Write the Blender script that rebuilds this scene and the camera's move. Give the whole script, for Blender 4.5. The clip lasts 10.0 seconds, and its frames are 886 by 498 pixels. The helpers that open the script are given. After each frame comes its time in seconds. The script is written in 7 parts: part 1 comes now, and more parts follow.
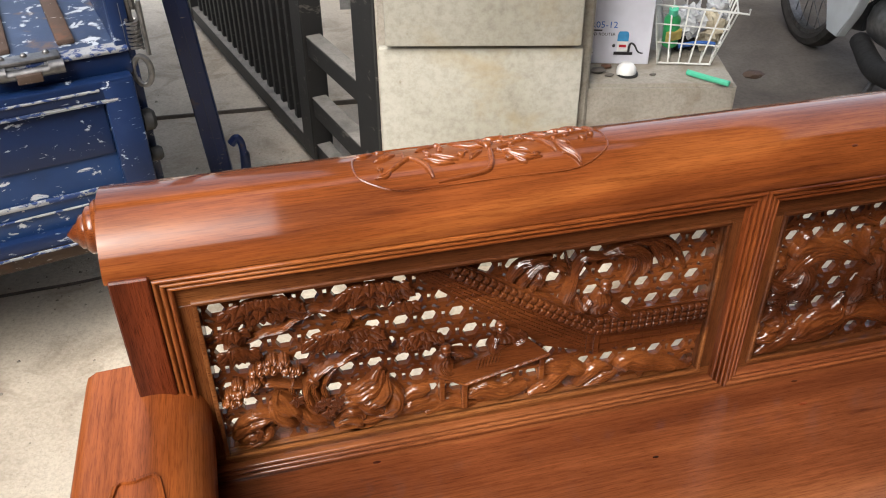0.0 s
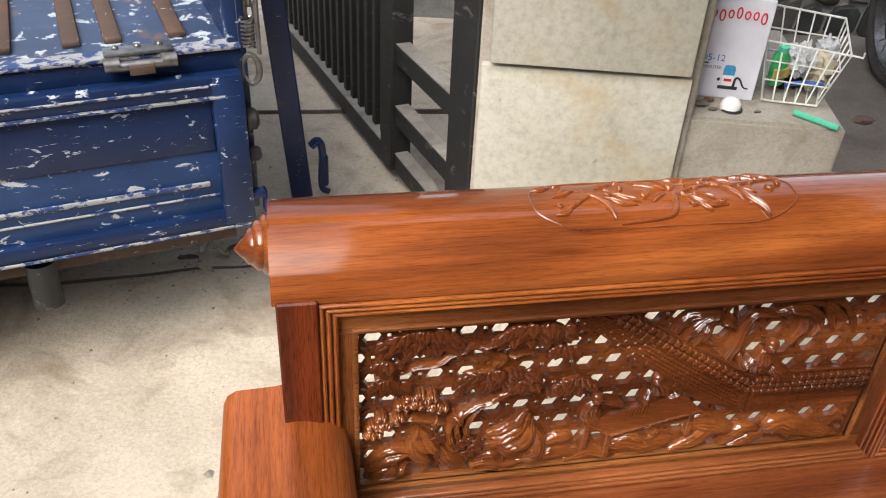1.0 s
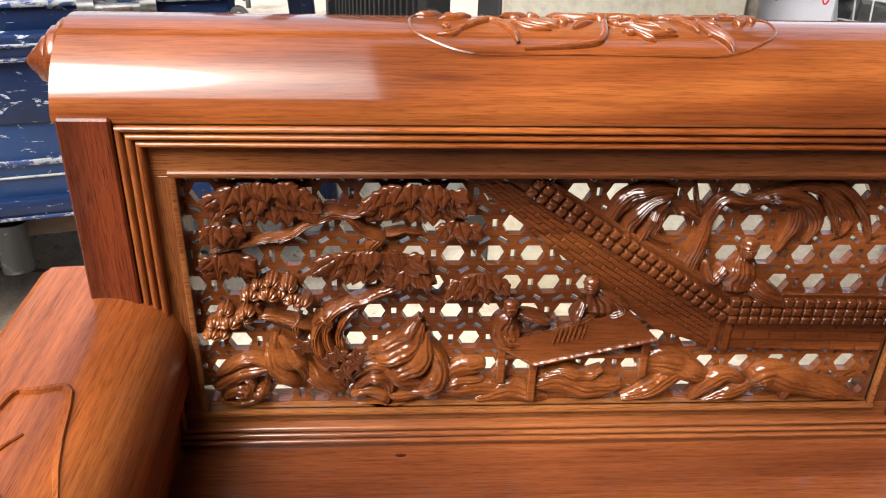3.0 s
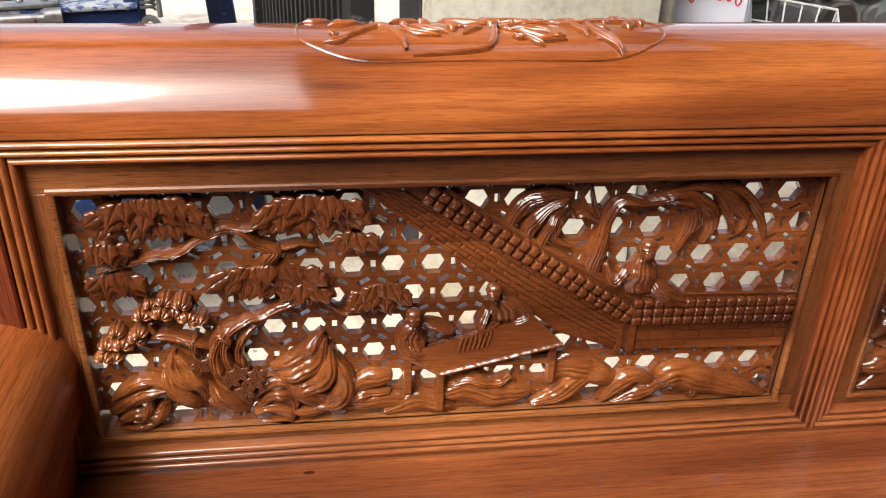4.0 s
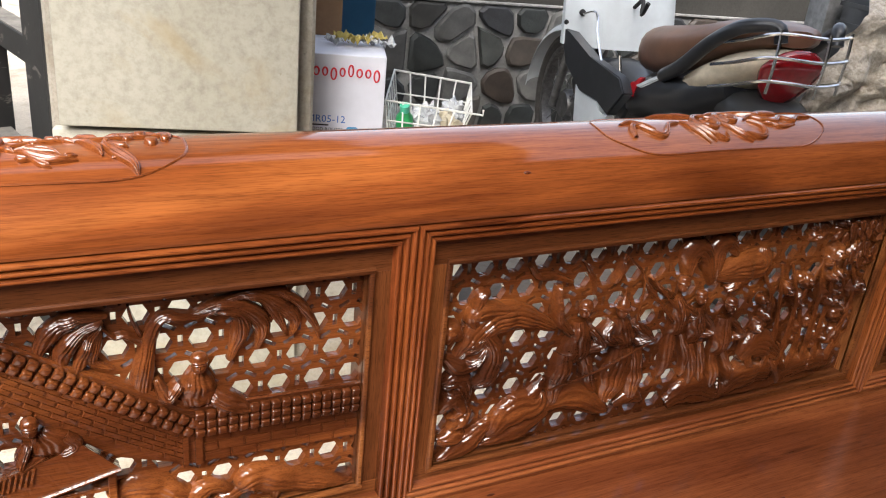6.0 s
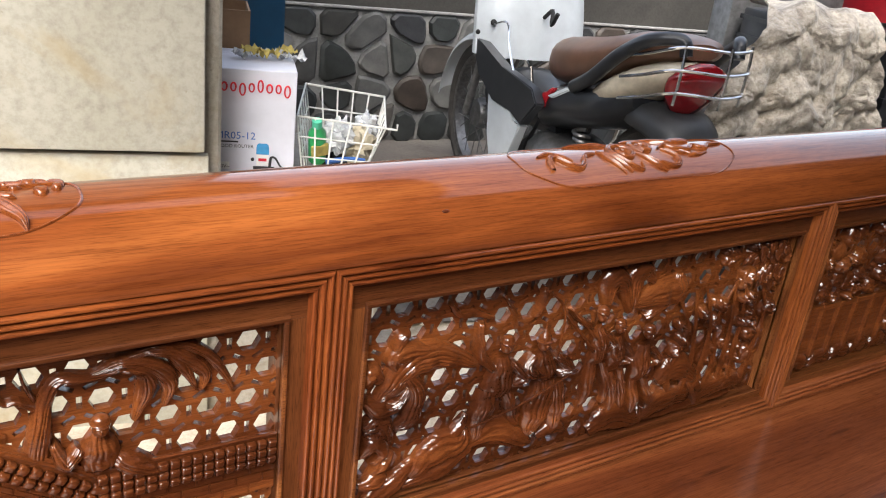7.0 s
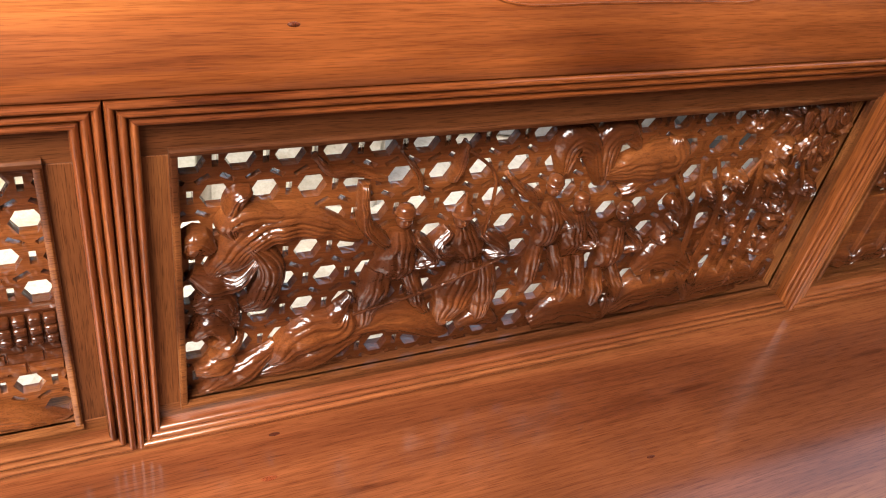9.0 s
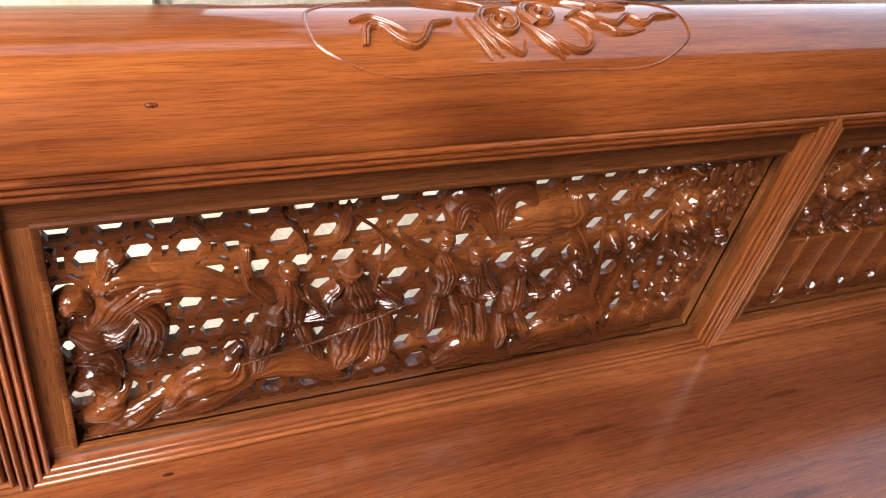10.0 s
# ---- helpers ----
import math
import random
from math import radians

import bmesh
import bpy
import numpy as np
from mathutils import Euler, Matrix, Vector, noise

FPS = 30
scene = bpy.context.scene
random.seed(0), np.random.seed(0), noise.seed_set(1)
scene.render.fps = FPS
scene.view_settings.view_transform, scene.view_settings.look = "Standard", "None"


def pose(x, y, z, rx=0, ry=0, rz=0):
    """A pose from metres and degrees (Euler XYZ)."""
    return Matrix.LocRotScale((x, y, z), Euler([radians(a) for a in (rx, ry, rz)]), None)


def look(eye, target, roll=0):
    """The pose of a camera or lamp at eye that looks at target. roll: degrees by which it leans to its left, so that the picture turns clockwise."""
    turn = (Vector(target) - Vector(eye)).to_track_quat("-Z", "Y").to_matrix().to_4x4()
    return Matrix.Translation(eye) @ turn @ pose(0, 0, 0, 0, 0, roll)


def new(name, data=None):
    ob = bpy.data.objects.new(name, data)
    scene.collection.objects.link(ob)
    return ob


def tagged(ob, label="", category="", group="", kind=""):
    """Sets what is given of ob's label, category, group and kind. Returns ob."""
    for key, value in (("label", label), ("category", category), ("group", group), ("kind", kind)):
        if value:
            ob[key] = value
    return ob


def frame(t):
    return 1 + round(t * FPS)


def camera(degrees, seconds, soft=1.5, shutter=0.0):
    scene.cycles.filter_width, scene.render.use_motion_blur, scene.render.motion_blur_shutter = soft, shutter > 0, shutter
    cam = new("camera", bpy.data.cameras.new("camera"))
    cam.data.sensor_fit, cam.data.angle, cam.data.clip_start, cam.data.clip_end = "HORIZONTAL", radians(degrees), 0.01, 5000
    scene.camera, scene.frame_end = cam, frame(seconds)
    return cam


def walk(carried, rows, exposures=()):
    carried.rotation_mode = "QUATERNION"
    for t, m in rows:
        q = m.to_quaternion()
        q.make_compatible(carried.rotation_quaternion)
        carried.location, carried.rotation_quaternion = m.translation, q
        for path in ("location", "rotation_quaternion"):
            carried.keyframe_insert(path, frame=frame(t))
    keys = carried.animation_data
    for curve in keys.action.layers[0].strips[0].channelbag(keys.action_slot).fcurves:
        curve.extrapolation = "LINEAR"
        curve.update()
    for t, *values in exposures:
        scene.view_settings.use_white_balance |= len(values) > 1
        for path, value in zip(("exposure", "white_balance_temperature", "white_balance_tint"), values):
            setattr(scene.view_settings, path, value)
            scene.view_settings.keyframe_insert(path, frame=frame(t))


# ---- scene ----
cam = camera(55.9, 10.0, soft=1.1)

PATH = [
    (0, (0.792, 0.586, 1.193), (1.177, 2.188, 0.058), -0.6),
    (0.5, (0.703, 0.614, 1.2), (1.075, 2.2, 0.04), 1.4),
    (1, (0.674, 0.661, 1.188), (1.005, 2.285, 0.069), 3.1),
    (1.5, (0.793, 0.739, 1.088), (1.003, 2.495, 0.155), 2.3),
    (1.7, (0.816, 0.739, 1.034), (0.983, 2.525, 0.147), 2.0),
    (2, (0.835, 0.718, 0.994), (0.962, 2.502, 0.1), 1.7),
    (2.5, (0.855, 0.701, 0.97), (0.964, 2.443, -0.007), 1.7),
    (2.7, (0.857, 0.695, 0.963), (0.965, 2.44, -0.01), 1.7),
    (3.8, (0.88, 0.702, 0.96), (1.074, 2.447, 0.002), 1.6),
    (4, (0.892, 0.703, 0.96), (1.134, 2.445, 0.008), 1.8),
    (4.5, (0.926, 0.703, 0.971), (1.349, 2.42, 0.038), 2.9),
    (5, (0.965, 0.697, 0.983), (1.566, 2.384, 0.093), 4.2),
    (5.5, (0.997, 0.691, 0.993), (1.756, 2.34, 0.154), 5.3),
    (6, (1.017, 0.686, 1.003), (1.881, 2.304, 0.206), 5.9),
    (6.2, (1.021, 0.688, 1.008), (1.932, 2.284, 0.221), 6.2),
    (7.3, (1.032, 0.737, 1.024), (2.106, 2.23, 0.243), 7.5),
    (7.5, (1.038, 0.757, 1.02), (2.13, 2.228, 0.219), 7.8),
    (8, (1.093, 0.799, 0.994), (2.151, 2.205, 0.043), 8.5),
    (8.5, (1.194, 0.817, 0.971), (2.114, 2.177, -0.17), 9.8),
    (9, (1.248, 0.819, 0.987), (2.046, 2.184, -0.237), 11.6),
    (9.5, (1.248, 0.805, 1.028), (2.008, 2.158, -0.234), 13.3),
    (10, (1.325, 0.828, 1.051), (2.101, 2.138, -0.245), 13.5),
]
walk(cam, [(t, look(eye, target, roll)) for t, eye, target, roll in PATH],
     exposures=[(0, 1.40), (1, 1.48), (1.5, 1.36), (2, 1.56), (2.5, 1.80), (4.5, 1.84), (7.5, 1.98), (9.0, 2.42), (10, 2.38)])

# ---- world and light: an overcast yard, half under a roof ----
world = bpy.data.worlds.new("overcast_sky")
scene.world = world
world.use_nodes = True
wn = world.node_tree
wn.nodes.clear()
sky = wn.nodes.new("ShaderNodeTexSky")
sky.sky_type = "NISHITA"
sky.sun_disc = False
sky.sun_elevation = radians(52)
sky.sun_rotation = radians(215)
sky.dust_density = 4.0
pale = wn.nodes.new("ShaderNodeHueSaturation")
pale.inputs["Saturation"].default_value = 0.55
back = wn.nodes.new("ShaderNodeBackground")
back.inputs["Strength"].default_value = 0.15
wout = wn.nodes.new("ShaderNodeOutputWorld")
wn.links.new(sky.outputs["Color"], pale.inputs["Color"])
wn.links.new(pale.outputs["Color"], back.inputs["Color"])
wn.links.new(back.outputs["Background"], wout.inputs["Surface"])

sun_data = bpy.data.lights.new("sun", "SUN")
sun_data.energy, sun_data.angle, sun_data.color = 1.0, radians(36), (1.0, 0.96, 0.9)
sun = new("sun", sun_data)
sun.matrix_world = look((-3.0, -2.5, 6.0), (0.8, 1.4, 0.4))

# ---- tools ----
rnd = random.Random(7)


def thing(name, at, label, category, group="", kind=""):
    ob = new(name)
    ob.location = at
    ob.empty_display_size = 0.1
    bpy.context.view_layer.update()
    return tagged(ob, label, category, group, kind)


def finish(bm, smooth=True, angle=35):
    bmesh.ops.recalc_face_normals(bm, faces=bm.faces)
    lim = math.cos(radians(angle))
    for f in bm.faces:
        f.smooth = smooth
    if smooth:
        for e in bm.edges:
            if len(e.link_faces) == 2 and e.link_faces[0].normal.dot(e.link_faces[1].normal) < lim:
                e.smooth = False


def part(name, bm, material, parent=None, label="", smooth=True, angle=35):
    finish(bm, smooth, angle)
    me = bpy.data.meshes.new(name)
    bm.to_mesh(me)
    bm.free()
    me.materials.append(material)
    ob = new(name, me)
    if parent is not None:
        ob.parent = parent
        m, o = Matrix.Identity(4), parent
        while o is not None:
            m = (o.matrix_parent_inverse @ o.matrix_basis) @ m
            o = o.parent
        ob.matrix_parent_inverse = m.inverted()
    if label:
        ob["label"] = label
    return ob


def piece(name, me, m, parent):
    ob = new(name, me)
    ob.parent = parent
    k, o = Matrix.Identity(4), parent
    while o is not None:
        k = (o.matrix_parent_inverse @ o.matrix_basis) @ k
        o = o.parent
    ob.matrix_parent_inverse = k.inverted()
    ob.matrix_basis = m
    return ob


def box(bm, x0, x1, y0, y1, z0, z1, bev=0.0, seg=2, m=None):
    made = bmesh.ops.create_cube(bm, size=1.0)["verts"]
    for v in made:
        v.co = Vector(((x0 + x1) / 2 + v.co.x * (x1 - x0), (y0 + y1) / 2 + v.co.y * (y1 - y0), (z0 + z1) / 2 + v.co.z * (z1 - z0)))
    if bev:
        edges = {e for v in made for e in v.link_edges}
        out = bmesh.ops.bevel(bm, geom=list(edges), offset=bev, segments=seg, profile=0.5, affect="EDGES")
        made = list({v for f in out["faces"] for v in f.verts} | {v for v in made if v.is_valid})
    if m is not None:
        bmesh.ops.transform(bm, matrix=m, verts=made)
    return made


def smooth_path(pts, n=6):
    """Catmull-Rom through points of any size."""
    p = [np.array(q, float) for q in pts]
    if len(p) < 3:
        return [p[0] + (p[-1] - p[0]) * i / n for i in range(n + 1)]
    p = [2 * p[0] - p[1]] + p + [2 * p[-1] - p[-2]]
    out = []
    for i in range(1, len(p) - 2):
        for k in range(n):
            t = k / n
            out.append(0.5 * (2 * p[i] + (p[i + 1] - p[i - 1]) * t + (2 * p[i - 1] - 5 * p[i] + 4 * p[i + 1] - p[i + 2]) * t * t + (3 * p[i] - p[i - 1] - 3 * p[i + 1] + p[i + 2]) * t ** 3))
    out.append(p[-2])
    return out


def tube(bm, pts, r, seg=8, n=5, r2=None, flat=1.0, smooth_pts=True, closed=False):
    """A round bar along points; the radius runs from r to r2."""
    path = [Vector(q) for q in (smooth_path(pts, n) if smooth_pts else pts)]
    r2 = r if r2 is None else r2
    rings, side = [], None
    for i, q in enumerate(path):
        a, b = path[max(i - 1, 0)], path[min(i + 1, len(path) - 1)]
        if closed:
            a, b = path[i - 1], path[(i + 1) % len(path)]
        d = (b - a).normalized()
        if side is None:
            side = d.orthogonal().normalized()
        side = (side - d * side.dot(d)).normalized()
        up = d.cross(side)
        rr = r + (r2 - r) * i / max(1, len(path) - 1)
        rings.append([bm.verts.new(q + (side * math.cos(2 * math.pi * k / seg) + up * math.sin(2 * math.pi * k / seg) * flat) * rr) for k in range(seg)])
    pairs = list(zip(rings, rings[1:])) + ([(rings[-1], rings[0])] if closed else [])
    for a, b in pairs:
        for k in range(seg):
            bm.faces.new((a[k], a[(k + 1) % seg], b[(k + 1) % seg], b[k]))
    if not closed:
        bm.faces.new(rings[0][::-1])
        bm.faces.new(rings[-1])


def ball(bm, c, r, u=12, v=8, m=None):
    made = bmesh.ops.create_uvsphere(bm, u_segments=u, v_segments=v, radius=1.0)["verts"]
    rr = (r, r, r) if isinstance(r, (int, float)) else r
    k = Matrix.Translation(c) @ (m or Matrix.Identity(4)) @ Matrix.Diagonal((*rr, 1))
    bmesh.ops.transform(bm, matrix=k, verts=made)
    return made


def lathe(bm, prof, m, seg=20, cap=True):
    """prof: (radius, height) rows, turned about z, then placed by m."""
    rings = [[bm.verts.new(m @ Vector((r * math.cos(2 * math.pi * k / seg), r * math.sin(2 * math.pi * k / seg), h))) for k in range(seg)] for r, h in prof]
    for a, b in zip(rings, rings[1:]):
        for k in range(seg):
            bm.faces.new((a[k], a[(k + 1) % seg], b[(k + 1) % seg], b[k]))
    if cap:
        bm.faces.new(rings[0][::-1])
        bm.faces.new(rings[-1])


def sweep(bm, prof, p0, p1, axis="x", m0=0.0, m1=0.0, closed=True):
    """A profile of (offset, depth) pushed along an axis; the ends are cut aslant by m0, m1 times the offset."""
    ring0, ring1 = [], []
    for o, d in prof:
        a, b = p0[0] + m0 * (o - p0[3]), p1 - m1 * (o - p0[3])
        if axis == "x":
            ring0.append(bm.verts.new((a, p0[1] + d, p0[2] + o)))
            ring1.append(bm.verts.new((b, p0[1] + d, p0[2] + o)))
        else:
            ring0.append(bm.verts.new((p0[2] + o, p0[1] + d, a)))
            ring1.append(bm.verts.new((p0[2] + o, p0[1] + d, b)))
    n = len(prof)
    for k in range(n):
        bm.faces.new((ring0[k], ring0[(k + 1) % n], ring1[(k + 1) % n], ring1[k]))
    bm.faces.new(ring0[::-1])
    bm.faces.new(ring1)


def slab(bm, poly, z0, z1, m=None):
    """A flat outline of (x, y) pushed from z0 to z1."""
    m = m or Matrix.Identity(4)
    a = [bm.verts.new(m @ Vector((x, y, z0))) for x, y in poly]
    b = [bm.verts.new(m @ Vector((x, y, z1))) for x, y in poly]
    n = len(poly)
    for k in range(n):
        bm.faces.new((a[k], a[(k + 1) % n], b[(k + 1) % n], b[k]))
    bm.faces.new(a[::-1])
    bm.faces.new(b)
    return a + b


def sheet(bm, fn, nu, nv, thick=None):
    """A grid of fn(u, v), u and v from 0 to 1; with thick a second sheet below it closes the sides."""
    g = [[bm.verts.new(fn(i / nu, j / nv)) for j in range(nv + 1)] for i in range(nu + 1)]
    for i in range(nu):
        for j in range(nv):
            bm.faces.new((g[i][j], g[i + 1][j], g[i + 1][j + 1], g[i][j + 1]))
    if thick is not None:
        t = Vector(thick)
        h = [[bm.verts.new(q.co + t) for q in row] for row in g]
        for i in range(nu):
            for j in range(nv):
                bm.faces.new((h[i][j], h[i][j + 1], h[i + 1][j + 1], h[i + 1][j]))
        rim = [(i, 0) for i in range(nu)] + [(nu, j) for j in range(nv)] + [(i, nv) for i in range(nu, 0, -1)] + [(0, j) for j in range(nv, 0, -1)]
        for a, b in zip(rim, rim[1:] + rim[:1]):
            bm.faces.new((g[a[0]][a[1]], h[a[0]][a[1]], h[b[0]][b[1]], g[b[0]][b[1]]))

# ---- materials ----
def nodes_of(name):
    mat = bpy.data.materials.new(name)
    mat.use_nodes = True
    nt = mat.node_tree
    return mat, nt, nt.nodes["Principled BSDF"]


def put(nt, kind, **values):
    n = nt.nodes.new(kind)
    for k, v in values.items():
        n.inputs[k].default_value = v
    return n


def ramp(nt, src, stops):
    n = nt.nodes.new("ShaderNodeValToRGB")
    while len(n.color_ramp.elements) < len(stops):
        n.color_ramp.elements.new(0.5)
    for e, (p, c) in zip(n.color_ramp.elements, stops):
        e.position, e.color = p, (*c, 1)
    nt.links.new(src, n.inputs["Fac"])
    return n.outputs["Color"]


def blend(nt, fac, a, b, mode="MIX"):
    n = nt.nodes.new("ShaderNodeMix")
    n.data_type, n.blend_type = "RGBA", mode
    for i, v in ((0, fac), (6, a), (7, b)):
        if isinstance(v, bpy.types.NodeSocket):
            nt.links.new(v, n.inputs[i])
        else:
            n.inputs[i].default_value = v if i == 0 else (*v, 1)
    return n.outputs[2]


def coords(nt, scale=(1, 1, 1), rot=(0, 0, 0)):
    tc = nt.nodes.new("ShaderNodeTexCoord")
    mp = nt.nodes.new("ShaderNodeMapping")
    mp.inputs["Scale"].default_value = scale
    mp.inputs["Rotation"].default_value = rot
    nt.links.new(tc.outputs["Object"], mp.inputs["Vector"])
    return mp.outputs["Vector"]


def noise_of(nt, vec, scale, detail=4, rough=0.55, distort=0.0):
    n = put(nt, "ShaderNodeTexNoise", Scale=scale, Detail=detail, Roughness=rough, Distortion=distort)
    nt.links.new(vec, n.inputs["Vector"])
    return n.outputs["Fac"]


def bump(nt, bsdf, h, strength, dist):
    n = put(nt, "ShaderNodeBump", Strength=strength, Distance=dist)
    nt.links.new(h, n.inputs["Height"])
    nt.links.new(n.outputs["Normal"], bsdf.inputs["Normal"])
    return n


def wood(name, axis, dark, mid, light, rough=0.34, coat=1.0, pores=0.8, coat_rough=0.1, tooled=0.0, figure=None, unit=1.0):
    """Varnished timber with the grain along an axis: slow bands, fine streaks and short dark pores."""
    mat, nt, b = nodes_of(name)
    i = "xyz".index(axis)

    def s(al, ac):
        return tuple((al if k == i else ac) * unit for k in range(3))
    band = noise_of(nt, coords(nt, s(0.9, 11)), 1.0, 3, 0.5, 1.0)
    streak = noise_of(nt, coords(nt, s(9, 260)), 1.0, 6, 0.66, 0.3)
    pore = noise_of(nt, coords(nt, s(60, 1700)), 1.0, 2, 0.5)
    cloud = noise_of(nt, coords(nt, (unit,) * 3), 5.0, 2)
    col = ramp(nt, band, [(0.34, dark), (0.5, mid), (0.67, light)])
    st = ramp(nt, streak, [(0.3, (0.76, 0.70, 0.66)), (0.5, (0.97, 0.96, 0.95)), (0.72, (1.15, 1.15, 1.13))])
    col = blend(nt, 1.0, col, st, "MULTIPLY")
    po = ramp(nt, pore, [(0.36, (0.40, 0.30, 0.24)), (0.47, (1, 1, 1))])
    col = blend(nt, pores, col, po, "MULTIPLY")
    fleck = noise_of(nt, coords(nt, s(26, 620)), 1.0, 3, 0.6)
    fk = ramp(nt, fleck, [(0.34, (0.74, 0.68, 0.64)), (0.5, (1, 1, 1)), (0.68, (1.08, 1.07, 1.05))])
    col = blend(nt, 0.8, col, fk, "MULTIPLY")
    cl = ramp(nt, cloud, [(0.32, (0.68, 0.63, 0.6)), (0.66, (1.2, 1.2, 1.18))])
    col = blend(nt, 0.7, col, cl, "MULTIPLY")
    vein = noise_of(nt, coords(nt, s(7, 70)), 1.0, 2, 0.4)
    vn = ramp(nt, vein, [(0.70, (1, 1, 1)), (0.77, (0.5, 0.42, 0.38))])
    col = blend(nt, 0.85, col, vn, "MULTIPLY")
    if figure:
        # one dark crotch figure in the timber
        mp = nt.nodes.new("ShaderNodeMapping")
        mp.inputs["Location"].default_value = tuple(-p / r for p, r in figure)
        mp.inputs["Scale"].default_value = tuple(1 / r for p, r in figure)
        warp = nt.nodes.new("ShaderNodeVectorMath")
        nz = put(nt, "ShaderNodeTexNoise", Scale=14.0, Detail=3.0)
        tc = nt.nodes.new("ShaderNodeTexCoord")
        sc = nt.nodes.new("ShaderNodeVectorMath")
        sc.operation = "SCALE"
        sc.inputs["Scale"].default_value = 0.035
        nt.links.new(tc.outputs["Object"], nz.inputs["Vector"])
        nt.links.new(nz.outputs["Color"], sc.inputs[0])
        nt.links.new(tc.outputs["Object"], warp.inputs[0])
        nt.links.new(sc.outputs["Vector"], warp.inputs[1])
        nt.links.new(warp.outputs["Vector"], mp.inputs["Vector"])
        gr = nt.nodes.new("ShaderNodeTexGradient")
        gr.gradient_type = "SPHERICAL"
        nt.links.new(mp.outputs["Vector"], gr.inputs["Vector"])
        fg = ramp(nt, gr.outputs["Fac"], [(0.0, (1, 1, 1)), (0.7, (0.46, 0.38, 0.35))])
        col = blend(nt, 1.0, col, fg, "MULTIPLY")
    nt.links.new(col, b.inputs["Base Color"])
    b.inputs["Coat Weight"].default_value = coat
    b.inputs["Coat Roughness"].default_value = coat_rough
    b.inputs["Coat IOR"].default_value = 1.55
    b.inputs["Specular IOR Level"].default_value = 0.06
    rr = ramp(nt, streak, [(0.3, (rough + 0.16,) * 3), (0.7, (rough,) * 3)])
    nt.links.new(rr, b.inputs["Roughness"])
    if tooled:
        # shallow chisel marks
        marks = noise_of(nt, coords(nt, (unit,) * 3), 170, 4, 0.6)
        cuts = put(nt, "ShaderNodeTexWave", Scale=52.0 * unit, Distortion=9.0, Detail=2.0, **{"Detail Scale": 1.6, "Detail Roughness": 0.6})
        cuts.bands_direction = "DIAGONAL"
        nt.links.new(coords(nt), cuts.inputs["Vector"])
        first = put(nt, "ShaderNodeBump", Strength=0.7 * tooled, Distance=0.002)
        nt.links.new(cuts.outputs["Fac"], first.inputs["Height"])
        bn = bump(nt, b, marks, tooled, 0.002)
        nt.links.new(first.outputs["Normal"], bn.inputs["Normal"])
        nt.links.new(bn.outputs["Normal"], b.inputs["Coat Normal"])
    else:
        bump(nt, b, streak, 0.05, 0.002)
    return mat


def plain(name, col, rough=0.5, metal=0.0, vary=0.25, scale=30, bumps=0.0, coat=0.0, trans=0.0):
    mat, nt, b = nodes_of(name)
    n = noise_of(nt, coords(nt), scale, 5, 0.6)
    c = ramp(nt, n, [(0.3, tuple(x * (1 - vary) for x in col)), (0.7, tuple(min(1, x * (1 + vary)) for x in col))])
    nt.links.new(c, b.inputs["Base Color"])
    b.inputs["Roughness"].default_value = rough
    b.inputs["Metallic"].default_value = metal
    b.inputs["Coat Weight"].default_value = coat
    b.inputs["Transmission Weight"].default_value = trans
    if bumps:
        bump(nt, b, n, bumps, 0.01)
    return mat


def worn_paint(name, paint, under, chips=0.6, scale=26, rough=0.42, rust=None):
    """Old enamel: scratched, chipped down to a pale primer, with dust and rust."""
    mat, nt, b = nodes_of(name)
    base = noise_of(nt, coords(nt), 6, 5, 0.6)
    col = ramp(nt, base, [(0.3, tuple(c * 0.65 for c in paint)), (0.6, paint), (0.85, tuple(min(1, c * 1.5 + 0.015) for c in paint))])
    chip = noise_of(nt, coords(nt, (1, 1, 1.8)), scale, 8, 0.66, 0.6)
    m1 = ramp(nt, chip, [(chips, (0, 0, 0)), (chips + 0.03, (1, 1, 1))])
    col = blend(nt, m1, col, under)
    scr = noise_of(nt, coords(nt, (30, 30, 260), (0.3, 0.5, 0)), 1.0, 3, 0.5)
    m2 = ramp(nt, scr, [(0.7, (0, 0, 0)), (0.73, (0.8, 0.8, 0.8))])
    col = blend(nt, m2, col, under)
    if rust:
        rs = noise_of(nt, coords(nt), 11, 6, 0.65)
        m3 = ramp(nt, rs, [(0.56, (0, 0, 0)), (0.66, (0.9, 0.9, 0.9))])
        col = blend(nt, m3, col, rust)
    nt.links.new(col, b.inputs["Base Color"])
    b.inputs["Roughness"].default_value = rough
    bump(nt, b, chip, 0.2, 0.003)
    return mat


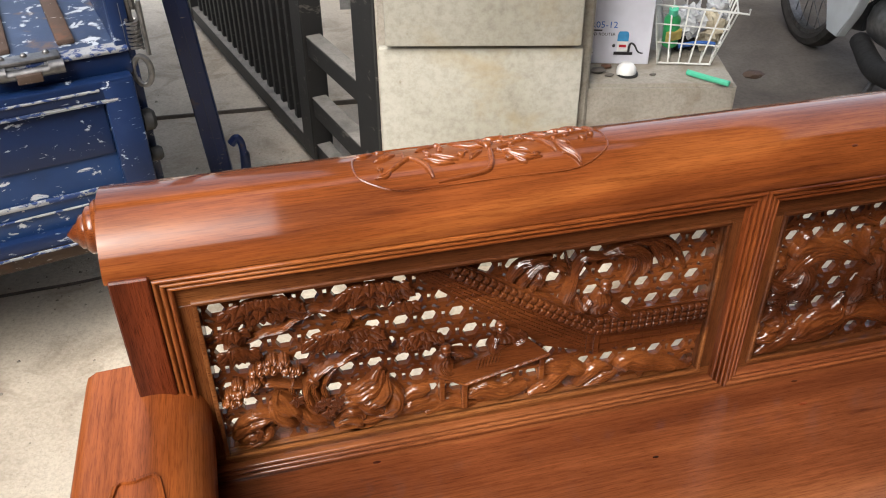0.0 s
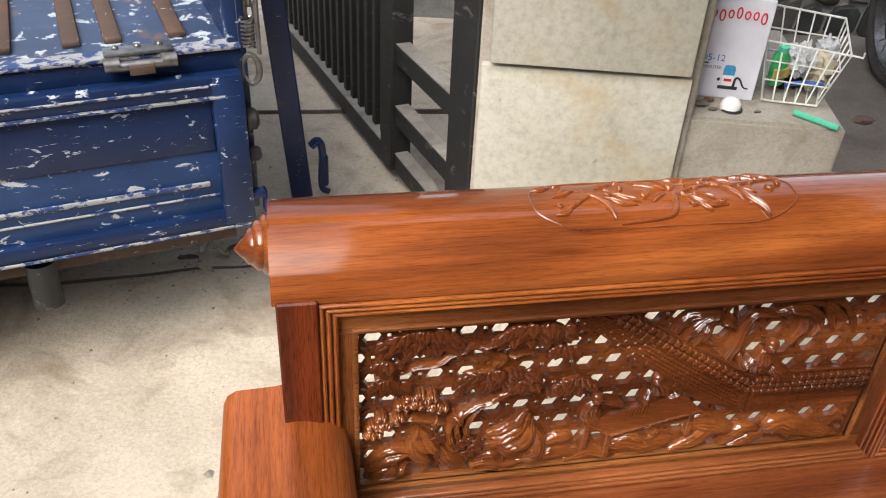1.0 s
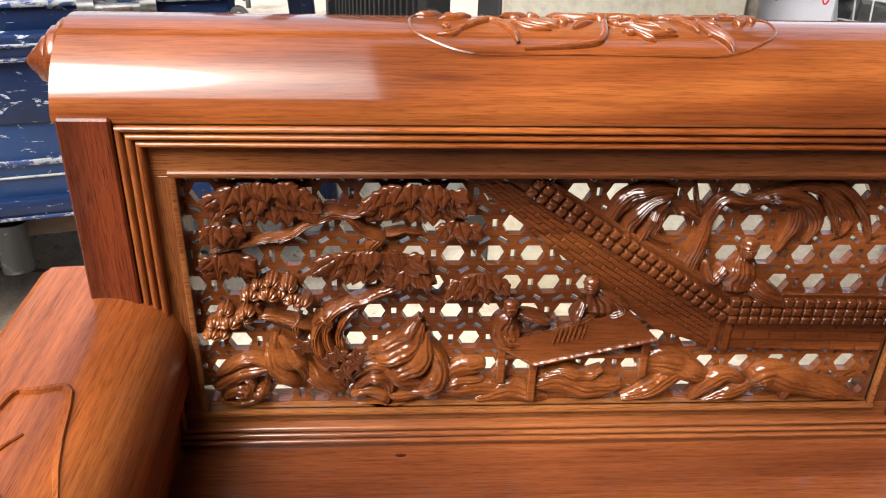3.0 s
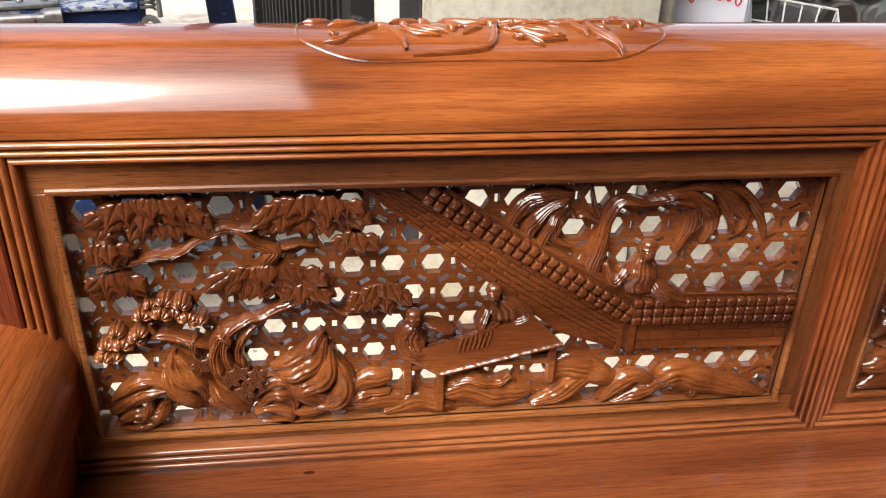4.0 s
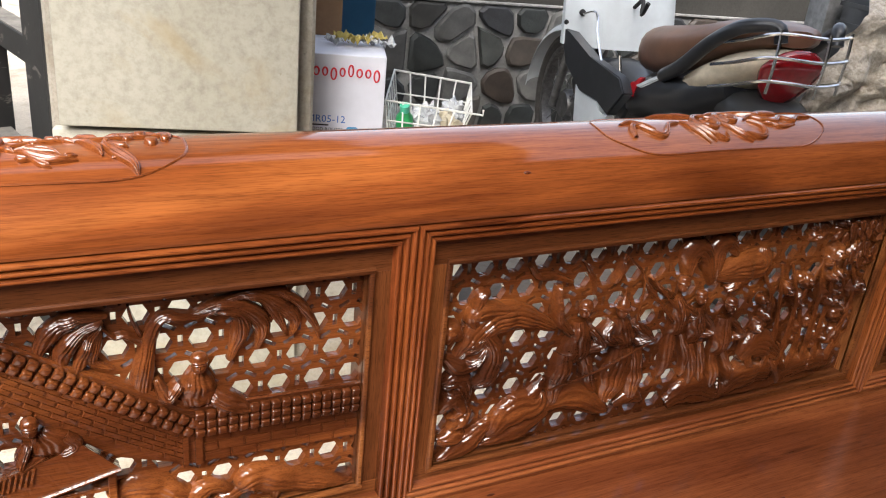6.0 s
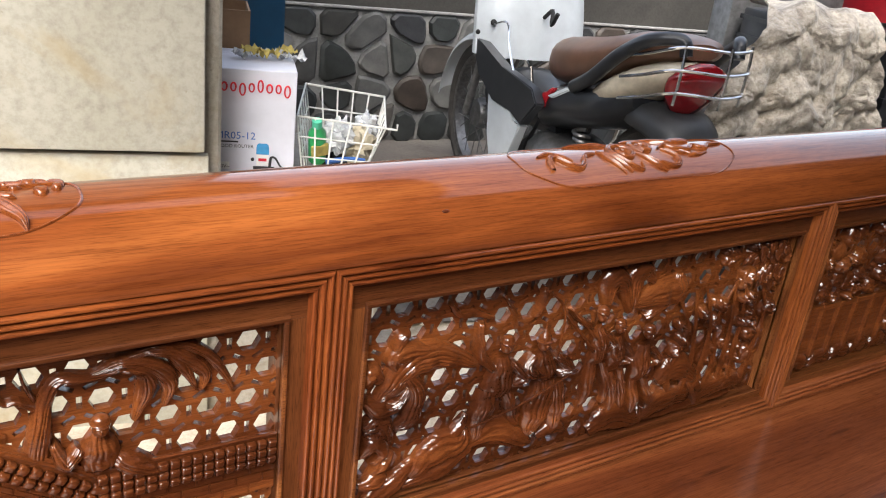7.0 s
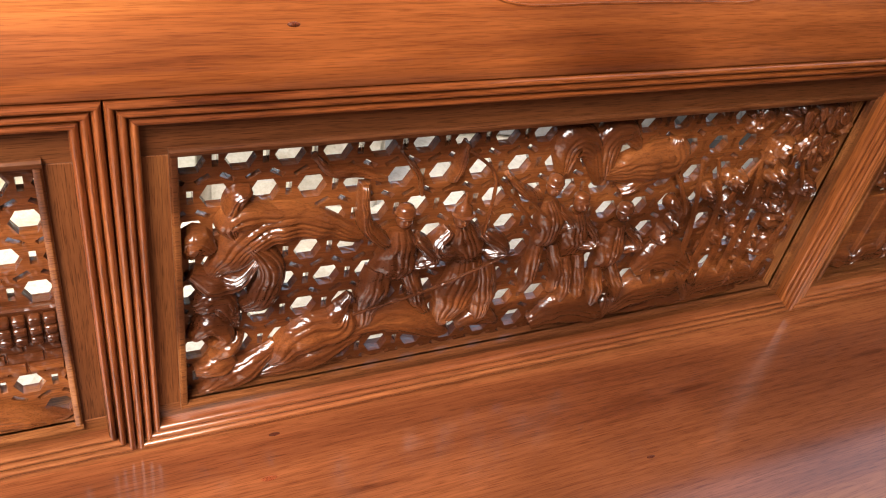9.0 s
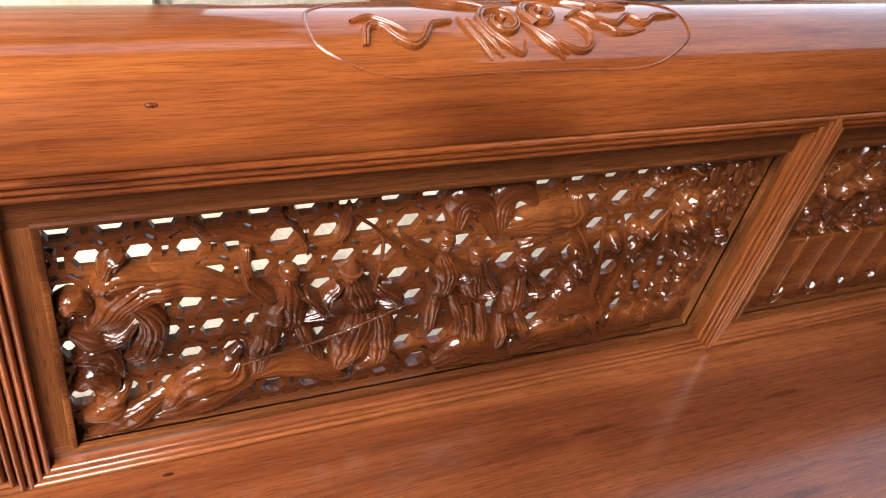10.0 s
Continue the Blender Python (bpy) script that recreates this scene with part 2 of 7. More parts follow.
def mineral(name, a, bcol, c, scale=3.0, rough=0.9, grain=160, relief=0.35, stain=None):
    """Concrete, plaster or earth: broad clouds, fine grain, stains."""
    mat, nt, b = nodes_of(name)
    big = noise_of(nt, coords(nt), scale, 6, 0.6, 0.5)
    col = ramp(nt, big, [(0.3, a), (0.5, bcol), (0.72, c)])
    fine = noise_of(nt, coords(nt), grain, 5, 0.7)
    fc = ramp(nt, fine, [(0.3, (0.72, 0.7, 0.68)), (0.55, (1, 1, 1)), (0.75, (1.1, 1.1, 1.1))])
    col = blend(nt, 0.8, col, fc, "MULTIPLY")
    if stain:
        sn = noise_of(nt, coords(nt, (1, 1, 1.4)), scale * 2.2, 7, 0.62, 0.8)
        sm = ramp(nt, sn, [(0.5, (0, 0, 0)), (0.72, (0.8, 0.8, 0.8))])
        col = blend(nt, sm, col, stain)
        pn = noise_of(nt, coords(nt), 45, 3, 0.5)
        pm = ramp(nt, pn, [(0.72, (0, 0, 0)), (0.78, (0.6, 0.6, 0.6))])
        col = blend(nt, pm, col, tuple(x * 0.5 for x in stain))
    nt.links.new(col, b.inputs["Base Color"])
    b.inputs["Roughness"].default_value = rough
    mid = noise_of(nt, coords(nt), grain * 0.2, 6, 0.7)
    bump(nt, b, mid, relief, 0.006)
    return mat


def random_tint(name, cols, rough=0.7, scale=14, relief=0.5):
    """One material for many pieces: each takes its own tint."""
    mat, nt, b = nodes_of(name)
    info = nt.nodes.new("ShaderNodeObjectInfo")
    n = len(cols)
    col = ramp(nt, info.outputs["Random"], [(k / n, c) for k, c in enumerate(cols)])
    v = noise_of(nt, coords(nt), scale, 6, 0.65)
    vc = ramp(nt, v, [(0.3, (0.6, 0.6, 0.62)), (0.6, (1, 1, 1)), (0.8, (1.35, 1.33, 1.3))])
    col = blend(nt, 1.0, col, vc, "MULTIPLY")
    nt.links.new(col, b.inputs["Base Color"])
    b.inputs["Roughness"].default_value = rough
    bump(nt, b, v, relief, 0.01)
    return mat


RED = ((0.108, 0.026, 0.008), (0.245, 0.067, 0.016), (0.39, 0.130, 0.031))
BROWN = ((0.075, 0.024, 0.009), (0.16, 0.054, 0.017), (0.27, 0.103, 0.032))
wood_long = wood("varnished_wood_long_grain", "x", *RED)
wood_roll = wood("varnished_rail_wood", "x", *RED, pores=0.4, coat_rough=0.075, figure=((1.575, 0.075), (1.20, 0.2), (0.785, 0.045)))
wood_up = wood("varnished_wood_upright_grain", "z", (0.085, 0.020, 0.007), (0.20, 0.053, 0.014), (0.33, 0.108, 0.028))
wood_arm = wood("varnished_wood_arm", "y", (0.11, 0.027, 0.008), (0.27, 0.072, 0.016), (0.38, 0.118, 0.028), rough=0.4, coat=0.5, pores=0.5, coat_rough=0.25)
wood_stile = wood("dark_figured_wood", "z", (0.012, 0.004, 0.003), (0.07, 0.016, 0.007), (0.19, 0.042, 0.014), rough=0.4, coat=0.4)
wood_frame = wood("brown_wood_long_grain", "x", *BROWN, rough=0.36, coat=0.5, coat_rough=0.2)
wood_frame_up = wood("brown_wood_upright_grain", "z", *BROWN, rough=0.36, coat=0.5, coat_rough=0.2)
CARVED = ((0.045, 0.012, 0.004), (0.115, 0.032, 0.009), (0.23, 0.073, 0.019))
wood_carved = wood("carved_wood", "x", *CARVED, rough=0.36, coat=1.0, pores=0.5, coat_rough=0.07, tooled=0.2)
wood_leaf = wood("carved_leaf_wood", "x", *CARVED, rough=0.36, coat=1.0, pores=0.5, coat_rough=0.07, tooled=0.15, unit=0.02)
wood_seat = wood("varnished_seat_wood", "x", (0.125, 0.034, 0.012), (0.19, 0.056, 0.019), (0.28, 0.098, 0.034), rough=0.4, coat=1.0, pores=0.5, coat_rough=0.15)

concrete_ground = mineral("dusty_concrete", (0.42, 0.36, 0.28), (0.55, 0.485, 0.385), (0.65, 0.58, 0.47), scale=2.6, grain=120, relief=0.9, stain=(0.24, 0.18, 0.12))
pillar_paint = mineral("limewashed_render", (0.31, 0.285, 0.22), (0.40, 0.385, 0.32), (0.48, 0.465, 0.40), scale=1.5, grain=60, relief=0.08, stain=(0.36, 0.28, 0.15))
ledge_concrete = mineral("grey_concrete", (0.27, 0.25, 0.21), (0.36, 0.33, 0.28), (0.43, 0.4, 0.34), scale=4, grain=150, relief=0.35, stain=(0.2, 0.16, 0.11))
dark_wall = mineral("plain_dark_render", (0.05, 0.047, 0.042), (0.085, 0.08, 0.07), (0.13, 0.12, 0.105), scale=2, grain=90, relief=0.4)
# same render as dark_wall at under half its tone
upper_render = mineral("near_black_render", (0.022, 0.021, 0.019), (0.038, 0.036, 0.032), (0.06, 0.056, 0.05), scale=2, grain=90, relief=0.4)
mortar = mineral("pale_mortar", (0.17, 0.17, 0.165), (0.24, 0.24, 0.235), (0.31, 0.31, 0.30), scale=8, grain=120, relief=0.5)
# dirt tone that also holds the shade painted into the inner floor
earth_and_shade = mineral("dark_floor", (0.10, 0.088, 0.075), (0.16, 0.14, 0.12), (0.21, 0.19, 0.16), scale=3, grain=80, relief=0.6)
rubble_mat = random_tint("rubble", [(0.25, 0.21, 0.16), (0.16, 0.13, 0.1), (0.34, 0.3, 0.24)], 0.95)
stone_mat = random_tint("split_stone", [(0.022, 0.026, 0.028), (0.04, 0.044, 0.042), (0.03, 0.035, 0.034), (0.055, 0.04, 0.03), (0.16, 0.16, 0.15), (0.028, 0.03, 0.034), (0.065, 0.07, 0.065)], 0.55)

blue_paint = worn_paint("blue_enamel_worn", (0.005, 0.021, 0.08), (0.5, 0.55, 0.62), 0.61, 26)
blue_floor = worn_paint("blue_floor_scuffed", (0.025, 0.045, 0.10), (0.42, 0.46, 0.5), 0.575, 26, 0.5, (0.13, 0.075, 0.045))
blue_light = worn_paint("blue_enamel_faded", (0.016, 0.055, 0.17), (0.6, 0.63, 0.66), 0.60, 26)
blue_post_mat = worn_paint("blue_post_enamel", (0.006, 0.023, 0.105), (0.3, 0.28, 0.25), 0.66, 30, 0.4, (0.09, 0.05, 0.03))
scuffed_white = worn_paint("scraped_primer", (0.36, 0.37, 0.38), (0.02, 0.045, 0.15), 0.5, 45, 0.6)
rust_metal = worn_paint("rusty_strap", (0.075, 0.045, 0.03), (0.35, 0.33, 0.3), 0.64, 40, 0.7, (0.12, 0.05, 0.025))
steel = plain("dull_steel", (0.2, 0.195, 0.19), 0.42, 0.85, 0.35, 60)
chrome = plain("chrome", (0.75, 0.75, 0.75), 0.18, 1.0, 0.1, 40)
black_rubber = plain("black_rubber", (0.018, 0.018, 0.018), 0.7, 0, 0.4, 50, 0.2)
gate_black = worn_paint("black_gate_paint", (0.018, 0.018, 0.018), (0.11, 0.1, 0.09), 0.62, 18, 0.55)
gate_dust = mineral("dusty_gate_ledge", (0.16, 0.15, 0.135), (0.24, 0.225, 0.2), (0.31, 0.29, 0.26), scale=14, grain=200)

# ---- setting ----
YAW = radians(-14.5)


def turned(x, y, a=YAW):
    return Matrix.Translation((x, y, 0)) @ Matrix.Rotation(a, 4, "Z")


def ground_height(x, y):
    return 0.010 * noise.noise((x * 1.1, y * 1.1, 0)) + 0.004 * noise.noise((x * 5, y * 5, 3))


bm = bmesh.new()
N = 70


def ground_at(u, v):
    x = 1.0 + 60 * (2 * u - 1) ** 5 + 3.5 * (2 * u - 1)
    y = 2.2 + 60 * (2 * v - 1) ** 5 + 3.5 * (2 * v - 1)
    return Vector((x, y, ground_height(x, y) - 0.006))


sheet(bm, ground_at, N, N)
ground = tagged(part("ground", bm, concrete_ground), "dusty beige concrete yard floor with stains", "ground", kind="structure")

bm = bmesh.new()
box(bm, -1.0, 1.05, -0.003, 0.003, -0.01, 0.009, m=turned(0.2, 3.25, radians(-3)))
tagged(part("floor_joint", bm, earth_and_shade), "dark expansion joint in the concrete floor", "joint", kind="structure")

# floor inside, the roof's shade put into its darker colour
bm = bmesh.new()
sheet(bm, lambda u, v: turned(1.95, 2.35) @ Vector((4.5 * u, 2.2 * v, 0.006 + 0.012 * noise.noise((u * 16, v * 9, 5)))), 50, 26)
tagged(part("floor", bm, earth_and_shade), "dusty inner floor, porch roof shade put into its dark colour", "floor", kind="structure")

# gate pillar of rendered blocks
bm = bmesh.new()
P = turned(1.055, 2.262)
box(bm, 0.0, 0.455, 0.0, 0.42, -0.02, 2.9, 0.006, 1, P)
pillar = tagged(part("pillar", bm, ledge_concrete), "cream limewashed gate pillar with two stacked slabs", "pillar", kind="structure")
bm = bmesh.new()
box(bm, 0.022, 0.425, -0.042, -0.003, 0.562, 2.85, 0.005, 2, P)
part("upper_slab", bm, pillar_paint, pillar)
bm = bmesh.new()
box(bm, 0.006, 0.432, -0.028, -0.003, -0.02, 0.553, 0.004, 2, P)
part("lower_slab", bm, pillar_paint, pillar)

# low concrete ledge beside the pillar
bm = bmesh.new()
slab(bm, [(0.0, 0.0), (0.355, 0.0), (0.375, 0.62), (0.0, 0.62)], -0.02, 0.455, turned(1.468, 2.165))
bmesh.ops.bevel(bm, geom=list(bm.edges), offset=0.008, segments=2, affect="EDGES")
tagged(part("ledge", bm, ledge_concrete), "low grey concrete ledge with worn edges", "ledge", kind="structure")

# back wall: stone base and dark render above, open to the sky over it
WB = turned(1.2, 4.15, radians(-11))
bm = bmesh.new()
box(bm, 0.0, 5.5, 0.03, 0.25, -0.02, 0.56, 0.0, 1, WB)
wall_back = tagged(part("wall_back", bm, mortar), "low wall faced with dark split stones in pale mortar", "wall", kind="structure")
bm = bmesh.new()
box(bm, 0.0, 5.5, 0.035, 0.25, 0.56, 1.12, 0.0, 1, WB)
tagged(part("wall_upper", bm, upper_render), "near-black rendered wall above the stone base", "wall", kind="structure")
bm = bmesh.new()
box(bm, 0.0, 5.5, 0.014, 0.034, 0.56, 0.572, 0.003, 1, WB)
tagged(part("trim", bm, mortar), "grey mortar band along the top of the stones", "trim", kind="structure")

# unseen porch roof; openings over yard and bench cut to shape the sky light
bm = bmesh.new()
for x0, x1, y0, y1 in ((0.8, 6.5, -3.2, 0.9), (0.8, 2.3, 0.9, 1.6), (1.9, 2.3, 1.6, 2.1), (5.0, 6.5, 0.9, 2.1), (1.0, 1.9, 1.98, 2.6), (-4.0, -1.9, -3.2, 5.5), (-1.9, 0.8, -3.2, -1.3), (-1.9, 0.3, 1.9, 2.3), (0.3, 1.0, 1.9, 2.3), (1.0, 2.0, 2.6, 5.5)):
    box(bm, x0 + 0.001, x1 - 0.001, y0 + 0.001, y1 - 0.001, 2.3, 2.4)
tagged(part("ceiling", bm, dark_wall), "unseen grey porch roof slabs with openings cut to shape the sky light", "ceiling", kind="structure")
# plain unseen walls added to close the place, dark to hold bounce down
bm = bmesh.new()
box(bm, 6.3, 6.5, -3.2, 2.6, -0.02, 2.295)
tagged(part("wall_side", bm, dark_wall), "unseen plain dark rendered wall added to close the porch", "wall", kind="structure")
bm = bmesh.new()
box(bm, -4.0, 6.3, -3.4, -3.21, -0.02, 2.295)
tagged(part("wall_front", bm, dark_wall), "unseen plain dark wall added to close the porch", "wall", kind="structure")
bm = bmesh.new()
box(bm, -4.2, -4.01, -3.2, 5.5, -0.02, 2.295)
tagged(part("wall_yard", bm, dark_wall), "unseen plain dark rendered wall added to close the yard", "wall", kind="structure")

# ---- the carved bench ----
bench = thing("bench", (1.55, 1.0, 0.0), "long varnished red-brown wooden bench with a carved openwork back", "bench")
BX0, BX1 = 0.647, 2.46
Z_TOP, Z_LOW, STRIP = 0.7735, 0.5115, 0.0165
PANELS = ((0.6830, 1.2680), (1.2680, 1.8500), (1.8500, 2.431))
OPEN_Z = (0.5400, 0.7350)
OPENINGS = ((0.7155, 1.2335), (1.3025, 1.819), (1.8815, 2.4))

# seat of two boards
for k, (y0, y1) in enumerate(((0.66, 0.74), (0.7402, 1.2))):
    bm = bmesh.new()
    box(bm, 0.672, 2.442, y0, y1, 0.475, 0.507, 0.0012, 1)
    part("seat_board", bm, wood_seat, bench)
for y0, y1 in ((0.675, 0.7), (1.17, 1.195)):
    bm = bmesh.new()
    box(bm, 0.72, 2.40, y0, y1, 0.38, 0.4749, 0.003, 1)
    part("apron", bm, wood_long, bench)
for x in (0.66, 2.405):
    for y in (0.68, 1.20):
        bm = bmesh.new()
        box(bm, x, x + 0.055, y, y + 0.055, 0.0, 0.474, 0.005, 2)
        part("leg", bm, wood_up, bench)

bm = bmesh.new()
box(bm, 0.684, 2.43, 1.1965, 1.228, 0.49, 0.5135, 0.0, 1)
part("back_rail", bm, wood_seat, bench)

# top roll
RY, RZ, RR = 1.257, 0.7613, 0.0652
bm = bmesh.new()
prof = []
for k in range(37):
    a = radians(164 - k * (164 + 12) / 36)
    prof.append((RZ + RR * math.sin(a), RY + RR * math.cos(a)))
prof += [(0.7475, 1.318), (0.7475, 1.235), (0.7745, 1.235), (0.7745, 1.1945)]
sweep(bm, [(o, d) for o, d in prof], (BX0, 0.0, 0.0, 0.0), BX1, "x")
roll = part("top_rail", bm, wood_roll, bench, "thick rounded glossy top rail", angle=28)


def shell_finial(sign, x):
    bm = bmesh.new()
    prof = []
    turns = ((0.0, 0.0305), (0.006, 0.0325), (0.011, 0.0295), (0.0125, 0.0265), (0.017, 0.0265), (0.0215, 0.0225), (0.023, 0.0195), (0.027, 0.0185), (0.031, 0.014), (0.0325, 0.0115), (0.036, 0.0095), (0.040, 0.005), (0.0435, 0.0012))
    m = Matrix.Translation((x, 1.247, 0.800)) @ Matrix.Rotation(radians(-90 if sign < 0 else 90), 4, "Y") @ Matrix.Rotation(0.15, 4, "X")
    lathe(bm, [(0.8 * r, 0.68 * h) for h, r in turns], m, 28)
    for v in bm.verts:
        d = v.co - Vector((x, 1.247, 0.800))
        v.co.x += 0.0016 * math.sin(math.atan2(d.z, d.y))
    part("finial", bm, wood_long, bench, "turned shell-shaped finial", angle=50)


shell_finial(-1, BX0 + 0.001)
shell_finial(1, BX1 - 0.001)

# end stiles
for x0, x1 in ((0.650, 0.6833), (2.4312, 2.458)):
    bm = bmesh.new()
    box(bm, x0, x1, 1.1905, 1.245, 0.44, 0.7785, 0.0015, 1)
    part("stile", bm, wood_stile, bench, "dark figured end stile")


def reeds(width, n=3, deep=0.0045):
    """A strip with n rounded reeds: rows of offset and depth."""
    rows = [(0.0, 0.012)]
    w = width / n
    for i in range(n):
        back = 0.0012 * i
        for k in range(7):
            a = math.pi * k / 6
            rows.append((w * i + w / 2 - (w / 2 - 0.0003) * math.cos(a), back + deep * (1 - math.sin(a)) * 0.8))
    rows.append((width, 0.012))
    return rows


for (x0, x1), (ox0, ox1) in zip(PANELS, OPENINGS):
    y0 = 1.1925
    r = reeds(STRIP)
    up = [(STRIP - o, d) for o, d in r]
    for kind in ("top", "low", "left", "right"):
        bm = bmesh.new()
        if kind == "top":
            sweep(bm, [(-o, d) for o, d in r], (x0, y0, Z_TOP, 0.0), x1, "x", -1.0, -1.0)
            wd = wood_long
        elif kind == "low":
            sweep(bm, r, (x0, y0, Z_LOW, 0.0), x1, "x", 1.0, 1.0)
            wd = wood_seat
        elif kind == "left":
            sweep(bm, r, (Z_LOW, y0, x0, 0.0), Z_TOP, "z", 1.0, 1.0)
            wd = wood_up
        else:
            sweep(bm, [(-o, d) for o, d in r], (Z_LOW, y0, x1, 0.0), Z_TOP, "z", -1.0, -1.0)
            wd = wood_up
        part("reeded_moulding", bm, wd, bench, angle=50)


def frame_of(x0, x1, ox0, ox1):
    """The flat recessed frame round an opening with a thin bead on its inner edge."""
    z0, z1, (oz0, oz1) = Z_LOW + STRIP, Z_TOP - STRIP, OPEN_Z
    holder = None
    for k, (a0, a1, b0, b1, md) in enumerate(((x0, x1, oz1, z1 + 0.002, wood_frame), (x0, x1, z0 - 0.002, oz0, wood_frame), (x0, ox0, oz0, oz1, wood_frame_up), (ox1, x1, oz0, oz1, wood_frame_up))):
        bm = bmesh.new()
        box(bm, a0, a1, 1.2035, 1.229, b0, b1, 0.0004, 1)
        if holder is None:
            holder = part("panel_frame", bm, md, bench, "recessed brown panel frame")
        else:
            part("rail" if k < 2 else "frame_stile", bm, md, holder)
    bm = bmesh.new()
    w, prof = 0.0045, [(0.0, 0.006), (0.0, 0.0008), (0.0012, 0.0), (0.0033, 0.0), (0.0045, 0.0012), (0.0045, 0.006)]
    sweep(bm, [(o, d) for o, d in prof], (ox0 - w, 1.1995, oz1, 0.0), ox1 + w, "x", 0.0, 0.0)
    sweep(bm, [(-o, d) for o, d in prof], (ox0 - w, 1.1995, oz0, 0.0), ox1 + w, "x", 0.0, 0.0)
    sweep(bm, [(-o, d) for o, d in prof], (oz0, 1.1997, ox0, 0.0), oz1, "z")
    sweep(bm, [(o, d) for o, d in prof], (oz0, 1.1997, ox1, 0.0), oz1, "z")
    part("bead", bm, wood_frame, holder)
    return holder


def lattice(holder, ox0, ox1, px, pz):
    """Openwork of six-sided holes with a narrow slit between each two neighbours."""
    pitch = 0.0284
    rowp = pitch * math.sqrt(3) / 2 * 0.988
    rv, rh, sw, sl = pitch / math.sqrt(3), 0.0091, 0.0018, 0.0046
    yf, yb = 1.2125, 1.2195
    verts, faces = [], []

    def cell(cx, cz):
        V = [(rv * math.cos(radians(30 + 60 * i)), rv * math.sin(radians(30 + 60 * i))) for i in range(6)]
        Hx = [(rh * math.cos(radians(60 + 60 * i)), rh * math.sin(radians(60 + 60 * i))) for i in range(6)]
        outline = []
        for i in range(6):
            (ax, az), (bx, bz) = V[i], V[(i + 1) % 6]
            mx, mz = (ax + bx) / 2, (az + bz) / 2
            ln = math.hypot(bx - ax, bz - az)
            tx, tz = (bx - ax) / ln, (bz - az) / ln
            nl = math.hypot(mx, mz)
            nx, nz = mx / nl, mz / nl
            outline.append([(ax, az), (mx - tx * sl, mz - tz * sl), (mx - tx * sl - nx * sw, mz - tz * sl - nz * sw), (mx + tx * sl - nx * sw, mz + tz * sl - nz * sw), (mx + tx * sl, mz + tz * sl)])
        base = len(verts)
        for y in (yf, yb):
            for seg in outline:
                verts.extend((cx + x, y, cz + z) for x, z in seg)
            verts.extend((cx + x, y, cz + z) for x, z in Hx)

        def f(i, k):
            return base + 5 * (i % 6) + k

        def h(i):
            return base + 30 + (i % 6)
        for i in range(6):
            tris = [(f(i, 0), f(i, 1), f(i, 2), h(i)), (f(i, 2), f(i, 3), h(i)), (f(i, 3), f(i, 4), f(i + 1, 0), h(i)), (f(i + 1, 0), h(i + 1), h(i))]
            for t in tris:
                faces.append(t)
                faces.append(tuple(36 + q for q in t[::-1]))
            faces.append((h(i), h(i + 1), 36 + h(i + 1), 36 + h(i)))
            for a, b in ((1, 2), (2, 3), (3, 4)):
                faces.append((f(i, b), f(i, a), 36 + f(i, a), 36 + f(i, b)))

    for k in range(-9, 10):
        cz = pz + k * rowp
        if not OPEN_Z[0] - 0.012 < cz < OPEN_Z[1] + 0.012:
            continue
        for n in range(-30, 31):
            cx = px + (n + (0.5 if k % 2 else 0.0)) * pitch
            if ox0 - 0.010 < cx < ox1 + 0.010:
                cell(cx, cz)
    me = bpy.data.meshes.new("lattice")
    me.from_pydata(verts, [], faces)
    bm = bmesh.new()
    bm.from_mesh(me)
    bpy.data.meshes.remove(me)
    bmesh.ops.remove_doubles(bm, verts=bm.verts, dist=0.00005)
    return part("lattice", bm, wood_carved, holder, "pierced hexagon openwork", smooth=False)


holders = [frame_of(x0 + STRIP - 0.001, x1 - STRIP + 0.001, o0, o1) for (x0, x1), (o0, o1) in zip(PANELS, OPENINGS)]
for hd, (o0, o1), (px, pz) in zip(holders, OPENINGS, ((0.786, 0.670), (1.324, 0.699), (1.905, 0.699))):
    lattice(hd, o0, o1, px, pz)

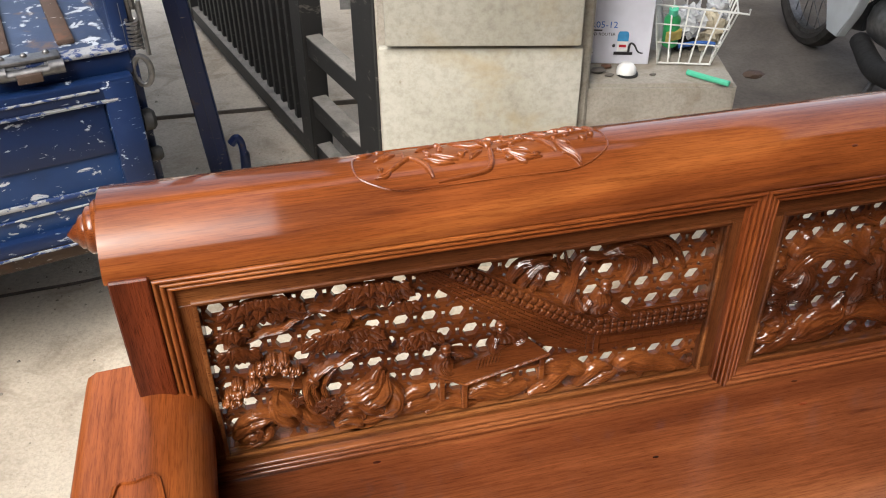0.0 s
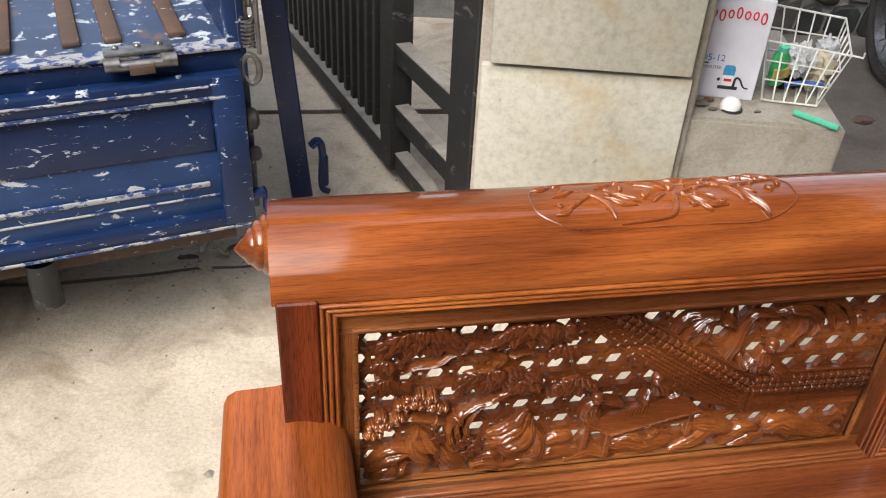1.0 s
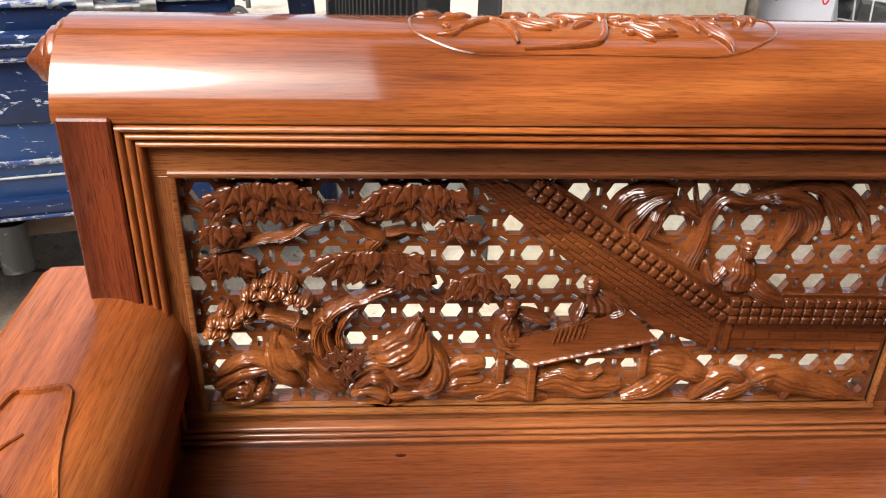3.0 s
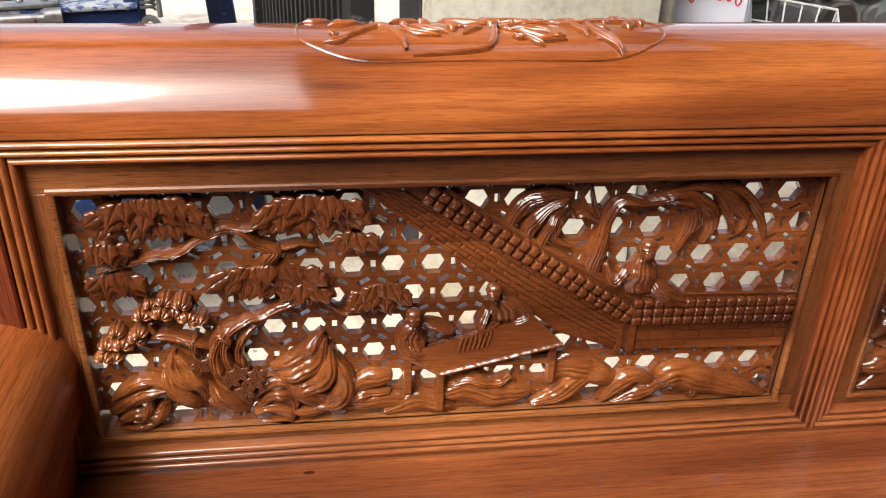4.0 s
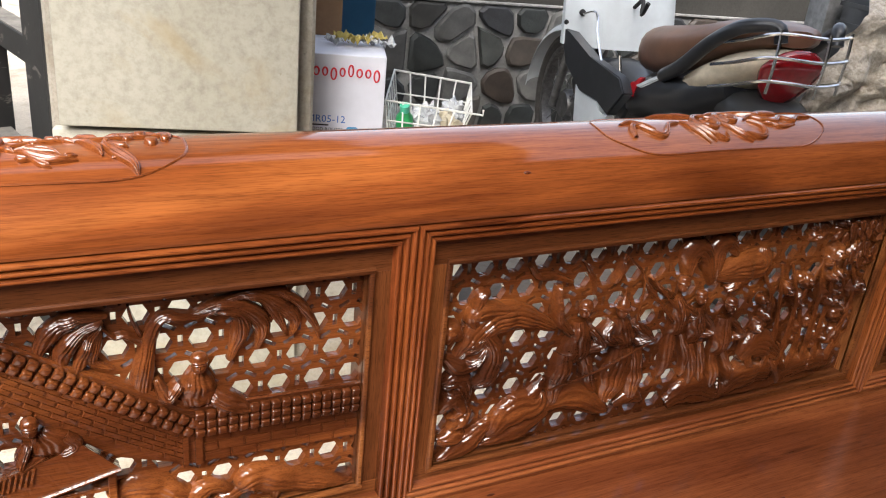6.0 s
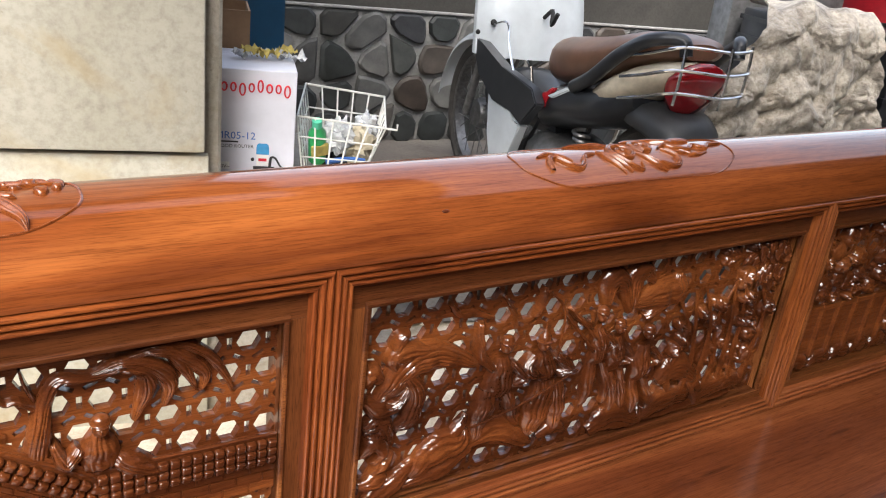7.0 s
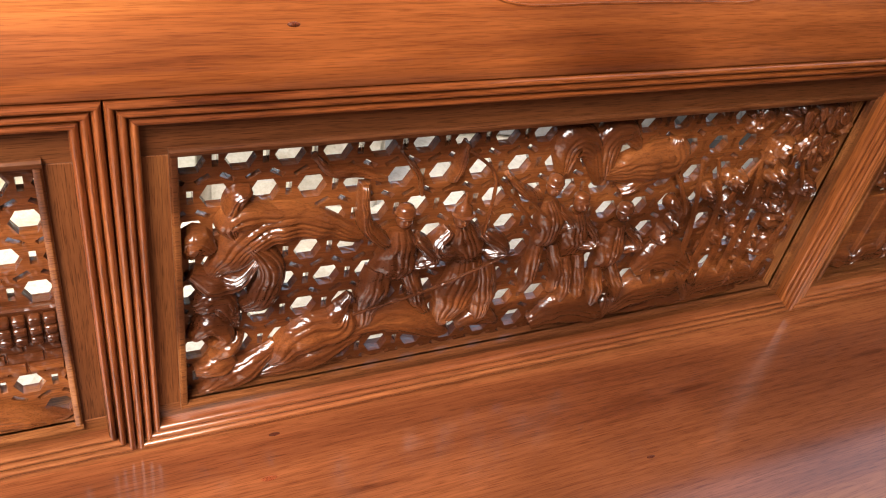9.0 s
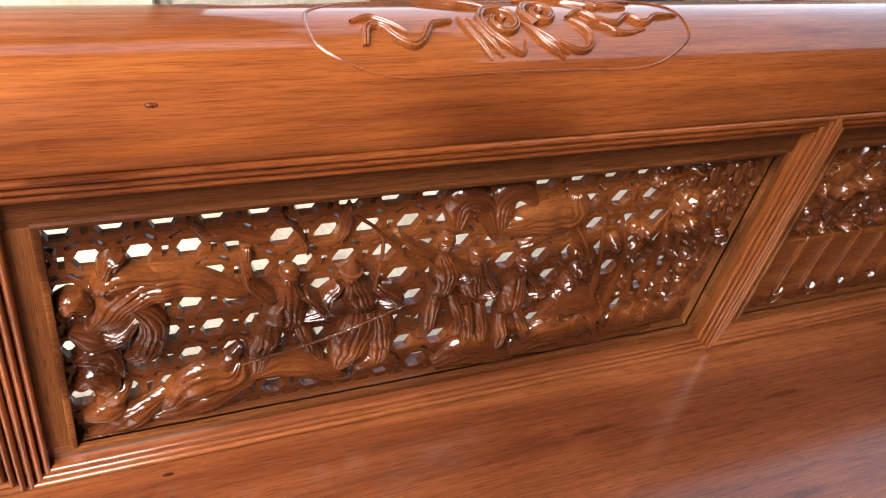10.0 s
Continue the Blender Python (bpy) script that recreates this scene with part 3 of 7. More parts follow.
# rolled arms
def arm(x_out, s):
    """A scrolled arm: a flat top to the outside, a roll down to the seat inside."""
    prof = [(0.0, 0.50), (0.0, 0.648), (0.004, 0.658), (0.012, 0.6635), (0.03, 0.6645), (0.046, 0.6655), (0.052, 0.6668)]
    for k in range(13):
        a = radians(100 - k * 10)
        prof.append((0.058 + 0.044 * math.cos(a) + 0.004, 0.622 + 0.046 * math.sin(a)))
    prof += [(0.104, 0.585), (0.1, 0.56), (0.094, 0.535), (0.092, 0.50)]
    prof = [(1.06 * o, z - 0.018 if z > 0.57 else z) for o, z in prof]
    bm = bmesh.new()
    rows = []
    for j in range(13):
        y = 1.24 - 0.58 * j / 12
        drop = -0.02 * (j / 12) ** 2
        rows.append([bm.verts.new((x_out + s * o * (1 + 0.1 * (j / 12)), y, z + drop)) for o, z in prof])
    for a, b in zip(rows, rows[1:]):
        for k in range(len(prof) - 1):
            bm.faces.new((a[k], a[k + 1], b[k + 1], b[k]))
    bm.faces.new(rows[0])
    bm.faces.new(rows[-1][::-1])
    ob = part("arm", bm, wood_arm, bench, "broad scrolled arm with an engraved border", angle=40)
    bm = bmesh.new()
    mid = x_out + s * 0.05

    def top(o, y):
        z = np.interp(o, [p[0] for p in prof[:15]], [p[1] for p in prof[:15]]) - 0.02 * ((1.24 - y) / 0.58) ** 2
        return (x_out + s * o, y, z + 0.0006)
    ring = []
    for k in range(40):
        a = 2 * math.pi * k / 40
        w = 0.034 + 0.006 * math.cos(4 * a)
        ring.append(top(0.058 + 1.2 * w * math.cos(a), 0.945 + (0.155 + 0.008 * math.cos(6 * a)) * math.sin(a)))
    tube(bm, ring, 0.0024, 6, smooth_pts=False, closed=True)
    part("engraved_border", bm, wood_arm, ob)
    for pts in ([(0.02, 1.06), (0.035, 1.03), (0.062, 1.055)], [(0.03, 1.0), (0.05, 0.985), (0.07, 1.0), (0.06, 1.02)], [(0.02, 0.96), (0.045, 0.94), (0.06, 0.96)], [(0.03, 0.9), (0.05, 0.88), (0.06, 0.9)]):
        bm = bmesh.new()
        tube(bm, [top(*p) for p in pts], 0.0035, 6, 5, 0.001)
        part("carved_scroll", bm, wood_arm, ob)


arm(0.594, 1)
arm(2.52, -1)

# small dark knots in the seat and the rail
for x, y, rx, ry in ((1.346, 1.151, 0.006, 0.0022), (1.358, 1.186, 0.0045, 0.0018), (0.862, 1.186, 0.005, 0.0022), (1.15, 1.12, 0.004, 0.0016), (1.62, 1.09, 0.004, 0.0015), (1.47, 0.98, 0.005, 0.002)):
    bm = bmesh.new()
    ball(bm, (x, y, 0.5068), (rx, ry, 0.0006), 12, 6)
    part("knot", bm, wood_stile, bench, "small dark knot")
bm = bmesh.new()
kp = Vector((1.363, RY + (RR + 0.0) * math.cos(radians(139)), RZ + RR * math.sin(radians(139))))
ball(bm, kp, (0.0035, 0.0014, 0.0014), 12, 6)
part("knot", bm, wood_stile, bench, "small dark knot")

# ---- relief carving on the panels ----
YF = 1.2125


def dome(bm, cx, cz, rx, rz, h, rot=0.0, rings=3.0, focus=(0.0, 0.0), nr=15, na=32, sharp=0.35, lump=0.18, y0=None, seed=0.0):
    """A carved swell with stepped ridges that curl about a focus."""
    y0 = YF if y0 is None else y0
    c, s = math.cos(rot), math.sin(rot)
    rows = []
    for i in range(nr + 1):
        q = i / nr
        row = []
        for k in range(na):
            a = 2 * math.pi * k / na
            edge = 1 + lump * noise.noise((math.cos(a) * 1.4 + seed, math.sin(a) * 1.4, seed * 1.7))
            u, v = q * math.cos(a) * edge, q * math.sin(a) * edge
            d = math.hypot(u - focus[0], v - focus[1])
            ph = (d * rings + 0.28 * noise.noise((u * 1.3 + seed, v * 1.3, seed))) % 1.0
            step = 1 - sharp * (ph ** 1.6 if ph < 0.82 else 4.04 * (1 - ph))
            hh = 1.3 * h * math.sqrt(max(0.0, 1 - q ** 2.6)) * step
            x, z = u * rx, v * rz
            row.append(bm.verts.new((cx + c * x - s * z, y0 - hh + (0.003 if i == nr else 0), cz + s * x + c * z)))
        rows.append(row)
    for a, b in zip(rows, rows[1:]):
        for k in range(na):
            bm.faces.new((a[k], b[k], b[(k + 1) % na], a[(k + 1) % na]))
    bmesh.ops.remove_doubles(bm, verts=rows[0], dist=1e-6)


def stroke(bm, pts, r, r2=None, seg=6, lift=0.0, n=5):
    """A carved ridge along (x, z) or (x, z, lift) points on the lattice."""
    tube(bm, [(p[0], YF - lift - (p[2] if len(p) > 2 else 0.0), p[1]) for p in pts], r, seg, n, r2)


def leaf_mesh(name, lobes, mat, narrow=0.5, curl=0.16):
    """One leaf about 1 long, pointing to +z, its face to -y: two swelling halves, a sunk midrib, a drooping tip."""
    bm = bmesh.new()
    nt, ns = 14, 10
    top, low = [], []
    for i in range(nt + 1):
        t = i / nt
        w = narrow * (math.sin(math.pi * min(1, t ** 0.72)) ** 0.8 + 0.02) * (1 - lobes * (0.5 + 0.5 * math.cos(2 * math.pi * (t * 2.6 + 0.1))))
        ra, rb = [], []
        for j in range(ns + 1):
            q = 2 * j / ns - 1
            h = 0.17 * (1 - q * q) ** 0.7 - 0.11 * math.exp(-(q / 0.16) ** 2) + 0.03 * math.cos(9 * t * math.pi + 3 * abs(q)) * (1 - q * q) + 0.05
            h *= math.sin(math.pi * min(1, 0.12 + 0.88 * t)) ** 0.5
            y = -h + curl * t * t
            z = t - 0.10 * abs(q) * lobes
            ra.append(bm.verts.new((w * q, y, z)))
            rb.append(bm.verts.new((w * q * 0.9, 0.22 + curl * t * t, z)))
        top.append(ra)
        low.append(rb)
    for i in range(nt):
        for j in range(ns):
            bm.faces.new((top[i][j], top[i + 1][j], top[i + 1][j + 1], top[i][j + 1]))
        for j, f in ((0, 1), (ns, -1)):
            q = (top[i][j], low[i][j], low[i + 1][j], top[i + 1][j])
            bm.faces.new(q if f > 0 else q[::-1])
    for i, f in ((0, 1), (nt, -1)):
        for j in range(ns):
            q = (top[i][j], top[i][j + 1], low[i][j + 1], low[i][j])
            bm.faces.new(q if f > 0 else q[::-1])
    finish(bm, True, 70)
    me = bpy.data.meshes.new(name)
    bm.to_mesh(me)
    bm.free()
    me.materials.append(mat)
    return me


def star_leaf(name, mat):
    """A pointed leaf about 1 long with two side points, hanging from its stalk at the origin: swelling halves, a sunk rib."""
    bm = bmesh.new()
    nt, ns = 16, 12
    rows = []
    for i in range(nt + 1):
        t = i / nt
        w = 0.40 * math.sin(math.pi * min(1.0, 0.03 + 0.97 * t) ** 0.62) ** 0.75 + 0.11 * math.exp(-((t - 0.52) / 0.07) ** 2)
        row = []
        for j in range(ns + 1):
            q = 2 * j / ns - 1
            h = 0.24 * (1 - abs(q) ** 2.2) ** 0.7 - 0.17 * math.exp(-(q / 0.13) ** 2) * (1 - 0.5 * t) - 0.03 * abs(math.sin(9 * t + 3 * abs(q))) * (1 - q * q)
            y = -h * math.sin(math.pi * min(1, 0.15 + 0.83 * t)) ** 0.5 + 0.10 * t * t
            row.append(bm.verts.new((w * q, y, t + 0.07 * abs(q) * (0.5 - t))))
        rows.append([bm.verts.new((row[0].co.x, 0.3, row[0].co.z))] + row + [bm.verts.new((row[-1].co.x, 0.3, row[-1].co.z))])
    for r0, r1 in zip(rows, rows[1:]):
        for j in range(len(r0) - 1):
            bm.faces.new((r0[j], r1[j], r1[j + 1], r0[j + 1]))
    finish(bm, True, 60)
    me = bpy.data.meshes.new(name)
    bm.to_mesh(me)
    bm.free()
    me.materials.append(mat)
    return me


maple = star_leaf("leaf", wood_leaf)
petal = leaf_mesh("petal", 0.1, wood_leaf, 0.36)


def place_leaf(me, x, z, size, turn, lift, holder, tip=0.0, name="leaf"):
    m = Matrix.Translation((x, YF - lift, z)) @ Matrix.Rotation(turn, 4, "Y") @ Matrix.Rotation(tip, 4, "X") @ Matrix.Diagonal((size, size * 0.55, size, 1))
    piece(name, me, m, holder)


def leaf_clump(holder, cx, cz, rx, rz, n, size, me=None, seed=1):
    """Overlapping leaves that droop and fan out from the middle of a clump, the upper ones on top."""
    rr = random.Random(seed)
    bm = bmesh.new()
    dome(bm, cx, min(cz + 0.2 * rz, OPEN_Z[1] - 0.55 * rz), rx * 0.75, rz * 0.5, 0.006, 0.0, 3, (0.2, 0.3), 5, 18, seed=seed)
    part("leaf_mass", bm, wood_carved, holder, angle=85)
    rows = 3 if n > 9 else 2
    for r in range(rows):
        m = max(2, round(n / rows))
        for i in range(m):
            q = (i + 0.5 + 0.25 * rr.uniform(-1, 1)) / m * 2 - 1
            x = cx + 0.86 * rx * q
            z = cz + rz * (1.0 - 0.55 * r) * math.sqrt(max(0.05, 1 - q * q)) + 0.1 * rz + rr.uniform(-0.001, 0.001)
            z = min(z, OPEN_Z[1] - 0.002)
            turn = math.pi - 0.85 * q + rr.uniform(-0.35, 0.35)
            tip = rr.uniform(-0.05, 0.3)
            lift = 0.0100 - 0.0020 * r + 0.0014 * rr.random()
            place_leaf(me or maple, x, z, size * rr.uniform(0.82, 1.08), turn, lift, holder, tip)


def flow(holder, name, rows, h, grooves, lift=0.0):
    """A carved swell along (x, z, half width) rows, with rounded strands that run along it between sharp grooves."""
    path = smooth_path(rows, 7)
    n, m = len(path), max(14, 8 * grooves + 6)
    seed = 7.0 * rows[0][0] + 11.0 * rows[-1][1]
    bm = bmesh.new()
    grid = []
    for i, p in enumerate(path):
        t = i / (n - 1)
        d = path[min(i + 1, n - 1)] - path[max(i - 1, 0)]
        ln = math.hypot(d[0], d[1]) or 1.0
        nx, nz = -d[1] / ln, d[0] / ln
        top = h * (0.42 + 0.58 * math.sin(math.pi * min(1.0, 0.06 + 0.94 * t)) ** 0.6)
        row = []
        for k in range(m + 1):
            q = 2 * k / m - 1
            w = max(p[2], 0.0006) * (1 + 0.16 * noise.noise((t * 4 + seed, 2.0 * (q > 0), seed)))
            f = ((q + 1) / 2 * (grooves + 1) + 0.9 * noise.noise((t * 2.6 + seed, q * 1.1, 1.0))) % 1.0
            strand = math.sin(math.pi * f ** 0.6) ** 0.5 - 0.18 * abs(math.sin(math.pi * 2 * f))
            deep = 0.14 + 0.26 * abs(noise.noise((t * 3.1 + seed, q * 1.7, 4.0)))
            lump = 1 + 0.35 * noise.noise((p[0] * 90, p[1] * 90, seed))
            hh = top * (1 - abs(q) ** 2.6) ** 0.6 * (1 - deep * (1 - strand)) * lump
            y = YF + 0.002 if abs(q) == 1 else YF - lift - hh
            x, z = p[0] + nx * w * q, p[1] + nz * w * q
            row.append(bm.verts.new((x, y, min(max(z, OPEN_Z[0] + 0.0005), OPEN_Z[1] - 0.0005))))
        grid.append(row)
    for r0, r1 in zip(grid, grid[1:]):
        for k in range(m):
            bm.faces.new((r0[k], r0[k + 1], r1[k + 1], r1[k]))
    for row in (grid[0], grid[-1]):
        foot = [bm.verts.new((v.co.x, YF + 0.003, v.co.z)) for v in row]
        for k in range(m):
            bm.faces.new((row[k], row[k + 1], foot[k + 1], foot[k]))
    return part(name, bm, wood_carved, holder, angle=60)


def head(holder, x, z, r, hat=0):
    """A plain carved head shape with a cap, a brimmed hat or a plumed helmet."""
    bm = bmesh.new()
    y = YF - 0.010
    ball(bm, (x, y, z), (0.78 * r, 0.006, r), 14, 10)
    ball(bm, (x - 0.1 * r, y - 0.0052, z - 0.1 * r), (0.14 * r, 0.0022, 0.3 * r), 8, 6)
    ball(bm, (x, y - 0.0048, z + 0.28 * r), (0.6 * r, 0.0018, 0.12 * r), 10, 6)
    squash = Matrix.Translation((x, y, z + 0.42 * r)) @ Matrix.Diagonal((1, 0.0072 / r, 1, 1))
    if hat == 0:
        ball(bm, (x, y + 0.001, z + 0.62 * r), (0.82 * r, 0.006, 0.5 * r), 12, 8)
    elif hat == 1:
        lathe(bm, [(0.84 * r, -0.1 * r), (0.92 * r, 0.1 * r), (0.80 * r, 0.22 * r), (0.82 * r, 0.5 * r), (0.62 * r, 0.8 * r), (0.2 * r, 0.95 * r)], squash, 16)
    else:
        lathe(bm, [(1.0 * r, -0.1 * r), (1.05 * r, 0.08 * r), (0.8 * r, 0.2 * r), (0.75 * r, 0.7 * r), (0.35 * r, 1.1 * r), (0.14 * r, 1.7 * r), (0.05 * r, 2.2 * r)], squash, 16)
    part("carved_head", bm, wood_carved, holder, angle=50)


def rod(holder, name, pts, r):
    bm = bmesh.new()
    stroke(bm, pts, r)
    part(name, bm, wood_carved, holder)


def tuft(holder, x, z, r, turn, lift):
    """A scalloped cap of ribs."""
    bm = bmesh.new()
    na, nr = 33, 6
    rows = []
    for i in range(nr + 1):
        q = i / nr
        row = []
        for k in range(na):
            a = turn + radians(-105 + 210 * k / (na - 1))
            rib = abs(math.sin(math.pi * 6 * k / (na - 1))) ** 0.5
            rad = r * q * (0.86 + 0.14 * rib)
            row.append(bm.verts.new((x + rad * math.sin(a), YF - lift - 0.006 * math.sqrt(max(0, 1 - q ** 2.4)) * (0.6 + 0.4 * rib * min(1, 3 * q)), z - 0.3 * r + rad * math.cos(a))))
        rows.append(row)
    rows.append([bm.verts.new((v.co.x, YF + 0.002, v.co.z)) for v in rows[-1]])
    for a, b in zip(rows, rows[1:]):
        for k in range(na - 1):
            bm.faces.new((a[k], b[k], b[k + 1], a[k + 1]))
    bmesh.ops.remove_doubles(bm, verts=rows[0], dist=1e-6)
    part("pine_tuft", bm, wood_carved, holder, angle=60)


def flower(holder, x, z, r):
    for k in range(5):
        place_leaf(petal, x, z, r, 2 * math.pi * k / 5 + 9 * x, 0.012, holder, 0.1, "petal")


def bricks_on(bm, poly_of, rows, cols, lift=0.004, thick=0.0013, gap=0.0006):
    """Bricks with sunk joints on a skewed field; poly_of(u, v) gives (x, z)."""
    for r in range(rows):
        for k in range(-1, cols + 1):
            u0, u1 = (k + 0.5 * (r % 2)) / cols, (k + 1 + 0.5 * (r % 2)) / cols
            u0, u1 = max(0, u0), min(1, u1)
            if u1 - u0 < 0.01:
                continue
            g, gv = gap / 0.2, 0.055
            q = [poly_of(u0 + g, (r + gv) / rows), poly_of(u1 - g, (r + gv) / rows), poly_of(u1 - g, (r + 1 - gv) / rows), poly_of(u0 + g, (r + 1 - gv) / rows)]
            a = [bm.verts.new((x, YF - lift, z)) for x, z in q]
            mx, mz = sum(p[0] for p in q) / 4, sum(p[1] for p in q) / 4
            b = [bm.verts.new((mx + (x - mx) * 0.93, YF - lift - thick, mz + (z - mz) * 0.9)) for x, z in q]
            bm.faces.new(b)
            for i in range(4):
                bm.faces.new((a[i], a[(i + 1) % 4], b[(i + 1) % 4], b[i]))


def backing(bm, poly, lift):
    a = [bm.verts.new((x, YF + 0.002, z)) for x, z in poly]
    b = [bm.verts.new((x, YF - lift, z)) for x, z in poly]
    bm.faces.new(b)
    for i in range(len(poly)):
        j = (i + 1) % len(poly)
        bm.faces.new((a[i], a[j], b[j], b[i]))


def tiles_on(bm, p0, p1, up, n, rows=2, lift=0.0055, r=0.0034):
    """Rows of small rounded roof tiles along the line p0-p1."""
    d = np.array(p1) - np.array(p0)
    L = np.hypot(*d)
    d = d / L
    upv = np.array(up)
    for k in range(n):
        base = np.array(p0) + d * L * (k + 0.5) / n
        for j in range(rows):
            c = base + upv * ((j + 0.5) / rows)
            hgt = np.hypot(*upv) / rows
            ang = math.atan2(upv[0], upv[1])
            m = Matrix.Translation((c[0], YF - lift, c[1])) @ Matrix.Rotation(ang, 4, "Y") @ Matrix.Rotation(0.25, 4, "X")
            box(bm, -0.82 * r, 0.82 * r, -0.0036, 0.002, -0.46 * hgt, 0.46 * hgt, 0.0016, 3, m)


# ---- first panel: garden wall, trees, a table ----
H1 = holders[0]
bm = bmesh.new()
lo = ((0.903, 0.7345), (1.099, 0.5915))
hi = ((0.9265, 0.7345), (1.101, 0.6165))
backing(bm, [lo[0], (1.0, 0.6515), (1.053, 0.6085), lo[1], hi[1], hi[0]], 0.004)


def slope(u, v):
    low = np.array(lo[0]) * (1 - u) + np.array(lo[1]) * u + np.array((0, -0.0085)) * math.sin(math.pi * u)
    high = np.array(hi[0]) * (1 - u) + np.array(hi[1]) * u
    return tuple(low * (1 - v) + high * v)


bricks_on(bm, slope, 6, 12)
backing(bm, [(1.101, 0.5905), (1.2335, 0.5865), (1.2335, 0.6125), (1.101, 0.6165)], 0.004)
bricks_on(bm, lambda u, v: (1.112 + 0.1215 * u, (0.5905 - 0.004 * u) * (1 - v) + (0.6165 - 0.004 * u) * v), 3, 6)
box(bm, 1.0965, 1.1005, YF - 0.0075, YF - 0.003, 0.5905, 0.6165)
box(bm, 1.1055, 1.1105, YF - 0.0075, YF - 0.003, 0.5905, 0.6165)
part("brick_wall", bm, wood_carved, H1, "carved garden wall of small bricks", smooth=False)
bm = bmesh.new()
tiles_on(bm, (0.945, 0.7225), (1.102, 0.6165), (0.0085, 0.0125), 22, 2, 0.0065, 0.0042)
tiles_on(bm, (1.105, 0.6155), (1.2335, 0.6125), (0.0, 0.0225), 16, 3, 0.0065, 0.0044)
stroke(bm, [(0.962, 0.730, 0.005), (1.112, 0.632, 0.005)], 0.0018)
stroke(bm, [(1.11, 0.6395, 0.004), (1.2335, 0.6365, 0.004)], 0.0018)
backing(bm, [(0.93, 0.734), (1.1, 0.6165), (1.2335, 0.6125), (1.2335, 0.637), (1.112, 0.639), (0.952, 0.734)], 0.005)
part("roof_tiles", bm, wood_carved, H1, "two rows of rounded coping tiles")

# table with a board on it
bm = bmesh.new()
top = [(0.934, 0.600), (0.962, 0.584), (1.0525, 0.606), (1.030, 0.629)]
a = [bm.verts.new((x, YF - 0.0105 - (0.003 if k in (1, 2) else 0), z)) for k, (x, z) in enumerate(top)]
b = [bm.verts.new((x, YF + 0.001, z - 0.004)) for x, z in top]
bm.faces.new(a)
bm.faces.new(b[::-1])
for i in range(4):
    bm.faces.new((a[i], a[(i + 1) % 4], b[(i + 1) % 4], b[i]))
stroke(bm, [(0.9615, 0.5835, 0.0140), (1.0075, 0.5945, 0.0140), (1.0530, 0.6055, 0.0140)], 0.0017)
stroke(bm, [(0.9335, 0.5995, 0.0110), (0.9480, 0.5915, 0.0125), (0.9615, 0.5835, 0.0140)], 0.0017)
part("carved_table", bm, wood_carved, H1)
for x, z in ((0.938, 0.598), (0.9625, 0.582), (1.047, 0.603)):
    bm = bmesh.new()
    box(bm, x - 0.003, x + 0.003, YF - 0.0105, YF, z - 0.036, z, 0.0008, 1)
    part("table_leg", bm, wood_carved, H1)
bm = bmesh.new()
box(bm, 0.94, 1.047, YF - 0.0095, YF, 0.585, 0.589, 0.0005, 1)
part("table_rail", bm, wood_carved, H1)
bm = bmesh.new()
for k in range(7):
    stroke(bm, [(0.9745 + 0.0036 * k, 0.6015 + 0.0008 * k, 0.0125), (0.9775 + 0.0036 * k, 0.6135 + 0.0008 * k, 0.0115)], 0.0013)
part("game_board", bm, wood_carved, H1)

# rocks
flow(H1, "rock", [(0.7650, 0.5850, 0.0015), (0.7480, 0.5830, 0.0050), (0.7350, 0.5770, 0.0047), (0.7230, 0.5660, 0.0018)], 0.009, 2)
flow(H1, "rock", [(0.7660, 0.5760, 0.0025), (0.7500, 0.5730, 0.0066), (0.7330, 0.5640, 0.0062), (0.7210, 0.5560, 0.0027)], 0.011, 2)
flow(H1, "rock", [(0.7620, 0.5650, 0.0025), (0.7550, 0.5540, 0.0072), (0.7390, 0.5560, 0.0070), (0.7260, 0.5480, 0.0027)], 0.012, 2)
flow(H1, "rock", [(0.7400, 0.5700, 0.0021), (0.7490, 0.5640, 0.0040), (0.7450, 0.5530, 0.0047), (0.7320, 0.5530, 0.0020)], 0.013, 2)
flow(H1, "rock", [(0.7620, 0.5520, 0.0016), (0.7470, 0.5450, 0.0050), (0.7250, 0.5420, 0.0015)], 0.009, 2)
flow(H1, "rock", [(0.7710, 0.6090, 0.0020), (0.7700, 0.5960, 0.0065), (0.7760, 0.5830, 0.0071), (0.7890, 0.5740, 0.0027)], 0.011, 2)
flow(H1, "rock", [(0.7730, 0.6060, 0.0025), (0.7810, 0.5920, 0.0071), (0.7880, 0.5780, 0.0069), (0.7910, 0.5620, 0.0022)], 0.012, 2)
flow(H1, "rock", [(0.7640, 0.5960, 0.0021), (0.7660, 0.5830, 0.0068), (0.7750, 0.5700, 0.0072), (0.7880, 0.5600, 0.0027)], 0.013, 2)
flow(H1, "rock", [(0.7440, 0.5880, 0.0021), (0.7610, 0.5810, 0.0060), (0.7730, 0.5680, 0.0061), (0.7850, 0.5560, 0.0025)], 0.01, 2)
flow(H1, "rock", [(0.7970, 0.5880, 0.0025), (0.8070, 0.5770, 0.0076), (0.8170, 0.5690, 0.0071), (0.8210, 0.5550, 0.0022)], 0.01, 2)
flow(H1, "rock", [(0.7910, 0.5830, 0.0025), (0.7990, 0.5690, 0.0068), (0.8110, 0.5590, 0.0074), (0.8200, 0.5530, 0.0022)], 0.011, 2)
flow(H1, "rock", [(0.7870, 0.5690, 0.0022), (0.8010, 0.5590, 0.0054), (0.8150, 0.5530, 0.0021)], 0.009, 2)
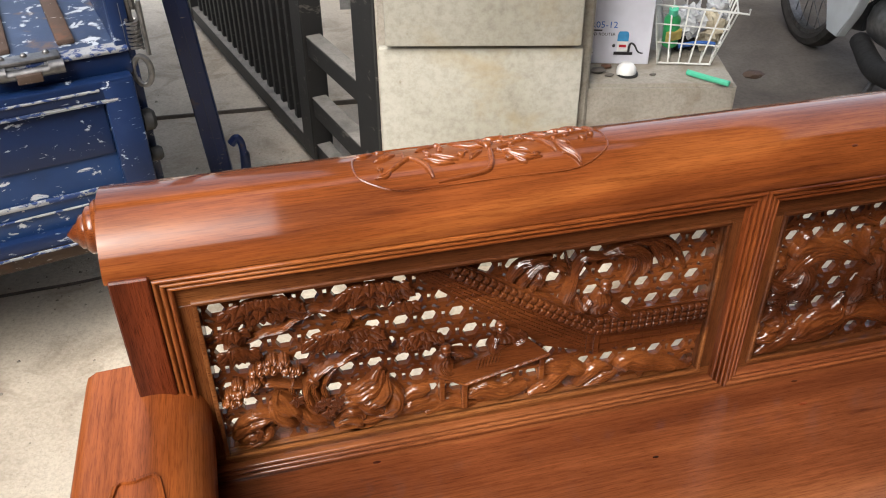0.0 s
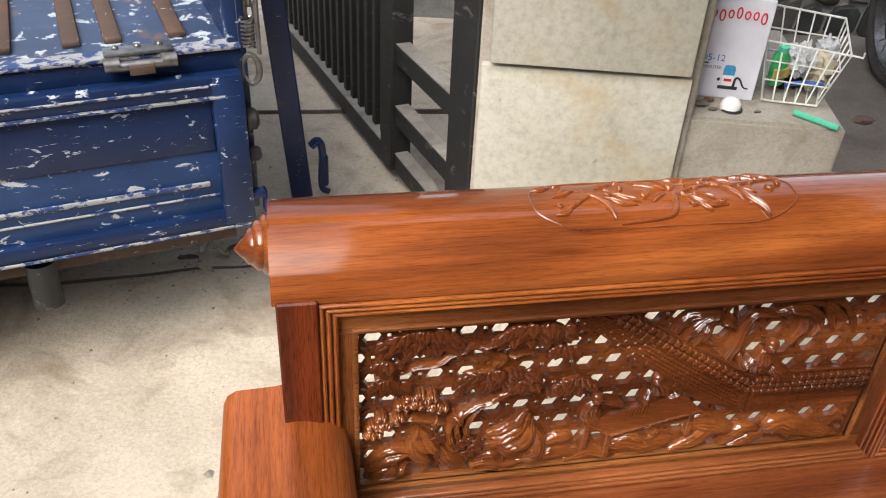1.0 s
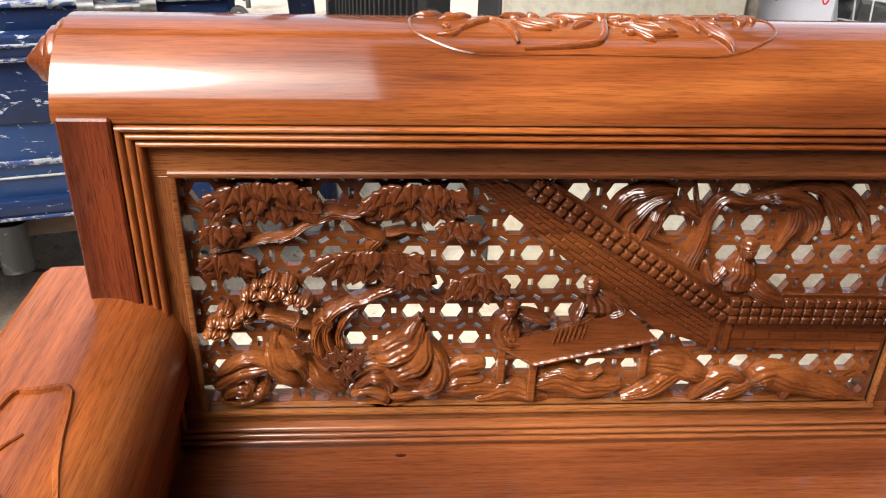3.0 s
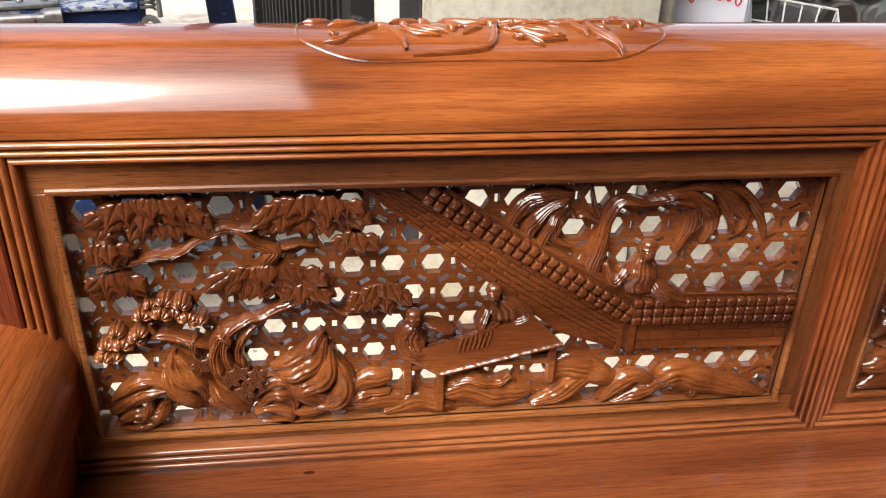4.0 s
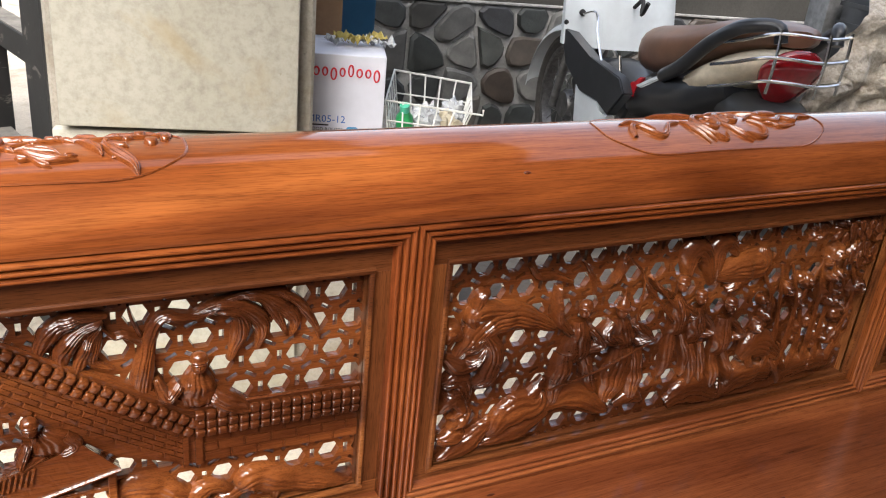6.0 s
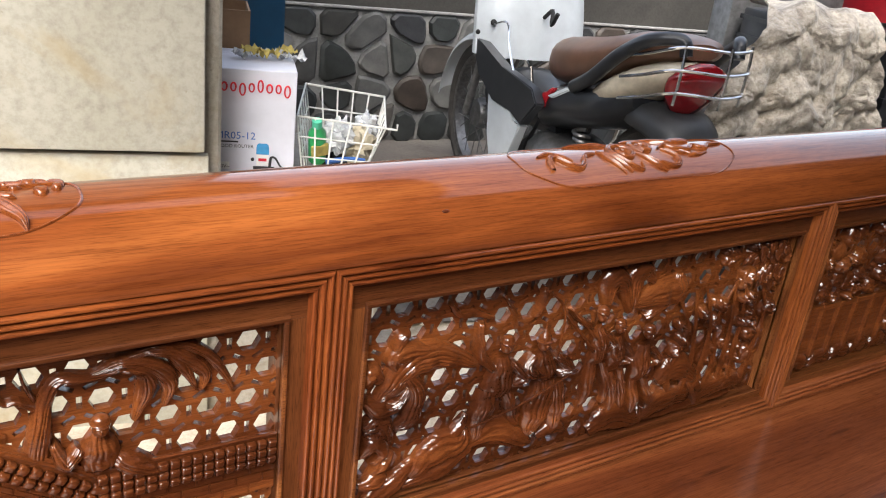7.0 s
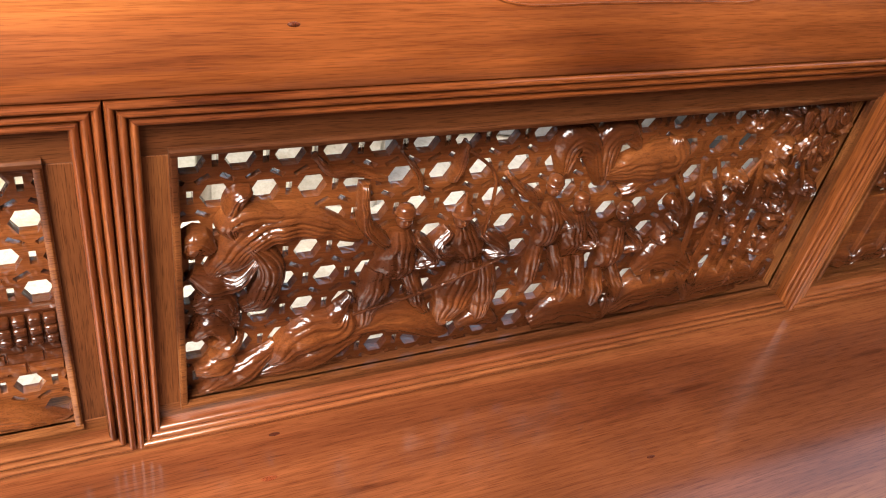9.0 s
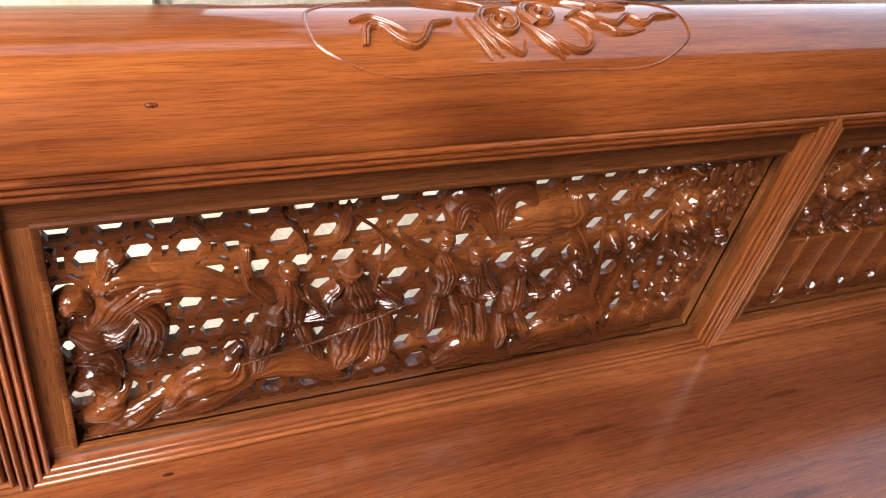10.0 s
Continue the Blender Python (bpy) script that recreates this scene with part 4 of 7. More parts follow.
flow(H1, "rock", [(0.8250, 0.5650, 0.0025), (0.8350, 0.5760, 0.0067), (0.8490, 0.5750, 0.0070), (0.8560, 0.5620, 0.0025)], 0.01, 2)
flow(H1, "rock", [(0.8280, 0.5580, 0.0027), (0.8410, 0.5670, 0.0075), (0.8520, 0.5610, 0.0071), (0.8540, 0.5490, 0.0021)], 0.012, 2)
flow(H1, "rock", [(0.8240, 0.5500, 0.0025), (0.8380, 0.5550, 0.0070), (0.8490, 0.5490, 0.0063), (0.8520, 0.5400, 0.0016)], 0.011, 2)
flow(H1, "rock", [(0.8280, 0.5410, 0.0015), (0.8460, 0.5380, 0.0035), (0.8690, 0.5400, 0.0015)], 0.008, 2)
flow(H1, "rock", [(0.8770, 0.6200, 0.0021), (0.8670, 0.6050, 0.0068), (0.8530, 0.5940, 0.0074), (0.8380, 0.5890, 0.0025)], 0.009, 2)
flow(H1, "rock", [(0.8790, 0.6150, 0.0022), (0.8720, 0.5960, 0.0081), (0.8570, 0.5850, 0.0090), (0.8410, 0.5810, 0.0035)], 0.011, 2)
flow(H1, "rock", [(0.8820, 0.6080, 0.0025), (0.8800, 0.5870, 0.0087), (0.8680, 0.5730, 0.0101), (0.8500, 0.5680, 0.0035)], 0.013, 2)
flow(H1, "rock", [(0.8830, 0.6010, 0.0027), (0.8920, 0.5770, 0.0080), (0.8840, 0.5580, 0.0101), (0.8670, 0.5530, 0.0036)], 0.013, 2)
flow(H1, "rock", [(0.8460, 0.5770, 0.0027), (0.8620, 0.5650, 0.0081), (0.8720, 0.5600, 0.0085), (0.8780, 0.5550, 0.0029)], 0.012, 2)
flow(H1, "rock", [(0.8380, 0.5560, 0.0021), (0.8620, 0.5480, 0.0055), (0.8850, 0.5510, 0.0021)], 0.009, 2)
flow(H1, "rock", [(0.8890, 0.5610, 0.0032), (0.9040, 0.5710, 0.0085), (0.9200, 0.5750, 0.0086), (0.9270, 0.5740, 0.0030)], 0.008, 2)
flow(H1, "rock", [(0.8910, 0.5550, 0.0021), (0.9070, 0.5610, 0.0061), (0.9260, 0.5620, 0.0020)], 0.009, 2)
flow(H1, "rock", [(0.8830, 0.5480, 0.0025), (0.9100, 0.5530, 0.0076), (0.9370, 0.5510, 0.0075), (0.9620, 0.5470, 0.0025)], 0.007, 2)
flow(H1, "rock", [(0.9630, 0.5570, 0.0055), (0.9850, 0.5610, 0.0145), (1.0090, 0.5530, 0.0125), (1.0340, 0.5550, 0.0055)], 0.009, 4)
flow(H1, "rock", [(1.0360, 0.5420, 0.0036), (1.0560, 0.5490, 0.0092), (1.0790, 0.5670, 0.0112), (1.1030, 0.5630, 0.0040)], 0.008, 4)
flow(H1, "rock", [(1.0440, 0.5710, 0.0057), (1.0660, 0.5760, 0.0145), (1.0910, 0.5650, 0.0101), (1.1030, 0.5590, 0.0025)], 0.008, 4)
flow(H1, "rock", [(1.0920, 0.5410, 0.0032), (1.1040, 0.5560, 0.0090), (1.1170, 0.5640, 0.0076), (1.1330, 0.5550, 0.0040)], 0.009, 3)
flow(H1, "rock", [(1.1010, 0.5390, 0.0032), (1.1230, 0.5470, 0.0083), (1.1420, 0.5550, 0.0045)], 0.008, 3)
flow(H1, "rock", [(1.1390, 0.5550, 0.0076), (1.1490, 0.5620, 0.0143), (1.1750, 0.5550, 0.0125), (1.2070, 0.5450, 0.0090), (1.2330, 0.5360, 0.0035)], 0.01, 4)
flow(H1, "rock", [(1.1670, 0.5380, 0.0029), (1.1690, 0.5530, 0.0071), (1.1810, 0.5600, 0.0036)], 0.011, 2)
flow(H1, "rock", [(0.9210, 0.5430, 0.0035), (0.9490, 0.5500, 0.0110), (0.9760, 0.5390, 0.0050)], 0.008, 3)
# maple tree
flow(H1, "tree_trunk", [(0.8160, 0.5720, 0.0018), (0.8100, 0.5920, 0.0045), (0.8070, 0.6110, 0.0040), (0.8140, 0.6260, 0.0047), (0.8320, 0.6360, 0.0047), (0.8510, 0.6430, 0.0052), (0.8680, 0.6500, 0.0021)], 0.012, 2)
flow(H1, "tree_trunk", [(0.8220, 0.5740, 0.0016), (0.8190, 0.5920, 0.0041), (0.8170, 0.6080, 0.0041), (0.8240, 0.6230, 0.0046), (0.8390, 0.6360, 0.0016)], 0.011, 2)
flow(H1, "tree_trunk", [(0.8110, 0.5720, 0.0018), (0.8030, 0.5890, 0.0049), (0.8000, 0.6080, 0.0046), (0.8090, 0.6250, 0.0046), (0.8180, 0.6320, 0.0014)], 0.013, 2)
flow(H1, "tree_trunk", [(0.7980, 0.6160, 0.0018), (0.8050, 0.6230, 0.0045), (0.8110, 0.6170, 0.0035), (0.8050, 0.6070, 0.0018)], 0.014, 2)
flow(H1, "tree_trunk", [(0.8040, 0.6080, 0.0016), (0.7890, 0.6160, 0.0038), (0.7770, 0.6200, 0.0041), (0.7640, 0.6230, 0.0040), (0.7520, 0.6190, 0.0015)], 0.009, 2)
flow(H1, "tree_trunk", [(0.7890, 0.6020, 0.0016), (0.7860, 0.6140, 0.0040), (0.7890, 0.6230, 0.0016)], 0.01, 2)
flow(H1, "tree_limb", [(0.7630, 0.6200, 0.0029), (0.7590, 0.6320, 0.0025), (0.7670, 0.6370, 0.0016)], 0.008, 2)
flow(H1, "tree_limb", [(0.7300, 0.6750, 0.0015), (0.7490, 0.6800, 0.0025), (0.7680, 0.6850, 0.0030), (0.7850, 0.6890, 0.0032), (0.8000, 0.6980, 0.0036), (0.8140, 0.7040, 0.0050), (0.8270, 0.7020, 0.0045), (0.8360, 0.6920, 0.0058), (0.8470, 0.6860, 0.0065), (0.8420, 0.6780, 0.0055), (0.8480, 0.6670, 0.0022)], 0.0095, 4)
flow(H1, "tree_limb", [(0.8190, 0.7040, 0.0030), (0.8330, 0.7050, 0.0025), (0.8450, 0.7100, 0.0016)], 0.01, 2)
flow(H1, "tree_limb", [(0.7560, 0.6810, 0.0016), (0.7530, 0.6890, 0.0015), (0.7590, 0.6920, 0.0011)], 0.007, 1)
flow(H1, "tree_limb", [(0.8520, 0.6890, 0.0030), (0.8640, 0.6920, 0.0020), (0.8760, 0.6890, 0.0011)], 0.009, 2)
flow(H1, "tree_limb", [(0.8800, 0.6450, 0.0022), (0.8920, 0.6350, 0.0025), (0.9000, 0.6390, 0.0025), (0.9050, 0.6480, 0.0014)], 0.007, 2)
flow(H1, "tree_limb", [(0.8310, 0.6350, 0.0021), (0.8440, 0.6410, 0.0018), (0.8520, 0.6500, 0.0007)], 0.008, 1)
leaf_clump(H1, 0.7700, 0.7120, 0.0360, 0.0181, 40, 0.0152, seed=1)
leaf_clump(H1, 0.7400, 0.6920, 0.0095, 0.0075, 9, 0.0152, seed=2)
leaf_clump(H1, 0.8740, 0.7120, 0.0350, 0.0165, 40, 0.0152, seed=3)
leaf_clump(H1, 0.9010, 0.6950, 0.0085, 0.0070, 8, 0.0152, seed=4)
leaf_clump(H1, 0.8420, 0.6650, 0.0375, 0.0128, 35, 0.0152, seed=5)
leaf_clump(H1, 0.8680, 0.6550, 0.0120, 0.0076, 9, 0.0152, seed=6)
leaf_clump(H1, 0.7430, 0.6680, 0.0150, 0.0088, 14, 0.0152, seed=7)
leaf_clump(H1, 0.9190, 0.6480, 0.0188, 0.0111, 19, 0.0152, seed=8)
for k, (x, z, r) in enumerate(((0.7550, 0.6420, 0.0079), (0.7680, 0.6440, 0.0084), (0.7760, 0.6420, 0.0089), (0.7860, 0.6400, 0.0084), (0.7710, 0.6530, 0.0074), (0.7920, 0.6370, 0.0074), (0.7620, 0.6510, 0.0064), (0.7820, 0.6510, 0.0069), (0.7280, 0.6180, 0.0074), (0.7390, 0.6200, 0.0084), (0.7480, 0.6230, 0.0079), (0.7520, 0.6290, 0.0064), (0.7360, 0.6290, 0.0064), (0.7250, 0.6100, 0.0074), (0.7320, 0.6080, 0.0069))):
    tuft(H1, x, z, r, 0.3 * math.sin(k * 2.1), 0.006 + 0.0025 * (k % 2))
flower(H1, 0.7900, 0.6000, 0.0087)
flower(H1, 0.8100, 0.5870, 0.0087)
flower(H1, 0.8160, 0.5920, 0.0087)
flower(H1, 0.8270, 0.5840, 0.0087)
flower(H1, 0.8200, 0.5760, 0.0087)
flower(H1, 0.8290, 0.5900, 0.0087)
# willow
flow(H1, "willow_trunk", [(1.0700, 0.6590, 0.0087), (1.0730, 0.6770, 0.0083), (1.0760, 0.6920, 0.0063), (1.0790, 0.7040, 0.0054), (1.0870, 0.7160, 0.0040), (1.1050, 0.7140, 0.0036), (1.1200, 0.7160, 0.0027), (1.1280, 0.7230, 0.0014)], 0.01, 4)
flow(H1, "willow_trunk", [(1.0760, 0.6940, 0.0032), (1.0630, 0.7060, 0.0027), (1.0550, 0.7060, 0.0021), (1.0490, 0.7130, 0.0011), (1.0420, 0.7230, 0.0011)], 0.008, 2)
flow(H1, "willow_trunk", [(1.0720, 0.7040, 0.0021), (1.0670, 0.7180, 0.0015), (1.0650, 0.7280, 0.0010)], 0.007, 1)
flow(H1, "willow_frond", [(1.0520, 0.7220, 0.0021), (1.0320, 0.7220, 0.0063), (1.0160, 0.7130, 0.0071), (1.0060, 0.6940, 0.0025)], 0.008, 4)
flow(H1, "willow_frond", [(1.0490, 0.7200, 0.0022), (1.0340, 0.7120, 0.0064), (1.0230, 0.6980, 0.0069), (1.0220, 0.6830, 0.0025)], 0.01, 4)
flow(H1, "willow_frond", [(1.0480, 0.7180, 0.0025), (1.0400, 0.7060, 0.0057), (1.0340, 0.6920, 0.0058), (1.0290, 0.6810, 0.0018)], 0.009, 4)
flow(H1, "willow_frond", [(1.0480, 0.7160, 0.0018), (1.0440, 0.7040, 0.0045), (1.0410, 0.6890, 0.0043), (1.0540, 0.6810, 0.0011)], 0.007, 3)
flow(H1, "willow_frond", [(1.1050, 0.7150, 0.0022), (1.1270, 0.7210, 0.0051), (1.1470, 0.7120, 0.0063), (1.1560, 0.6980, 0.0066), (1.1520, 0.6810, 0.0022)], 0.009, 5)
flow(H1, "willow_frond", [(1.1230, 0.7160, 0.0015), (1.1370, 0.7120, 0.0049), (1.1400, 0.6980, 0.0072), (1.1320, 0.6740, 0.0025)], 0.01, 5)
flow(H1, "willow_frond", [(1.1260, 0.7230, 0.0021), (1.1490, 0.7260, 0.0050), (1.1670, 0.7150, 0.0058), (1.1800, 0.7010, 0.0055), (1.1770, 0.6870, 0.0018)], 0.008, 5)
flow(H1, "willow_frond", [(1.1460, 0.7260, 0.0025), (1.1670, 0.7250, 0.0040), (1.1840, 0.7120, 0.0042), (1.1950, 0.6950, 0.0032), (1.2000, 0.6810, 0.0015)], 0.007, 4)
flow(H1, "willow_frond", [(1.1380, 0.7260, 0.0020), (1.1550, 0.7220, 0.0049), (1.1660, 0.7070, 0.0047), (1.1740, 0.6890, 0.0016)], 0.009, 4)
# figures at the table and on the wall
flow(H1, "carved_figure", [(0.9440, 0.6250, 0.0045), (0.9400, 0.6120, 0.0125), (0.9440, 0.5990, 0.0113), (0.9540, 0.5940, 0.0046)], 0.012, 4)
flow(H1, "carved_figure", [(0.9470, 0.6220, 0.0040), (0.9600, 0.6200, 0.0045), (0.9730, 0.6150, 0.0025)], 0.012, 3)
flow(H1, "carved_figure", [(0.9360, 0.6120, 0.0029), (0.9430, 0.6010, 0.0047), (0.9560, 0.5990, 0.0030)], 0.014, 3)
head(H1, 0.9420, 0.6310, 0.0072, 0)
flow(H1, "carved_figure", [(1.0030, 0.6420, 0.0068), (1.0110, 0.6300, 0.0160), (1.0110, 0.6200, 0.0158)], 0.011, 4)
flow(H1, "carved_figure", [(0.9970, 0.6330, 0.0036), (0.9920, 0.6190, 0.0050), (1.0080, 0.6210, 0.0041)], 0.013, 3)
flow(H1, "carved_figure", [(1.0190, 0.6360, 0.0053), (1.0260, 0.6270, 0.0053), (1.0120, 0.6220, 0.0038)], 0.013, 3)
head(H1, 0.9990, 0.6490, 0.0066, 1)
flow(H1, "carved_figure", [(1.1090, 0.6720, 0.0051), (1.1090, 0.6560, 0.0141), (1.1090, 0.6400, 0.0131)], 0.012, 4)
flow(H1, "carved_figure", [(1.1180, 0.6480, 0.0072), (1.1330, 0.6380, 0.0089), (1.1510, 0.6290, 0.0021)], 0.014, 4)
flow(H1, "carved_figure", [(1.0970, 0.6620, 0.0053), (1.0870, 0.6530, 0.0061), (1.0800, 0.6700, 0.0032)], 0.012, 3)
head(H1, 1.1090, 0.6790, 0.0074, 1)
flow(H1, "carved_figure", [(0.9700, 0.5660, 0.0036), (0.9870, 0.5710, 0.0060), (1.0050, 0.5650, 0.0055), (1.0180, 0.5710, 0.0032)], 0.01, 3)

# ---- second panel: figures among clouds and rocks ----
H2 = holders[1]
flow(H2, "carved_cloud", [(1.4150, 0.6570, 0.0050), (1.3800, 0.6730, 0.0125), (1.3500, 0.6720, 0.0164), (1.3330, 0.6540, 0.0132), (1.3180, 0.6400, 0.0049)], 0.01, 6)
flow(H2, "carved_cloud", [(1.3640, 0.6840, 0.0035), (1.3430, 0.6850, 0.0112), (1.3310, 0.6810, 0.0089), (1.3360, 0.6670, 0.0036)], 0.012, 3)
flow(H2, "carved_cloud", [(1.3290, 0.6780, 0.0034), (1.3350, 0.6980, 0.0064), (1.3440, 0.7030, 0.0032)], 0.01, 2)
flow(H2, "carved_cloud", [(1.3400, 0.6680, 0.0046), (1.3560, 0.6450, 0.0098), (1.3520, 0.6200, 0.0117), (1.3380, 0.6100, 0.0045)], 0.01, 5)
flow(H2, "carved_cloud", [(1.3080, 0.6580, 0.0039), (1.3120, 0.6710, 0.0101), (1.3220, 0.6600, 0.0051)], 0.011, 2)
flow(H2, "carved_cloud", [(1.3080, 0.6450, 0.0047), (1.3230, 0.6340, 0.0110), (1.3370, 0.6380, 0.0076), (1.3500, 0.6520, 0.0029)], 0.011, 4)
flow(H2, "carved_cloud", [(1.3090, 0.6170, 0.0066), (1.3250, 0.6200, 0.0115), (1.3350, 0.5950, 0.0047)], 0.01, 4)
flow(H2, "carved_cloud", [(1.3080, 0.5920, 0.0049), (1.3190, 0.6040, 0.0090), (1.3290, 0.5910, 0.0066), (1.3200, 0.5800, 0.0038)], 0.012, 2)
flow(H2, "carved_cloud", [(1.3090, 0.5600, 0.0056), (1.3240, 0.5620, 0.0107), (1.3360, 0.5660, 0.0062)], 0.01, 3)
flow(H2, "carved_cloud", [(1.3120, 0.5380, 0.0057), (1.3360, 0.5490, 0.0126), (1.3640, 0.5710, 0.0056)], 0.009, 4)
flow(H2, "carved_cloud", [(1.3200, 0.5700, 0.0038), (1.3310, 0.5790, 0.0078), (1.3390, 0.5890, 0.0036)], 0.01, 2)
flow(H2, "rock", [(1.3600, 0.5540, 0.0051), (1.3800, 0.5730, 0.0173), (1.4050, 0.5800, 0.0179), (1.4130, 0.5920, 0.0054)], 0.011, 4)
flow(H2, "rock", [(1.3520, 0.5470, 0.0040), (1.3900, 0.5540, 0.0120), (1.4240, 0.5690, 0.0060)], 0.009, 3)
flow(H2, "rock", [(1.4150, 0.5700, 0.0059), (1.4450, 0.5800, 0.0157), (1.4800, 0.5610, 0.0100), (1.4940, 0.5540, 0.0030)], 0.009, 4)
flow(H2, "rock", [(1.5680, 0.5440, 0.0087), (1.5940, 0.5560, 0.0190), (1.6310, 0.5430, 0.0132), (1.6400, 0.5560, 0.0067)], 0.01, 4)
flow(H2, "rock", [(1.6370, 0.5440, 0.0068), (1.6660, 0.5590, 0.0175), (1.7120, 0.5570, 0.0105)], 0.01, 4)
flow(H2, "rock", [(1.5000, 0.5580, 0.0045), (1.5180, 0.5650, 0.0100), (1.5370, 0.5550, 0.0030)], 0.008, 2)
flow(H2, "rock", [(1.3880, 0.5790, 0.0036), (1.4040, 0.5940, 0.0065), (1.4130, 0.6060, 0.0029)], 0.008, 1)
flow(H2, "rock", [(1.6120, 0.5330, 0.0054), (1.6690, 0.5360, 0.0125), (1.7290, 0.5390, 0.0114), (1.7830, 0.5350, 0.0078)], 0.008, 3)
flow(H2, "rock", [(1.7160, 0.5420, 0.0078), (1.7460, 0.5580, 0.0151), (1.8070, 0.5550, 0.0094)], 0.009, 3)
flow(H2, "carved_figure", [(1.4420, 0.6600, 0.0073), (1.4430, 0.6380, 0.0160), (1.4410, 0.6160, 0.0186)], 0.012, 4)
flow(H2, "carved_figure", [(1.4340, 0.6480, 0.0051), (1.4190, 0.6640, 0.0057), (1.4140, 0.6820, 0.0045), (1.4140, 0.6980, 0.0038)], 0.012, 3)
flow(H2, "carved_figure", [(1.4530, 0.6510, 0.0046), (1.4670, 0.6340, 0.0064), (1.4440, 0.6280, 0.0054)], 0.014, 3)
flow(H2, "carved_figure", [(1.4320, 0.6280, 0.0101), (1.4280, 0.6040, 0.0119), (1.4230, 0.5740, 0.0047)], 0.012, 4)
flow(H2, "carved_figure", [(1.4520, 0.6250, 0.0076), (1.4620, 0.5960, 0.0070), (1.4720, 0.5790, 0.0039)], 0.012, 3)
head(H2, 1.4400, 0.6740, 0.0077, 1)
flow(H2, "carved_figure", [(1.4860, 0.6580, 0.0067), (1.4930, 0.6410, 0.0131), (1.5000, 0.6220, 0.0130)], 0.012, 4)
flow(H2, "carved_figure", [(1.4780, 0.6540, 0.0053), (1.4690, 0.6410, 0.0055), (1.4860, 0.6330, 0.0066), (1.4990, 0.6350, 0.0043)], 0.014, 3)
flow(H2, "carved_figure", [(1.5030, 0.6480, 0.0054), (1.5210, 0.6340, 0.0065), (1.5090, 0.6270, 0.0058)], 0.014, 3)
flow(H2, "carved_figure", [(1.4980, 0.6240, 0.0119), (1.4970, 0.6000, 0.0201), (1.4900, 0.5770, 0.0145), (1.4830, 0.5650, 0.0049)], 0.011, 6)
flow(H2, "carved_figure", [(1.5120, 0.6190, 0.0093), (1.5170, 0.5880, 0.0114), (1.5160, 0.5590, 0.0058)], 0.011, 5)
head(H2, 1.4820, 0.6680, 0.0078, 2)
flow(H2, "carved_figure", [(1.5510, 0.6690, 0.0065), (1.5590, 0.6480, 0.0126), (1.5560, 0.6270, 0.0087)], 0.011, 4)
flow(H2, "carved_figure", [(1.5450, 0.6700, 0.0041), (1.5280, 0.6800, 0.0038), (1.5130, 0.6950, 0.0021)], 0.011, 2)
flow(H2, "carved_figure", [(1.5540, 0.6300, 0.0069), (1.5530, 0.6030, 0.0069), (1.5510, 0.5820, 0.0040)], 0.01, 2)
flow(H2, "carved_figure", [(1.5660, 0.6280, 0.0050), (1.5780, 0.5990, 0.0056), (1.5790, 0.5770, 0.0038)], 0.01, 2)
flow(H2, "carved_figure", [(1.5620, 0.6600, 0.0036), (1.5760, 0.6470, 0.0054), (1.5630, 0.6400, 0.0047)], 0.013, 2)
head(H2, 1.5480, 0.6850, 0.0073, 1)
flow(H2, "carved_figure", [(1.5780, 0.6550, 0.0078), (1.5820, 0.6350, 0.0128), (1.5840, 0.6140, 0.0110)], 0.012, 4)
flow(H2, "carved_figure", [(1.5810, 0.6140, 0.0063), (1.5880, 0.5850, 0.0063), (1.5880, 0.5620, 0.0040)], 0.011, 2)
flow(H2, "carved_figure", [(1.5920, 0.6150, 0.0057), (1.6010, 0.5830, 0.0063), (1.6040, 0.5590, 0.0040)], 0.011, 2)
flow(H2, "carved_figure", [(1.5880, 0.6480, 0.0036), (1.6000, 0.6290, 0.0051), (1.5860, 0.6220, 0.0043)], 0.013, 2)
head(H2, 1.5750, 0.6680, 0.0074, 0)
flow(H2, "carved_figure", [(1.6200, 0.6380, 0.0087), (1.6210, 0.6140, 0.0139), (1.6200, 0.5920, 0.0099)], 0.012, 4)
flow(H2, "carved_figure", [(1.6160, 0.5960, 0.0065), (1.6200, 0.5700, 0.0065), (1.6170, 0.5500, 0.0047)], 0.011, 2)
flow(H2, "carved_figure", [(1.6290, 0.5970, 0.0055), (1.6410, 0.5720, 0.0057), (1.6450, 0.5510, 0.0043)], 0.011, 2)
flow(H2, "carved_figure", [(1.6300, 0.6340, 0.0035), (1.6450, 0.6170, 0.0054), (1.6330, 0.6090, 0.0046)], 0.013, 2)
head(H2, 1.6170, 0.6530, 0.0074, 1)
rod(H2, "carved_sword", [(1.4120, 0.5970, 0.0115), (1.4710, 0.6100, 0.0115), (1.5290, 0.6320, 0.0115)], 0.0011)
rod(H2, "carved_staff", [(1.4790, 0.7200, 0.009), (1.5010, 0.6970, 0.009), (1.5020, 0.6510, 0.009)], 0.0013)
rod(H2, "carved_staff", [(1.5000, 0.6990, 0.007), (1.5490, 0.6440, 0.007)], 0.0016)
rod(H2, "carved_staff", [(1.5130, 0.6950, 0.008), (1.5390, 0.6680, 0.008), (1.5540, 0.6550, 0.008)], 0.0013)
flow(H2, "carved_pennant", [(1.4790, 0.7220, 0.0011), (1.4770, 0.7070, 0.0045), (1.4730, 0.6920, 0.0025)], 0.008, 2)
flow(H2, "carved_pennant", [(1.3810, 0.7200, 0.0022), (1.3910, 0.7100, 0.0035), (1.4070, 0.7070, 0.0040), (1.4280, 0.6990, 0.0020)], 0.007, 2)
